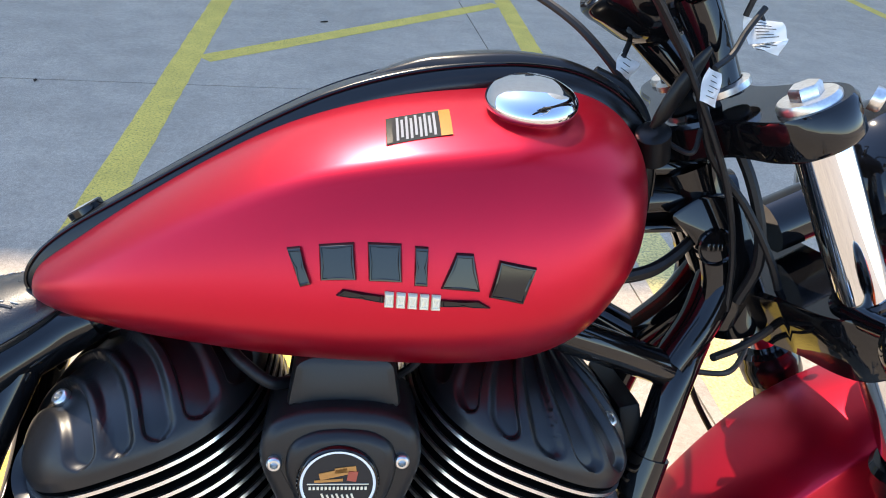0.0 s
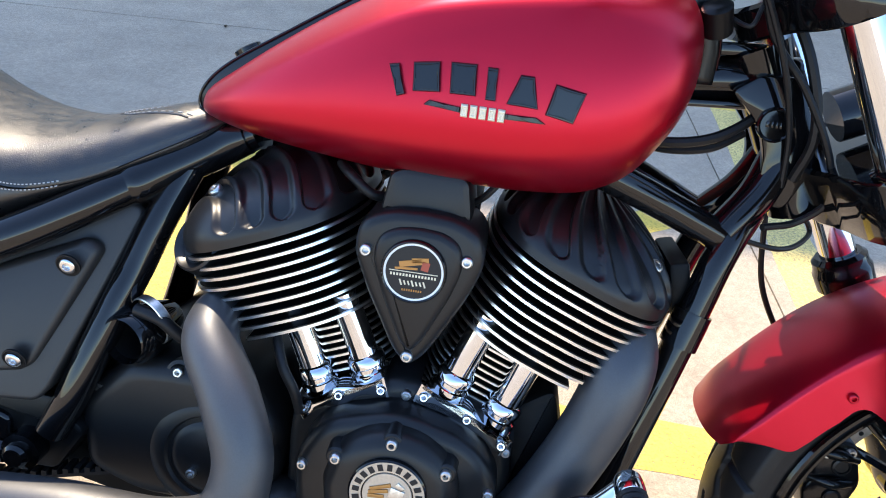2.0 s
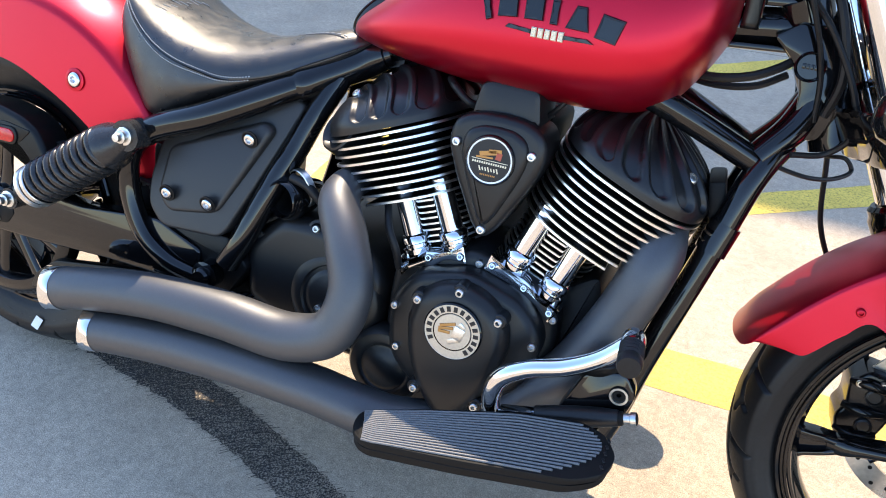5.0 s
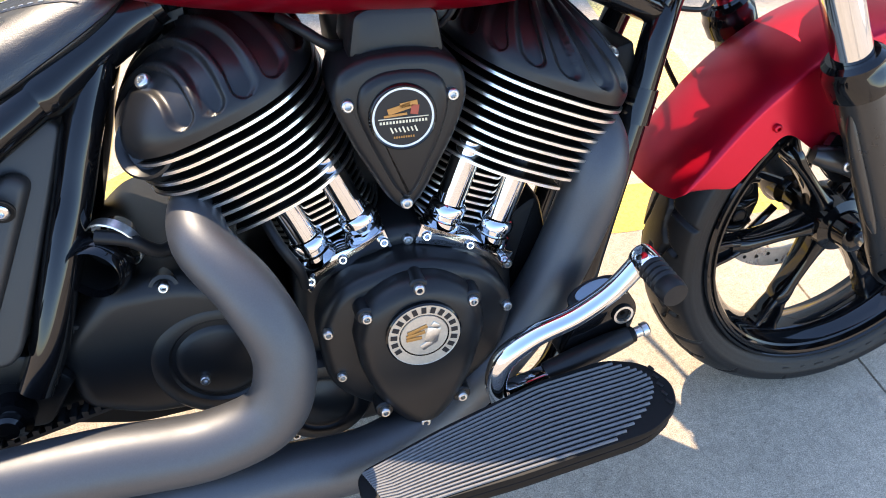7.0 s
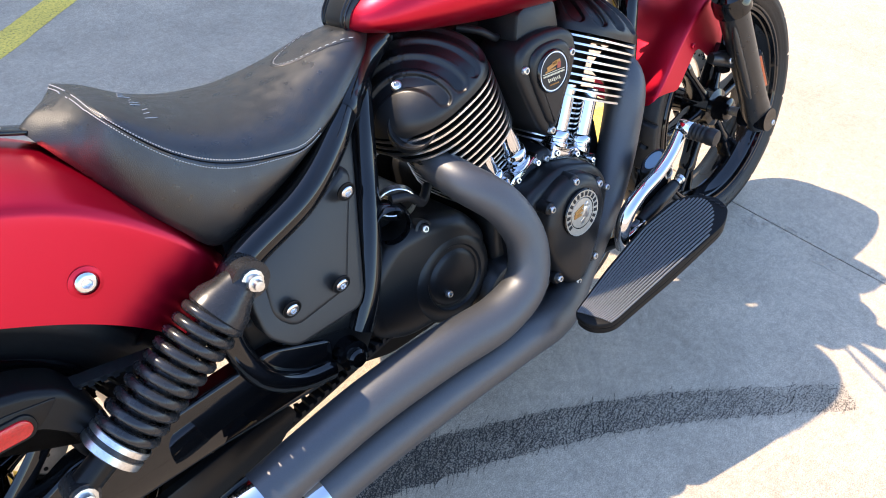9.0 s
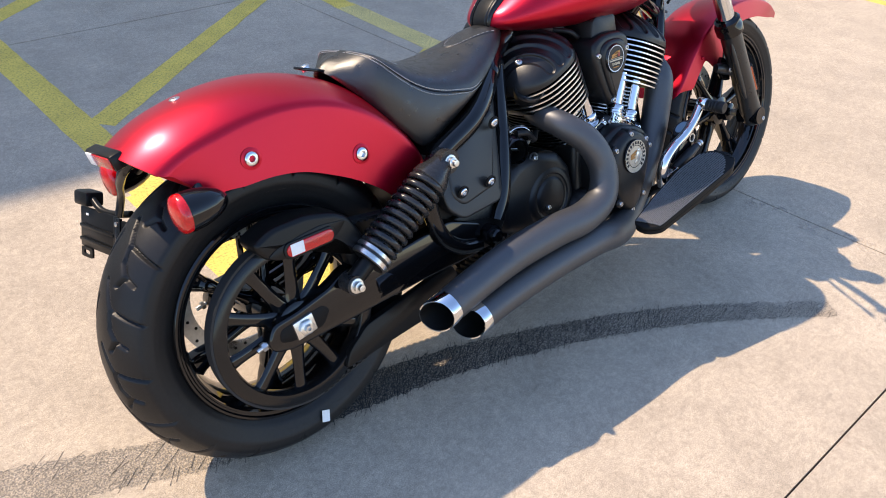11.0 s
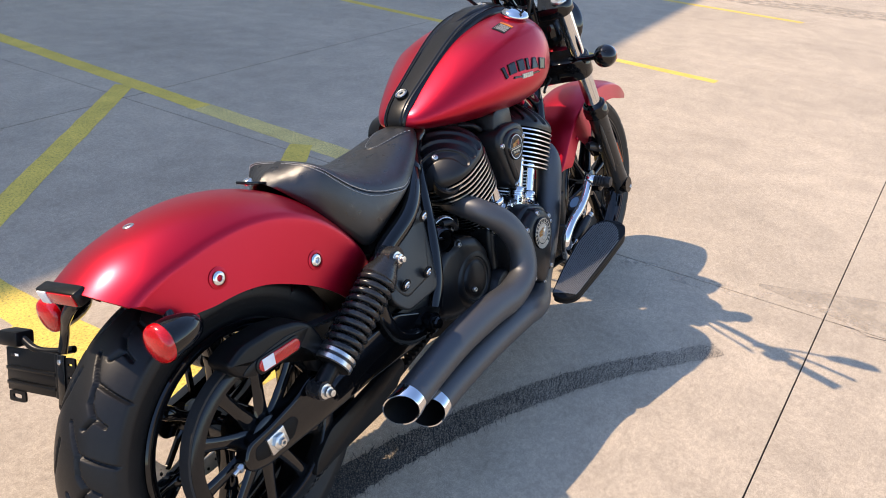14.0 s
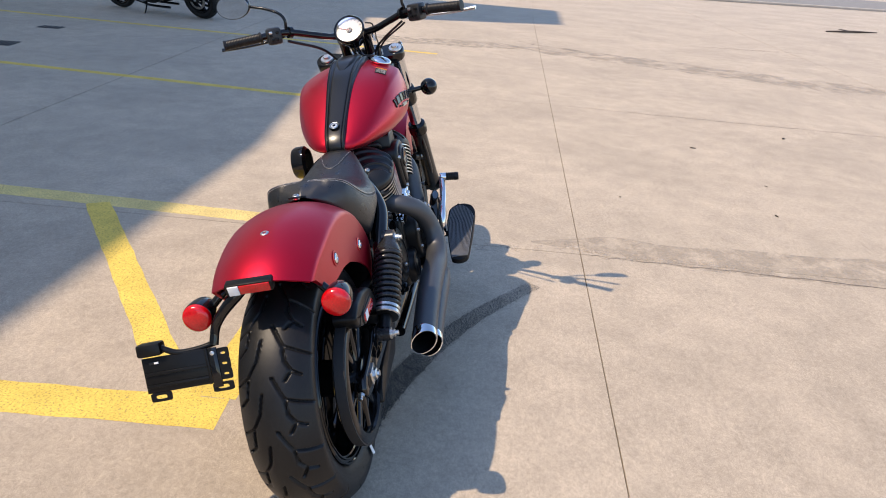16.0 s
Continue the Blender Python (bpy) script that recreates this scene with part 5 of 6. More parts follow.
def tab(cy, cz, w, h, hw, hh):
    """Outline and hole of a rounded tab."""
    turn = [2 * math.pi * k / 32 for k in range(32)]
    flat = lambda v, e: math.copysign(abs(v) ** e, v)
    return [(cy + w * flat(math.cos(q), 0.3), cz + h * flat(math.sin(q), 0.3)) for q in turn], [(cy + hw * flat(math.cos(q), 0.6), cz + hh * flat(math.sin(q), 0.6)) for q in turn]


part("plate_panel", box((-0.003, -0.056, -0.036), (0.003, 0.096, 0.046), 0.0015), PLASTIC, plate)
for z, y0 in ((0.008, -0.050), (-0.020, -0.050)):
    part("plate_rib", box((-0.0075, y0, z - 0.0035), (-0.002, 0.092, z + 0.0035), 0.0012), PLASTIC, plate)
part("plate_rib", box((-0.006, -0.056, -0.036), (-0.001, -0.049, 0.046), 0.001), PLASTIC, plate)
part("plate_channel", box((-0.008, -0.078, -0.046), (-0.002, -0.058, 0.046), 0.0015), GLOSS, plate)
for z in (0.030, 0.006, -0.018):
    part("plate_ear", holed(*tab(-0.090, z, 0.0135, 0.0125, 0.006, 0.0026), -0.005, -0.001), PLASTIC, plate)
for y in (0.066, -0.078):
    part("plate_foot", holed(*tab(y, -0.046, 0.024, 0.0105, 0.013, 0.0045), -0.005, -0.001), PLASTIC, plate)
part("slot", box((-0.0042, 0.058, 0.030), (-0.003, 0.080, 0.036), 0.0005), GREY_INK, plate)
part("sticker", box((-0.0046, 0.058, 0.0305), (-0.0032, 0.068, 0.0355), 0.0005), WHITE, plate, "small white sticker")
part("plate_bolt", lathe([(0.005, 0.0), (0.005, 0.003), (0.003, 0.004), (0, 0.004)], (-0.008, -0.068, 0.034), (-1, 0, 0), 16), STEEL, plate)
part("plate_lamp", box((-0.016, 0.044, 0.050), (0.022, 0.100, 0.080), 0.006), PLASTIC, plate, "black plate lamp housing")
part("plate_arm", tube([(0.0, 0.05, 0.066), (0.002, 0.015, 0.048), (0.010, -0.030, 0.046), (0.02, -0.070, 0.052)], 0.007, 10), PLASTIC, plate)
# -- engine --
case = part("crankcase", slab(rounded([(0.795, 0.455), (0.86, 0.48), (0.925, 0.498), (0.99, 0.48), (1.055, 0.452), (1.062, 0.37), (1.02, 0.26), (0.97, 0.215), (0.86, 0.20), (0.745, 0.21), (0.735, 0.26), (0.79, 0.31), (0.79, 0.40)], 0.02), -0.132, 0.17, 0.015, segs=3), SATIN, bike, "satin black crankcase")
part("case_boss", lathe([(0.066, -0.03), (0.064, 0.0), (0.058, 0.008), (0.046, 0.011), (0.042, 0.010), (0.039, 0.007), (0.034, 0.007), (0.030, 0.010), (0, 0.011)], (0.808, -0.148, 0.272), (0, -1, 0), 44), SATIN, case)
part("outer_cover", slab(rounded([(0.808, 0.40), (0.838, 0.452), (0.925, 0.478), (1.012, 0.452), (1.05, 0.40), (1.03, 0.32), (0.975, 0.27), (0.875, 0.262), (0.818, 0.31)], 0.03), -0.178, -0.12, 0.014, segs=3), SATIN, case)
cam_line = spline([(0.849, 0.395, 0), (0.862, 0.435, 0), (0.893, 0.459, 0), (0.926, 0.466, 0), (0.96, 0.458, 0), (0.99, 0.434, 0), (1.003, 0.395, 0), (0.995, 0.345, 0), (0.974, 0.29, 0), (0.945, 0.252, 0), (0.926, 0.246, 0), (0.907, 0.254, 0), (0.878, 0.29, 0), (0.856, 0.345, 0), (0.849, 0.393, 0)], 72)[:-1]
cam_cover = part("cam_cover", slab([(p[0], p[1]) for p in cam_line], -0.208, -0.165, 0.022, segs=5, dome=0.004), SATIN, case, "satin black cam cover")
for x, z, y in ((0.806, 0.440, -0.132), (0.822, 0.397, -0.178), (0.833, 0.331, -0.178), (0.927, 0.479, -0.132), (1.050, 0.425, -0.132), (1.035, 0.396, -0.178), (0.77, 0.224, -0.150)):
    bolt("case_bolt", (x, y, z), (0, -1, 0), 0.0062, case)
for x, z in ((0.986, 0.429), (0.924, 0.456), (0.864, 0.428), (0.878, 0.285), (0.927, 0.256), (0.974, 0.287)):
    part("bolt_boss", lathe([(0.0125, -0.03), (0.0115, 0.002), (0.0095, 0.004), (0, 0.004)], (x, -0.197, z), (0, -1, 0), 20), SATIN, cam_cover)
    bolt("cover_bolt", (x, -0.201, z), (0, -1, 0), 0.0066, cam_cover)
mc = Vector((0.926, -0.212, 0.400))
part("medallion", lathe([(0.0435, -0.006), (0.0435, 0.0015), (0.0415, 0.003), (0.041, 0.0025), (0.029, 0.0025), (0.0285, 0.0015), (0.0275, 0.0015), (0.027, 0.0025), (0, 0.003)], mc, (0, -1, 0), 64, mats=[1, 1, 0, 0, 1, 1, 0, 2]), [MEDAL, GLOSS, MEDAL], cam_cover, "round pale metal and black medallion")
for deg in [90 + 17 * k for k in range(-8, 8)]:
    a = radians(deg)
    c = mc + Vector((0.035 * math.cos(a), -0.0028, 0.035 * math.sin(a)))
    t = Matrix.Translation(c) @ Matrix.Rotation(-(a - math.pi / 2), 4, "Y")
    part("medal_bar", box((-0.0028, -0.0005, -0.0038), (0.0028, 0.001, 0.0038), 0, turn=t), GREY_INK, cam_cover)
for k, (dx, dz, w, h, r) in enumerate(((-0.008, 0.010, 0.012, 0.0022, 20), (-0.010, 0.004, 0.011, 0.0022, 12), (-0.012, -0.002, 0.009, 0.0022, 4), (0.009, 0.0, 0.008, 0.010, -15), (0.004, -0.012, 0.009, 0.004, 30), (0.013, 0.013, 0.005, 0.003, -40))):
    part("relief", box((-w, -0.001, -h), (w, 0.001, h), 0.0005, turn=pose(mc.x + dx, mc.y - 0.0032, mc.z + dz, 0, -r, 0)), STEEL if k > 2 else BRONZE, cam_cover)

# primary and gearbox housings behind the exhaust
trans = part("gearbox_cover", slab(rounded([(0.558, 0.438), (0.592, 0.466), (0.665, 0.470), (0.74, 0.452), (0.785, 0.40), (0.78, 0.31), (0.72, 0.27), (0.60, 0.272), (0.530, 0.30), (0.520, 0.40)], 0.022), -0.132, 0.15, 0.026, segs=5), SATIN, bike, "satin black gearbox cover")
part("cover_swell", lathe([(0.086, -0.02), (0.084, -0.004), (0.076, 0.004), (0.064, 0.007), (0.058, 0.007), (0.055, 0.0035), (0.051, 0.003), (0.047, 0.006), (0.040, 0.008), (0, 0.009)], (0.697, -0.130, 0.350), (0, -1, 0.05), 56), SATIN, trans)
part("bolt_lobe", lathe([(0.018, -0.02), (0.0165, 0.002), (0.012, 0.003), (0.0105, -0.002), (0, -0.002)], (0.653, -0.124, 0.455), (0, -1, 0.2), 24), SATIN, trans)
bolt("cover_bolt", (0.653, -0.127, 0.458), (0, -1, 0.2), 0.0066, trans)
bolt("cover_bolt", (0.676, -0.141, 0.330), (0, -1, 0.2), 0.0062, trans)
part("canister", lathe([(0.0, 0.045), (0.0245, 0.045), (0.0262, 0.004), (0.0285, -0.006), (0.0315, -0.003), (0.034, 0.010), (0.031, 0.05), (0.02, 0.08), (0.0, 0.085)], (0.590, -0.133, 0.492), (0.25, 1, 0.05), 36, mats=[1, 1, 0, 0, 0, 0, 0, 0]), [GLOSS, FIN], bike, "black canister with an open mouth")
part("canister_collar", lathe([(0.030, 0.0), (0.0345, 0.006), (0.036, 0.022), (0.033, 0.03)], (0.590, -0.133, 0.492), (0.25, 1, 0.05), 36), GLOSS, bike)
part("hose_clamp", lathe([(0.030, -0.006), (0.0315, -0.005), (0.0315, 0.005), (0.030, 0.006)], (0.615, -0.115, 0.515), (0.5, 1, 0.3), 32), STEEL, bike, "bright hose clamp")
part("hose", tube([(0.60, -0.125, 0.53), (0.63, -0.13, 0.525), (0.66, -0.12, 0.50), (0.69, -0.10, 0.51)], 0.008, 10), RUBBER, bike)
part("oil_line", tube([(0.77, -0.13, 0.53), (0.785, -0.15, 0.50), (0.80, -0.15, 0.47), (0.805, -0.14, 0.44)], 0.006, 10), RUBBER, bike)
part("left_case", slab(rounded([(0.62, 0.45), (0.95, 0.49), (1.05, 0.42), (1.02, 0.26), (0.70, 0.22), (0.58, 0.32)], 0.05), 0.24, 0.15, 0.03, segs=4), SATIN, bike)


PORT = Vector((0.664, -0.108, 0.617))


def cylinder(mid, tilt, name, flip):
    cyl = new(name)
    cyl.parent = bike
    tagged(cyl, "black finned cylinder with bright fin edges")
    u, v = Vector((math.cos(tilt), 0, math.sin(tilt))), Vector((-math.sin(tilt), 0, math.cos(tilt)))
    m = Vector(mid)

    def plan(a, b, n=72, e=2 / 2.7):
        out = []
        for k in range(n):
            q = 2 * math.pi * k / n
            c, s = math.cos(q), math.sin(q)
            out.append((a * math.copysign(abs(c) ** e, c), b * math.copysign(abs(s) ** e, s)))
        return out

    def at(p, h):
        return m + u * p[0] + Vector((0, p[1], 0)) + v * h

    def fin(o, h, t):
        bm = skin([[at((x * 0.5, y * 0.5), h + t) for x, y in o], [at((x * 0.975, y * 0.98), h + t) for x, y in o], [at(p, h + t * 0.8) for p in o], [at(p, h - t * 0.8) for p in o], [at((x * 0.975, y * 0.98), h - t) for x, y in o], [at((x * 0.5, y * 0.5), h - t) for x, y in o]], True, False)
        bm.faces.ensure_lookup_table()
        n = len(o)
        for f in bm.faces[n:4 * n]:
            f.material_index = 1
        part("fin", bm, [FIN, ALU], cyl)

    for i in range(9):
        cut = 0.0 if i < 3 else 0.0125 * (i - 2)
        o = [(max(x, -0.117 + cut) if flip else min(x, 0.117 - cut), y) for x, y in plan(0.117, 0.152)]
        fin(o, -0.0125 * i, 0.0021)
    for i in range(12):
        fin([(x + (0.035 if flip else -0.035), y) for x, y in plan(0.072, 0.108)], -0.1125 - 0.0092 * i, 0.0017)
    part("barrel", skin([[at((x + (0.03 if flip else -0.03), y), h) for x, y in plan(0.058, 0.095)] for h in (-0.24, 0.0)]), FIN, cyl)
    # head cover: a dome with flutes that sweep down its flank
    n = 480
    base = plan(0.1155, 0.15, n)
    steps = [math.dist(base[k], base[k - 1]) for k in range(n)]
    arcs = np.cumsum(steps) / sum(steps)
    levels = 80
    rings = []
    for j in range(levels + 1):
        t = j / levels
        f = (1 - max(0, (t - 0.07) / 0.93) ** 1.75) if t > 0.07 else 1.0
        f = max(f, 0.0) ** 0.70
        h = 0.007 + 0.088 * t ** 0.9
        ring = []
        for i, (x, y) in enumerate(base):
            px, py = x * max(f, 0.03) + (0.026 if flip else -0.026) * t * t, y * max(f, 0.03)
            # each flute starts with a rounded foot a little above the fins
            e = min(1.0, max(0.0, (t - 0.14) / 0.13))
            half = (0.43 if flip else 0.40) * math.sqrt(max(0.0, 1 - (1 - e) ** 2))
            fade = min(1.0, max(0.0, (0.995 - t) / (0.04 if flip else 0.25)))
            if flip:
                # arcs that spread round the exhaust port
                far = (at((px, -abs(py)), h) - PORT).length
                ph, depth = (((far - 0.052) / 0.031) % 1.0 if far > 0.052 else 0.0), 0.0085
            else:
                ph, depth = (arcs[i] * 19 + 1.2 * t) % 1.0, 0.0095
            groove = min(1.0, max(0.0, (half - abs(ph - 0.5)) / 0.15))
            groove = groove * groove * (3 - 2 * groove)
            d = depth * groove * fade
            nrm = Vector((px / 0.1 ** 2, py / 0.15 ** 2)).normalized() if (px or py) else Vector((0, 0))
            q = 1 - t
            ring.append(at((px - nrm.x * d * (0.35 + 0.65 * q), py - nrm.y * d * (0.35 + 0.65 * q)), h - d * t * 0.9))
        rings.append(ring)
    part("head_cover", skin(rings), HEAD, cyl, "fluted satin black head cover", 60)
    return cyl, at


rear_cyl, rear_at = cylinder((0.743, 0, 0.634), radians(22), "rear_cylinder", True)
front_cyl, front_at = cylinder((1.104, 0, 0.635), radians(-22), "front_cylinder", False)
bolt("head_bolt", (0.674, -0.076, 0.672), (-0.45, -0.5, 0.74), 0.0085, rear_cyl, STEEL, 0.006)
bolt("head_bolt", front_at((0.062, -0.089), 0.053), (0.45, -0.5, 0.74), 0.0085, front_cyl, STEEL, 0.006)
part("exhaust_port", lathe([(0.038, -0.03), (0.037, 0.004), (0.0345, 0.0066), (0.031, 0.0045), (0.026, -0.001), (0, -0.003)], (0.669, -0.108, 0.619), (-0.46, -0.72, 0.52), 48), HEAD, rear_cyl)


def pushrod(topp, base, parent):
    t, b = Vector(topp), Vector(base)
    d = (t - b)
    L = d.length
    rod = part("pushrod_tube", lathe([(0.0172, 0.0), (0.0172, L)], b, d, 28), CHROME, parent, "chrome pushrod tube")
    part("collar", lathe([(0.0, -0.014), (0.0235, -0.014), (0.0235, -0.002), (0.0205, 0.0), (0.0205, 0.005), (0.0225, 0.007), (0.0225, 0.015), (0.0195, 0.019), (0.0172, 0.020)], b, d, 6 * 4), CHROME, rod, "chrome collar")


pushrod((0.783, -0.112, 0.562), (0.819, -0.110, 0.472), bike)
pushrod((0.838, -0.112, 0.586), (0.877, -0.108, 0.494), bike)
pushrod((1.010, -0.112, 0.586), (0.977, -0.112, 0.492), bike)
pushrod((1.070, -0.112, 0.560), (1.037, -0.112, 0.463), bike)


def tappet_block(pts, name="tappet_block"):
    line = spline([(*p, 0) for p in pts], 30)
    mid = line[:, :2]
    d = np.gradient(mid, axis=0)
    d /= np.linalg.norm(d, axis=1)[:, None]
    nrm = np.stack([-d[:, 1], d[:, 0]], 1)
    wav = 0.0105 + 0.0035 * np.cos(np.linspace(0, 4 * math.pi, 30))
    up, dn = mid + nrm * wav[:, None], mid - nrm * (wav * 0.8)[:, None]
    return part(name, slab([tuple(p) for p in up] + [tuple(p) for p in dn[::-1]], -0.139, -0.085, 0.004), CHROME, bike, "chrome tappet block")


tb = tappet_block([(0.803, 0.437), (0.83, 0.452), (0.865, 0.472), (0.905, 0.486)])
tf = tappet_block([(0.938, 0.486), (0.975, 0.473), (1.012, 0.452), (1.05, 0.430)])
for x, z, p in ((0.812, 0.445, tb), (0.85, 0.468, tb), (0.898, 0.483, tb), (0.948, 0.483, tf), (1.0, 0.463, tf), (1.043, 0.436, tf)):
    bolt("block_bolt", (x, -0.137, z), (0, -1, 0.2), 0.006, p, CHROME, 0.007)

# -- air cleaner --
air_line = spline([(0.925, 0.702, 0), (0.962, 0.698, 0), (0.987, 0.683, 0), (0.994, 0.655, 0), (0.984, 0.618, 0), (0.963, 0.575, 0), (0.940, 0.535, 0), (0.925, 0.524, 0), (0.910, 0.535, 0), (0.887, 0.575, 0), (0.866, 0.618, 0), (0.854, 0.655, 0), (0.861, 0.683, 0), (0.888, 0.698, 0), (0.924, 0.702, 0)], 80)[:-1]
air = part("air_cleaner", slab([(p[0], p[1]) for p in air_line], -0.150, -0.06, 0.012, segs=4), SATIN, bike, "satin black teardrop air cleaner")
face = np.array([(p[0], p[1]) for p in air_line])
cen = np.array([0.925, 0.625])
part("cover_face", slab([tuple(cen + (p - cen) * (0.68, 0.80)) for p in face], -0.158, -0.145, 0.009, segs=3), SATIN, air)
part("backplate", slab(rounded([(0.874, 0.69), (0.882, 0.735), (0.895, 0.742), (0.957, 0.742), (0.968, 0.735), (0.976, 0.69)], 0.01), -0.128, -0.04, 0.008), SATIN, air)
for x, z in ((0.868, 0.654), (0.976, 0.656), (0.924, 0.537)):
    bolt("cover_bolt", (x, -0.150, z), (0, -1, 0), 0.0068, air)
ec = Vector((0.922, -0.158, 0.640))
part("emblem_bezel", lathe([(0.036, -0.004), (0.035, 0.004), (0.0335, 0.0055), (0.0322, 0.005), (0.032, 0.004), (0.0297, 0.004), (0.0297, 0.0035), (0, 0.0035)], ec, (0, -1, 0), 56, mats=[1, 1, 1, 1, 0, 1, 2]), [WHITE, GLOSS, GREY_INK], air, "round black emblem with a white ring")
em = lambda dx, dz, w, h, mat, r=0: part("emblem_print", box((-w, -0.0004, -h), (w, 0.0004, h), 0, turn=pose(ec.x + dx, ec.y - 0.0039, ec.z + dz, 0, -r, 0)), mat, air)
em(-0.004, 0.010, 0.012, 0.0032, BRONZE, 14), em(0.006, 0.014, 0.009, 0.0026, BRONZE, 8), em(0.012, 0.008, 0.004, 0.005, material("rust_print", (0.35, 0.06, 0.03), 0.45), -10)
em(-0.008, 0.0035, 0.012, 0.0012, BRONZE, 4), em(0, 0.0, 0.026, 0.0004, CREAM)
for k in range(15):
    em(-0.0235 + 0.00336 * k, -0.0040, 0.0010, 0.0014, CREAM)
for k in range(7):
    em(-0.0125 + 0.0042 * k, -0.0125, 0.0008, 0.0024 if k % 3 else 0.0034, CREAM, 22)
for k in range(9):
    em(-0.010 + 0.0025 * k, -0.0205, 0.0007, 0.0011, BRONZE)
part("intake", slab(rounded([(0.87, 0.70), (0.98, 0.70), (0.97, 0.52), (0.88, 0.52)], 0.02), -0.07, 0.10, 0.01), FIN, bike)
part("left_horn", lathe([(0, -0.02), (0.045, -0.02), (0.055, -0.01), (0.055, 0.02), (0.05, 0.03), (0, 0.035)], (0.80, 0.165, 0.70), (0, 1, 0), 40), GLOSS, bike, "gloss black round cover")
part("cable", tube([(0.815, -0.06, 0.722), (0.835, -0.09, 0.716), (0.86, -0.095, 0.700), (0.88, -0.08, 0.695)], 0.006, 10), RUBBER, bike)
part("cable", tube([(1.0, -0.09, 0.735), (0.985, -0.09, 0.715), (0.97, -0.08, 0.70)], 0.004, 8), RUBBER, bike)
part("regulator", box((-0.012, -0.055, -0.035), (0.012, 0.055, 0.035), 0.005, turn=pose(1.225, 0, 0.625, 0, -14, 0)), FIN, bike)
part("engine_front", slab(rounded([(1.03, 0.27), (1.045, 0.46), (1.10, 0.50), (1.12, 0.42), (1.08, 0.30)], 0.02), -0.10, 0.12, 0.01), FIN, bike)
part("gearbox_rear", slab(rounded([(0.44, 0.27), (0.44, 0.36), (0.56, 0.44), (0.74, 0.44), (0.76, 0.25), (0.58, 0.235)], 0.02), -0.095, 0.12, 0.01), FIN, bike)

# -- floorboards and brake pedal --
def on_board(x, y, h=0.0):
    return Vector((x, y, 0.262 + 0.275 * (x - 0.87) + 0.25 * (0.345 - abs(y)) + h))


BOARD = np.array(rounded([(0.829, 0.275), (0.831, 0.308), (0.856, 0.333), (1.0, 0.348), (1.145, 0.357), (1.178, 0.343), (1.186, 0.315), (1.168, 0.280), (1.130, 0.258), (1.05, 0.252), (0.93, 0.261)], 0.016, 8))
bc = np.array([1.0, 0.31])
for s in (-1, 1):
    def ring(scale, h):
        return [on_board(x, s * y, h) for x, y in (bc + (p[:2] - bc) * scale for p in BOARD)]
    board = part("floorboard", skin([ring(0.95, -0.023), ring(0.98, -0.020), ring(0.98, -0.0115), ring(0.965, -0.011), ring(0.965, -0.009), ring(0.995, -0.0085), ring(1.0, -0.007), ring(1.0, -0.001), ring(0.994, 0.0)]), FIN, bike, "black rubber-topped floorboard")
    ribs = 17
    for k in range(ribs):
        v = (k + 0.5) / ribs
        bm = bmesh.new()
        pts = []
        x0, x1 = 0.836 + 0.022 * v, 1.166 - 0.20 * (v - 0.42) ** 2
        for i in range(17):
            x = x0 + (x1 - x0) * i / 16
            lo, hi = float(np.interp(x, [0.836, 0.93, 1.05, 1.15], [0.277, 0.265, 0.256, 0.266])), float(np.interp(x, [0.836, 0.862, 1.15], [0.321, 0.334, 0.357]))
            pts.append((x, lo + (hi - lo) * v))
        tube([on_board(x, s * y, 0.0010) for x, y in pts], 0.0018, 8, bm=bm, smooth=False)
        part("tread_rib", bm, PAD, board)
    for k in range(5):
        part("raised_mark", box((-0.0016, -0.004, -0.001), (0.0016, 0.004, 0.001), 0.0004, turn=Matrix.Translation(on_board(1.172, s * (0.29 + 0.011 * k), 0.001)) @ pose(0, 0, 0, 0, -18, 20)), RUBBER, board)
    part("board_bracket", tube([(1.06, 0.12 * s, 0.22), (1.07, 0.2 * s, 0.275), (1.05, 0.28 * s, 0.285)], 0.012, 12), GLOSS, board)
pedal = part("brake_pedal", tube([(1.012, -0.235, 0.30), (1.004, -0.240, 0.335), (1.012, -0.243, 0.370), (1.045, -0.245, 0.397), (1.095, -0.246, 0.418), (1.135, -0.246, 0.445), (1.165, -0.245, 0.478)], [0.012, 0.0135, 0.014, 0.013, 0.0125, 0.012, 0.012], 18, 50), CHROME, bike, "chrome brake pedal arm")
part("peg_socket", lathe([(0, -0.012), (0.0145, -0.012), (0.0155, -0.009), (0.0155, 0.012), (0.0140, 0.015)], (1.168, -0.25, 0.481), (0.06, -1, -0.1), 24), CHROME, pedal)
part("peg_rubber", lathe([(0.0140, 0.012), (0.0158, 0.014), (0.0142, 0.018), (0.0158, 0.022), (0.0142, 0.026), (0.0158, 0.030), (0.0142, 0.034), (0.0158, 0.038), (0.0142, 0.042), (0.0158, 0.046), (0.0155, 0.056), (0.0140, 0.061), (0, 0.062)], (1.168, -0.25, 0.481), (0.06, -1, -0.1), 28), RUBBER, pedal, "ribbed rubber toe peg")
part("push_rod", tube([(1.018, -0.236, 0.312), (1.065, -0.235, 0.325)], 0.006, 10), CHROME, pedal)
part("clevis", box((-0.026, -0.010, -0.010), (0.026, 0.010, 0.010), 0.003, turn=pose(1.045, -0.236, 0.320, 0, -15, 0)), CHROME, pedal)
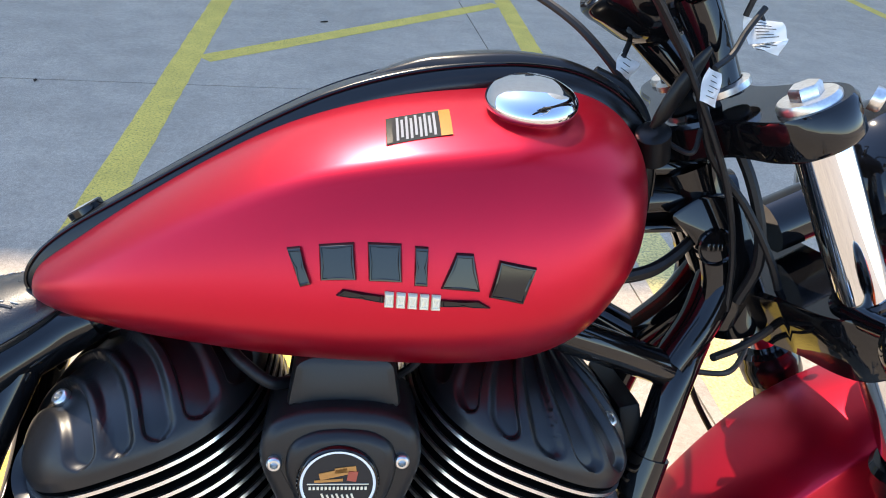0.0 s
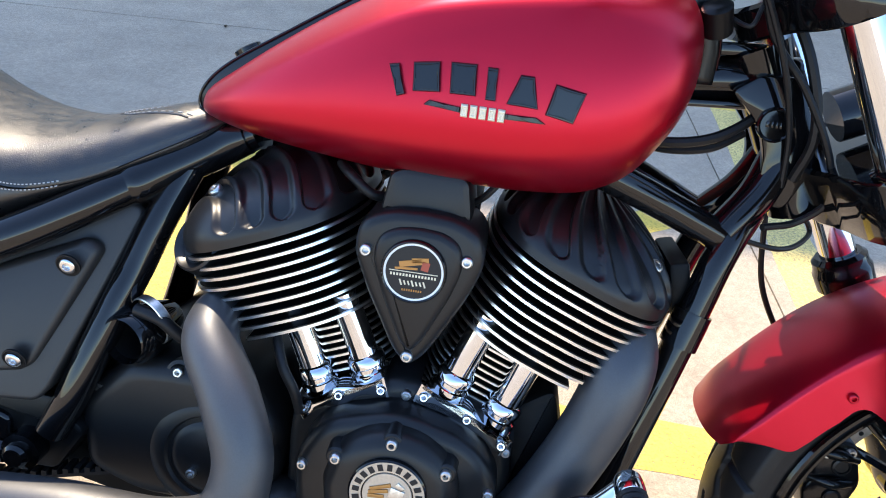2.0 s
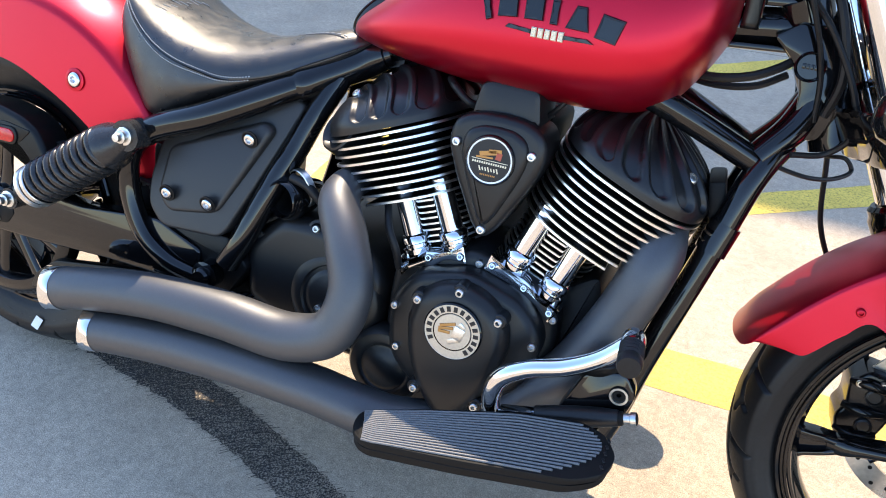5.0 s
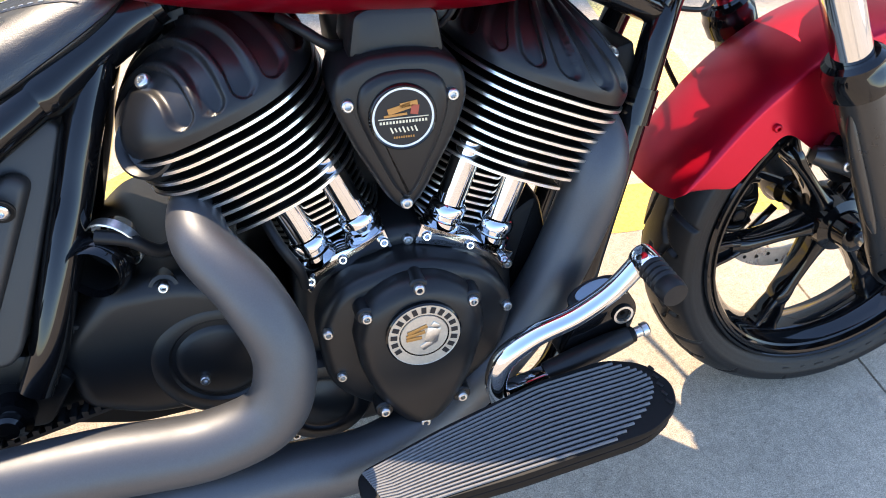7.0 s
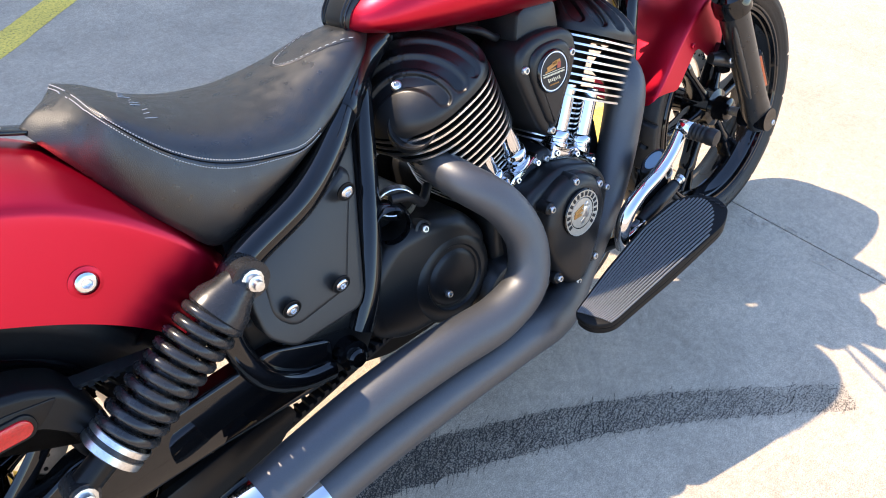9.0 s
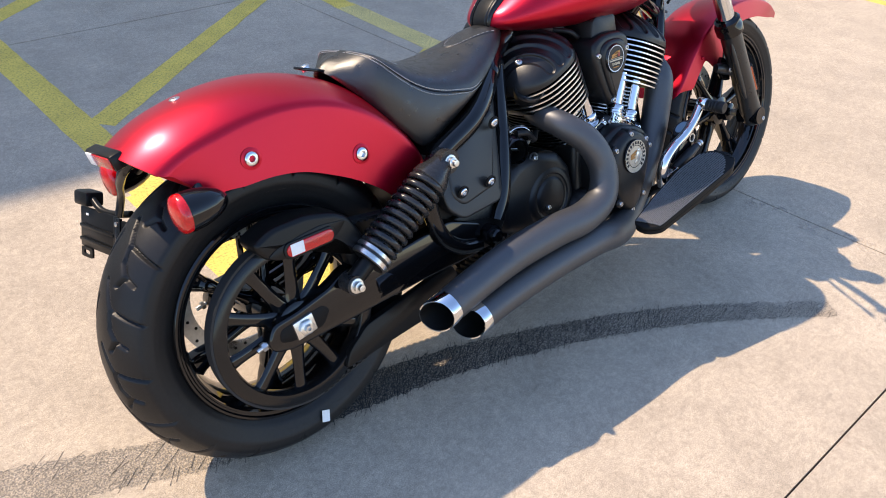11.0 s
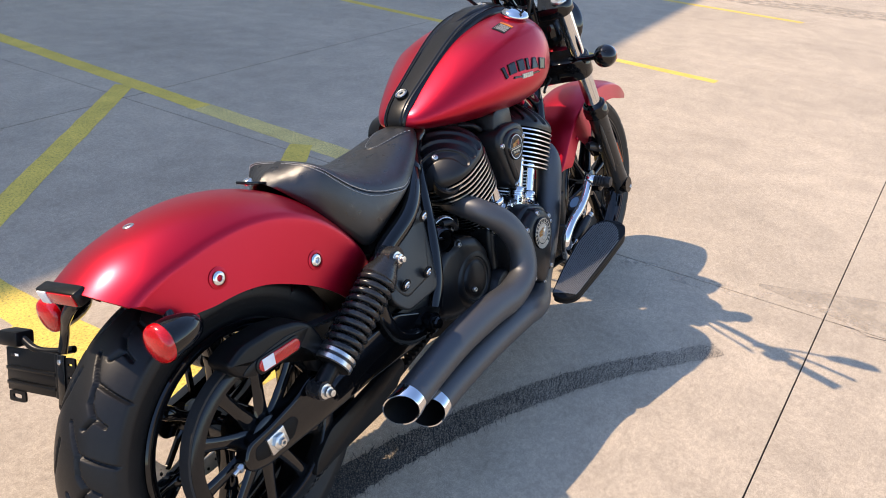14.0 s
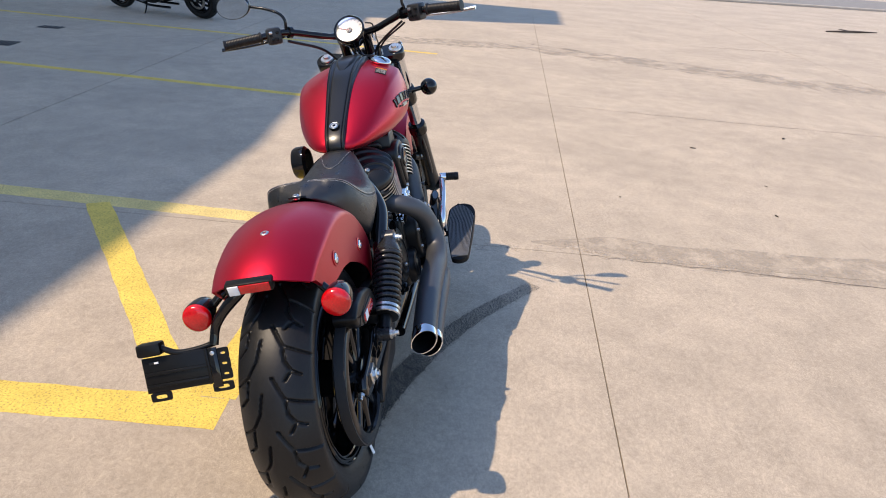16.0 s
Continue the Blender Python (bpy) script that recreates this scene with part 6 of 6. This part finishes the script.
master = part("master_cylinder", tube([(1.068, -0.232, 0.327), (1.10, -0.232, 0.337), (1.15, -0.23, 0.352), (1.175, -0.23, 0.360)], [0.012, 0.014, 0.0135, 0.011], 18, 20), SATIN, bike, "black brake master cylinder")
part("banjo", lathe([(0.010, -0.012), (0.010, 0.002), (0.007, 0.004), (0.007, 0.012), (0.009, 0.013), (0.009, 0.020), (0.006, 0.022), (0, 0.022)], (1.178, -0.23, 0.361), (0.93, 0, 0.3), 12, mats=[1, 1, 0, 0, 0, 1, 1]), [STEEL, FIN], master, "steel and black banjo fitting")
part("master_bracket", slab(rounded([(1.09, 0.33), (1.12, 0.405), (1.17, 0.42), (1.19, 0.39), (1.18, 0.35), (1.13, 0.33)], 0.012), -0.218, -0.19, 0.004), GLOSS, master)
part("bracket_bolt", lathe([(0.0135, -0.004), (0.0135, 0.003), (0.0125, 0.0045), (0.0095, 0.0045), (0.0088, 0.001), (0.004, 0.001), (0.003, 0.0), (0, 0.0)], (1.168, -0.218, 0.386), (0, -1, 0), 28, mats=[1, 1, 0, 0, 1, 1, 1]), [STEEL, FIN], master, "steel-rimmed pivot bolt")
res = Matrix.Translation((1.132, -0.21, 0.418)) @ Matrix.Rotation(radians(-20), 4, "Y") @ Matrix.Rotation(radians(25), 4, "X")
bm = bmesh.new()
oval = [(0.034 * math.cos(q), 0.015 * math.sin(q)) for q in np.linspace(0, 2 * math.pi, 33)[:-1]]
skin([[(x * f, y * f, h) for x, y in oval] for f, h in ((0.85, -0.035), (0.95, -0.004), (1.0, -0.004), (1.0, 0.004), (0.9, 0.006))], True, True, bm)
bm.transform(res)
resv = part("reservoir", bm, PLASTIC, bike, "black brake fluid reservoir")
bm = skin([[(x * f, y * f, h) for x, y in oval] for f, h in ((0.72, 0.004), (0.70, 0.0072))], True, True)
bm.transform(res)
part("reservoir_badge", bm, material("blue_grey_plate", (0.16, 0.22, 0.27), 0.3, 0.6), resv)
part("side_stand", tube([(0.95, 0.17, 0.20), (0.90, 0.27, 0.12), (0.86, 0.36, 0.075)], [0.014, 0.012, 0.010], 12), GLOSS, bike, "black side stand")
# -- handlebar and instruments --
bar = part("handlebar", tube([(1.046, -0.435, 1.105), (1.100, -0.30, 1.112), (1.132, -0.23, 1.113), (1.180, -0.15, 1.088), (1.208, -0.09, 1.068), (1.214, -0.045, 1.062), (1.214, 0.045, 1.062), (1.208, 0.09, 1.068), (1.180, 0.15, 1.088), (1.132, 0.23, 1.113), (1.100, 0.30, 1.112), (1.046, 0.435, 1.105)], 0.0125, 16, 80), GLOSS, bike, "gloss black handlebar")
for s in (-1, 1):
    d = Vector((-0.055, 0.135 * s, -0.005)).normalized()
    g0 = Vector((1.096, 0.305 * s, 1.1115))
    prof = [(0.0125, 0.0), (0.0195, 0.002), (0.0195, 0.008)]
    for k in range(22):
        prof += [(0.0172, 0.010 + 0.0055 * k), (0.0162, 0.0135 + 0.0055 * k)]
    prof += [(0.0185, 0.134), (0.0185, 0.139), (0, 0.141)]
    grip = part("grip", lathe(prof, g0, d, 24), RUBBER, bar, "ribbed black rubber grip")
    pod = Matrix.Translation((1.114, 0.266 * s, 1.108)) @ Matrix.Rotation(radians(22 * s), 4, "Z")
    sw = part("switch_pod", box((-0.026, -0.027, -0.03), (0.026, 0.027, 0.03), 0.010, turn=pod), POD, bar, "black switch pod")
    for i, (y, z, c) in enumerate(((-0.012, 0.012, GREY_INK), (0.012, 0.014, WHITE), (0.012, 0.004, GREY_INK), (-0.008, -0.012, GREY_INK), (0.008, -0.012, GREY_INK))):
        part("button", box((-0.031, y - 0.006, z - 0.005), (-0.024, y + 0.006, z + 0.005), 0.002, turn=pod), PLASTIC if c is GREY_INK else STEEL, sw)
    lever = part("lever", tube([(1.149, 0.235 * s, 1.102), (1.154, 0.29 * s, 1.092), (1.144, 0.38 * s, 1.086), (1.119, 0.475 * s, 1.089)], [0.009, 0.008, 0.0065, 0.008], 12, 30, squash=0.7), ALU if s < 0 else GLOSS, bar)
    part("clamp", tube([(1.136, 0.218 * s, 1.111), (1.146, 0.208 * s, 1.108)], 0.021, 16), GLOSS, bar)
    part("riser", tube([(1.262, 0.045 * s, 0.975), (1.246, 0.045 * s, 1.015), (1.218, 0.045 * s, 1.062)], [0.020, 0.018, 0.022], 16, 16), GLOSS, bar)
    part("riser_washer", lathe([(0.026, 0), (0.026, 0.006), (0.02, 0.008)], (1.262, 0.045 * s, 0.979), FORK, 24), STEEL, bar)
    mirror = new("mirror")
    mirror.parent = bike
    tagged(mirror, "oval black mirror on a bent stem")
    part("mirror_stem", tube([(1.134, 0.222 * s, 1.125), (1.130, 0.218 * s, 1.155), (1.135, 0.232 * s, 1.178), (1.155, 0.29 * s, 1.205), (1.170, 0.36 * s, 1.224)], 0.0055, 12, 30), GLOSS, mirror)
    mt = Matrix.Translation((1.172, 0.41 * s, 1.230)) @ Matrix.Rotation(radians(-8 * s), 4, "Z") @ Matrix.Rotation(radians(-6), 4, "Y")
    ov = [(0.068 * math.cos(q), 0.044 * math.sin(q)) for q in np.linspace(0, 2 * math.pi, 49)[:-1]]
    bm = skin([[(h, y * f, z * f) for y, z in ov] for f, h in ((0.97, -0.009), (1.0, -0.007), (1.0, 0.0), (0.92, 0.012), (0.7, 0.024), (0.3, 0.030))])
    bm.transform(mt)
    part("mirror_shell", bm, GLOSS, mirror)
    bm = skin([[(h, y * f, z * f) for y, z in ov] for f, h in ((0.95, -0.0085), (0.94, -0.0098))])
    bm.transform(mt)
    part("mirror_glass", bm, material("mirror_silver", (0.9, 0.9, 0.9), 0.01, 1.0), mirror, "clear mirror glass")
    # front turn signals
    tc = Vector((1.375, 0.228 * s, 0.803))
    ts = part("turn_signal", lathe([(0, -0.034), (0.015, -0.032), (0.027, -0.022), (0.033, -0.006), (0.034, 0.006), (0.031, 0.014), (0.03, 0.016)], tc, (1, 0, -0.1), 32), GLOSS, bike, "round black front turn signal")
    part("lens", lathe([(0.031, 0.014), (0.0305, 0.021), (0.024, 0.027), (0, 0.031)], tc, (1, 0, -0.1), 32), AMBER, ts, "amber lens")
    part("stalk", tube([tc - Vector((0, 0.028 * s, 0)), (1.372, 0.165 * s, 0.80), (1.37, 0.14 * s, 0.80)], [0.009, 0.010, 0.012], 12, 10), GLOSS, ts)
    part("stalk_clamp", lathe([(0.024, 0.525), (0.029, 0.527), (0.029, 0.555), (0.024, 0.557)], (AXLE_F.x, 0.136 * s, AXLE_F.z), FORK, 28), GLOSS, ts)

sc, sd = Vector((1.176, 0, 1.080)), Vector((-0.80, 0, 0.60)).normalized()
speedo = part("speedometer", lathe([(0, -0.075), (0.02, -0.074), (0.042, -0.06), (0.052, -0.035), (0.056, -0.008), (0.058, 0.0), (0.058, 0.008), (0.055, 0.012), (0.051, 0.010), (0.050, 0.005)], sc, sd, 56), GLOSS, bike, "round black speedometer")
part("dial", lathe([(0.0505, 0.002), (0.0505, 0.006), (0.012, 0.006), (0.010, 0.009), (0, 0.009)], sc, sd, 56, mats=[0, 0, 1, 1]), [material("pale_dial", (0.30, 0.30, 0.295), 0.3, 0.4, var=0.1, scale=90), GREY_INK], speedo, "pale dial with a dark hub")
a_, u_, v_ = basis(sd)
for k in range(13):
    q = radians(-30 + 20 * k)
    c = sc + a_ * 0.0064 + (u_ * math.cos(q) + v_ * math.sin(q)) * 0.042
    part("dial_mark", tube([c, c + (u_ * math.cos(q) + v_ * math.sin(q)) * 0.006], 0.0009, 5, smooth=False), GREY_INK, speedo)
part("needle", tube([sc + a_ * 0.008, sc + a_ * 0.008 + (u_ * -0.8 + v_ * -0.5).normalized() * 0.036], 0.0012, 6), material("needle_red", (0.6, 0.05, 0.02), 0.4), speedo)
GLASS = bpy.data.materials.new("clear_glass")
GLASS.use_nodes = True
gp = GLASS.node_tree.nodes["Principled BSDF"]
gp.inputs["Transmission Weight"].default_value, gp.inputs["Roughness"].default_value, gp.inputs["IOR"].default_value = 1.0, 0.01, 1.45
gl = part("dial_glass", lathe([(0.051, 0.008), (0.030, 0.0115), (0, 0.0125)], sc, sd, 48), GLASS, speedo, "clear domed glass")
gl.visible_shadow = False
part("speedo_mount", tube([(1.190, 0, 1.03), (1.225, 0, 1.0), (1.255, 0, 0.975)], 0.016, 12), GLOSS, speedo)
hl = part("headlamp", lathe([(0, -0.075), (0.03, -0.073), (0.06, -0.058), (0.08, -0.03), (0.088, 0.0), (0.09, 0.035), (0.093, 0.04), (0.093, 0.055), (0.086, 0.06), (0.084, 0.055)], (1.475, 0, 0.895), (1, 0, -0.05), 56), GLOSS, bike, "gloss black headlamp bucket")
part("headlamp_lens", lathe([(0.086, 0.054), (0.07, 0.066), (0.04, 0.074), (0, 0.077)], (1.475, 0, 0.895), (1, 0, -0.05), 48), material("headlamp_lens", (0.7, 0.72, 0.75), 0.05, 0.8), hl, "clear headlamp lens")
part("headlamp_mount", tube([(1.36, 0, 0.84), (1.40, 0, 0.86), (1.44, 0, 0.88)], 0.03, 14), GLOSS, hl)
part("ignition_key_switch", lathe([(0.016, -0.03), (0.016, 0.0), (0.012, 0.003), (0, 0.003)], (1.19, -0.072, 0.94), (-0.3, -0.5, 0.8), 24), PLASTIC, bike)
key = part("key_fob", tube([(1.223, -0.088, 1.016), (1.215, -0.089, 1.005), (1.202, -0.09, 0.984), (1.188, -0.088, 0.956), (1.182, -0.086, 0.946)], [0.004, 0.009, 0.0125, 0.010, 0.004], 14, 20, squash=0.45), PLASTIC, bike, "black plastic key head")
# cables and brake hose
for pts, r in (([(1.10, -0.21, 1.085), (1.17, -0.12, 1.03), (1.22, -0.075, 0.99), (1.255, -0.06, 0.92), (1.30, -0.062, 0.87), (1.345, -0.06, 0.80), (1.358, -0.055, 0.755), (1.335, -0.043, 0.723), (1.294, -0.060, 0.716)], 0.0042),
               ([(1.09, -0.22, 1.08), (1.20, -0.10, 1.0), (1.265, -0.075, 0.90), (1.30, -0.05, 0.82), (1.31, -0.04, 0.76)], 0.0035),
               ([(1.085, 0.21, 1.085), (1.17, 0.10, 1.02), (1.25, 0.06, 0.92), (1.29, 0.055, 0.84), (1.30, 0.055, 0.74)], 0.005),
               ([(1.272, -0.058, 0.700), (1.288, -0.048, 0.694), (1.326, -0.035, 0.687), (1.365, 0.005, 0.687), (1.386, 0.038, 0.697), (1.374, 0.036, 0.711), (1.352, 0.050, 0.708), (1.350, 0.10, 0.712), (1.355, 0.14, 0.735)], 0.0032),
               ([(1.350, 0.13, 0.78), (1.360, 0.145, 0.73), (1.371, 0.152, 0.675), (1.394, 0.163, 0.579), (1.44, 0.16, 0.50), (1.50, 0.13, 0.42), (1.525, 0.12, 0.385)], 0.0042),
               ([(1.16, 0.02, 0.985), (1.185, -0.01, 0.97), (1.205, -0.015, 0.94), (1.20, -0.02, 0.90)], 0.006),
               ([(1.12, -0.03, 0.797), (1.17, -0.045, 0.793), (1.22, -0.045, 0.803), (1.26, -0.03, 0.825), (1.275, -0.02, 0.84)], 0.006),
               ([(1.12, 0.0, 0.787), (1.18, -0.02, 0.782), (1.23, -0.02, 0.79), (1.265, -0.01, 0.81)], 0.005),
               ([(1.20, -0.06, 0.935), (1.225, -0.08, 0.925), (1.235, -0.07, 0.945)], 0.0025),
               ([(1.24, -0.02, 1.0), (1.30, -0.055, 0.90), (1.325, -0.055, 0.82), (1.32, -0.04, 0.77)], 0.006)):
    part("cable", tube(pts, r, 8, 60), RUBBER, bike, "black control cable")


def tag(name, corners, lines, cord):
    """A limp paper tag with printed bars on a cord."""
    a, b, c, d = (Vector(p) for p in corners)
    rows = []
    nrm = (b - a).cross(d - a).normalized()
    for i in range(9):
        v = i / 8
        rows.append([(a + (b - a) * k / 8) * (1 - v) + (d + (c - d) * k / 8) * v + nrm * 0.003 * math.sin(v * 4 + k * 0.5) for k in range(9)])
    bm = skin(rows, False, False)
    bmesh.ops.solidify(bm, geom=bm.faces[:], thickness=0.0005)
    ob = part(name, bm, WHITE, bike, "white paper tag with printed lines")
    for i in range(lines):
        v = 0.2 + 0.6 * i / max(1, lines - 1)
        for sgn in (-1, 1):
            p = [(a + (b - a) * u) * (1 - v) + (d + (c - d) * u) * v + nrm * sgn * 0.0035 for u in (0.18, 0.5 + 0.3 * ((i * 7) % 3) / 3)]
            part("print_bar", tube(p, 0.00045, 4, smooth=False), GREY_INK, ob)
    part("cord", tube(cord, 0.0028, 8), RUBBER, ob)


tag("paper_tag", [(1.258, -0.067, 1.045), (1.296, -0.062, 1.042), (1.306, -0.066, 1.028), (1.264, -0.070, 1.021)], 6, [(1.260, -0.066, 1.045), (1.264, -0.072, 1.068), (1.268, -0.07, 1.084), (1.246, -0.05, 1.093)])
tag("paper_tag", [(1.276, -0.063, 1.028), (1.306, -0.060, 1.028), (1.299, -0.066, 1.015), (1.270, -0.068, 1.018)], 4, [(1.286, -0.06, 1.033), (1.276, -0.06, 1.048)])
tag("paper_tag", [(1.220, -0.097, 1.001), (1.232, -0.093, 0.996), (1.234, -0.096, 0.967), (1.214, -0.098, 0.973)], 5, [(1.226, -0.094, 1.000), (1.244, -0.085, 1.012), (1.257, -0.078, 1.032), (1.272, -0.075, 1.053)])
tag("paper_tag", [(1.172, -0.012, 1.007), (1.192, -0.008, 0.997), (1.184, -0.010, 0.981), (1.167, -0.014, 0.990)], 3, [(1.175, -0.01, 1.002), (1.185, 0.0, 1.022)])

# ---- loose and far things round the motorcycle ----
second = copy_thing(bike, pose(10.15, 4.62, 0, -14, 0, 72))
tagged(second, "second cruiser motorcycle parked in the building's shade", "motorcycle")


def flat_plate(name, centre, size, turn, label, category, ribs):
    """A cast cover lying in the slab, with ribs across it."""
    ob = new(name)
    ob.matrix_world = pose(*centre, 0, 0, turn)
    tagged(ob, label, category)
    w, d = size
    part("frame", box((-w, -d, -0.006), (w, d, 0.005), 0.002), IRON, ob)
    for k in range(ribs):
        y = -d + 2 * d * (k + 0.5) / ribs
        part("rib", box((-w * 0.9, y - d * 0.35 / ribs, 0.004), (w * 0.9, y + d * 0.35 / ribs, 0.009), 0.001), IRON, ob)
    return ob


IRON = material("dark_cast_iron", (0.035, 0.035, 0.037), 0.6, 0.3, var=0.3, scale=40, bump=0.0006, bump_scale=200)
flat_plate("drain_cover", (6.23, 5.26, 0), (0.16, 0.13), 12, "dark cast iron drain cover set in concrete", "drain cover", 6)
flat_plate("drain_cover", (7.71, 5.63, 0), (0.10, 0.14), 8, "small dark iron utility cover in concrete", "drain cover", 4)

BARK = material("dry_bark", (0.05, 0.035, 0.025), 0.85, var=0.3, scale=60, bump=0.001, bump_scale=200)
twig = new("twig")
twig.matrix_world = pose(19.7, -8.9, 0.03, 0, 0, -52)
twig.scale = (0.82, 0.82, 0.82)
tagged(twig, "dark dry branch lying on the sunlit concrete", "branch")
part("stem", tube([(-1.35, 0.05, 0.01), (-0.4, -0.02, 0.02), (0.3, 0.03, 0.01), (1.35, -0.04, 0.0)], [0.022, 0.034, 0.032, 0.014], 10, 30), BARK, twig)
part("side_shoot", tube([(-0.1, 0, 0.02), (-0.3, 0.12, 0.05), (-0.55, 0.17, 0.07)], [0.018, 0.014, 0.006], 8, 14), BARK, twig)

LEAF = material("dry_leaf", (0.06, 0.042, 0.025), 0.8, var=0.3, scale=90)
rnd = random.Random(5)


def dry_leaf(x, y, size, turn):
    """A curled dead leaf on the slab."""
    rows = []
    for i in range(7):
        u = -1 + 2 * i / 6
        w = size * 0.42 * (1 - abs(u) ** 1.8) + 0.0006
        rows.append([(u * size, w * v, 0.0015 + size * 0.30 * (v * v) * (0.5 + 0.5 * rnd.random())) for v in (-1, -0.5, 0, 0.5, 1)])
    bm = skin(rows, False, False)
    bmesh.ops.solidify(bm, geom=bm.faces[:], thickness=0.0006)
    ob = link("dry_leaf", bm, LEAF)
    ob.matrix_world = pose(x, y, 0.0012, 0, 0, turn)
    return tagged(ob, "small curled brown dead leaf on concrete", "leaf", group="scattered leaves")


for x, y, size, turn in ((2.84, -1.98, 0.016, 20), (4.45, -1.80, 0.022, 80), (5.17, -2.73, 0.028, 140), (3.503, -2.105, 0.012, 55), (2.9, -1.05, 0.012, 5), (-0.414, 2.742, 0.018, 100), (0.702, 4.033, 0.024, 30)):
    dry_leaf(x, y, size, turn)

# cracks in the slabs
CRACK = material("crack_dirt", (0.12, 0.10, 0.085), 0.95, var=0.3, scale=60)


def crack(points, width):
    rnd2 = random.Random(len(points) + int(points[0][0] * 10))
    line = spline([(x, y, 0.0016) for x, y in points], 60)
    left, right = [], []
    for k, p in enumerate(line):
        jig = Vector((rnd2.uniform(-1, 1), rnd2.uniform(-1, 1), 0)) * width * 1.5
        w = width * (0.35 + 0.65 * math.sin(math.pi * k / 59)) * rnd2.uniform(0.6, 1.2)
        left.append(Vector(p) + jig + Vector((w / 2, w / 2, 0)))
        right.append(Vector(p) + jig - Vector((w / 2, w / 2, 0)))
    ob = link("crack", skin([left, right], False, False), CRACK)
    return tagged(ob, "thin dirty crack in the concrete", "crack", kind="structure")


crack([(1.864, -0.78), (1.856, -1.3), (1.866, -1.9), (1.853, -2.6), (1.863, -3.6), (1.858, -5.0)], 0.0075)
crack([(5.72, -0.78), (5.71, -2.4), (5.725, -5.1)], 0.010)
crack([(11.2, -0.1), (10.6, -0.6), (10.26, -1.52), (9.89, -1.91)], 0.022)
crack([(12.6, -3.4), (12.8, -4.23), (12.95, -4.9), (13.08, -5.44)], 0.03)

# street beyond the lot
ASPHALT = material("grey_asphalt", (0.20, 0.185, 0.165), 0.9, var=0.15, scale=30, big=0.12, bump=0.002, bump_scale=120)
KERB = material("pale_kerb_concrete", (0.36, 0.32, 0.27), 0.9, var=0.15, scale=40, big=0.1)
along = pose(31.8, -7.3, 0, 0, 0, 23.8)
bm = skin([[(0.5, -90, 0.004), (13, -90, 0.004)], [(0.5, 25, 0.004), (13, 25, 0.004)]], False, False)
bm.transform(along)
road = link("road", bm, ASPHALT)
tagged(road, "grey asphalt street at the edge of the lot", "road", kind="structure")
kerb = link("kerb", box((0.0, -90, -0.01), (0.3, 25, 0.10), 0.02, turn=along), KERB)
tagged(kerb, "low concrete kerb along the street", "kerb", kind="structure")
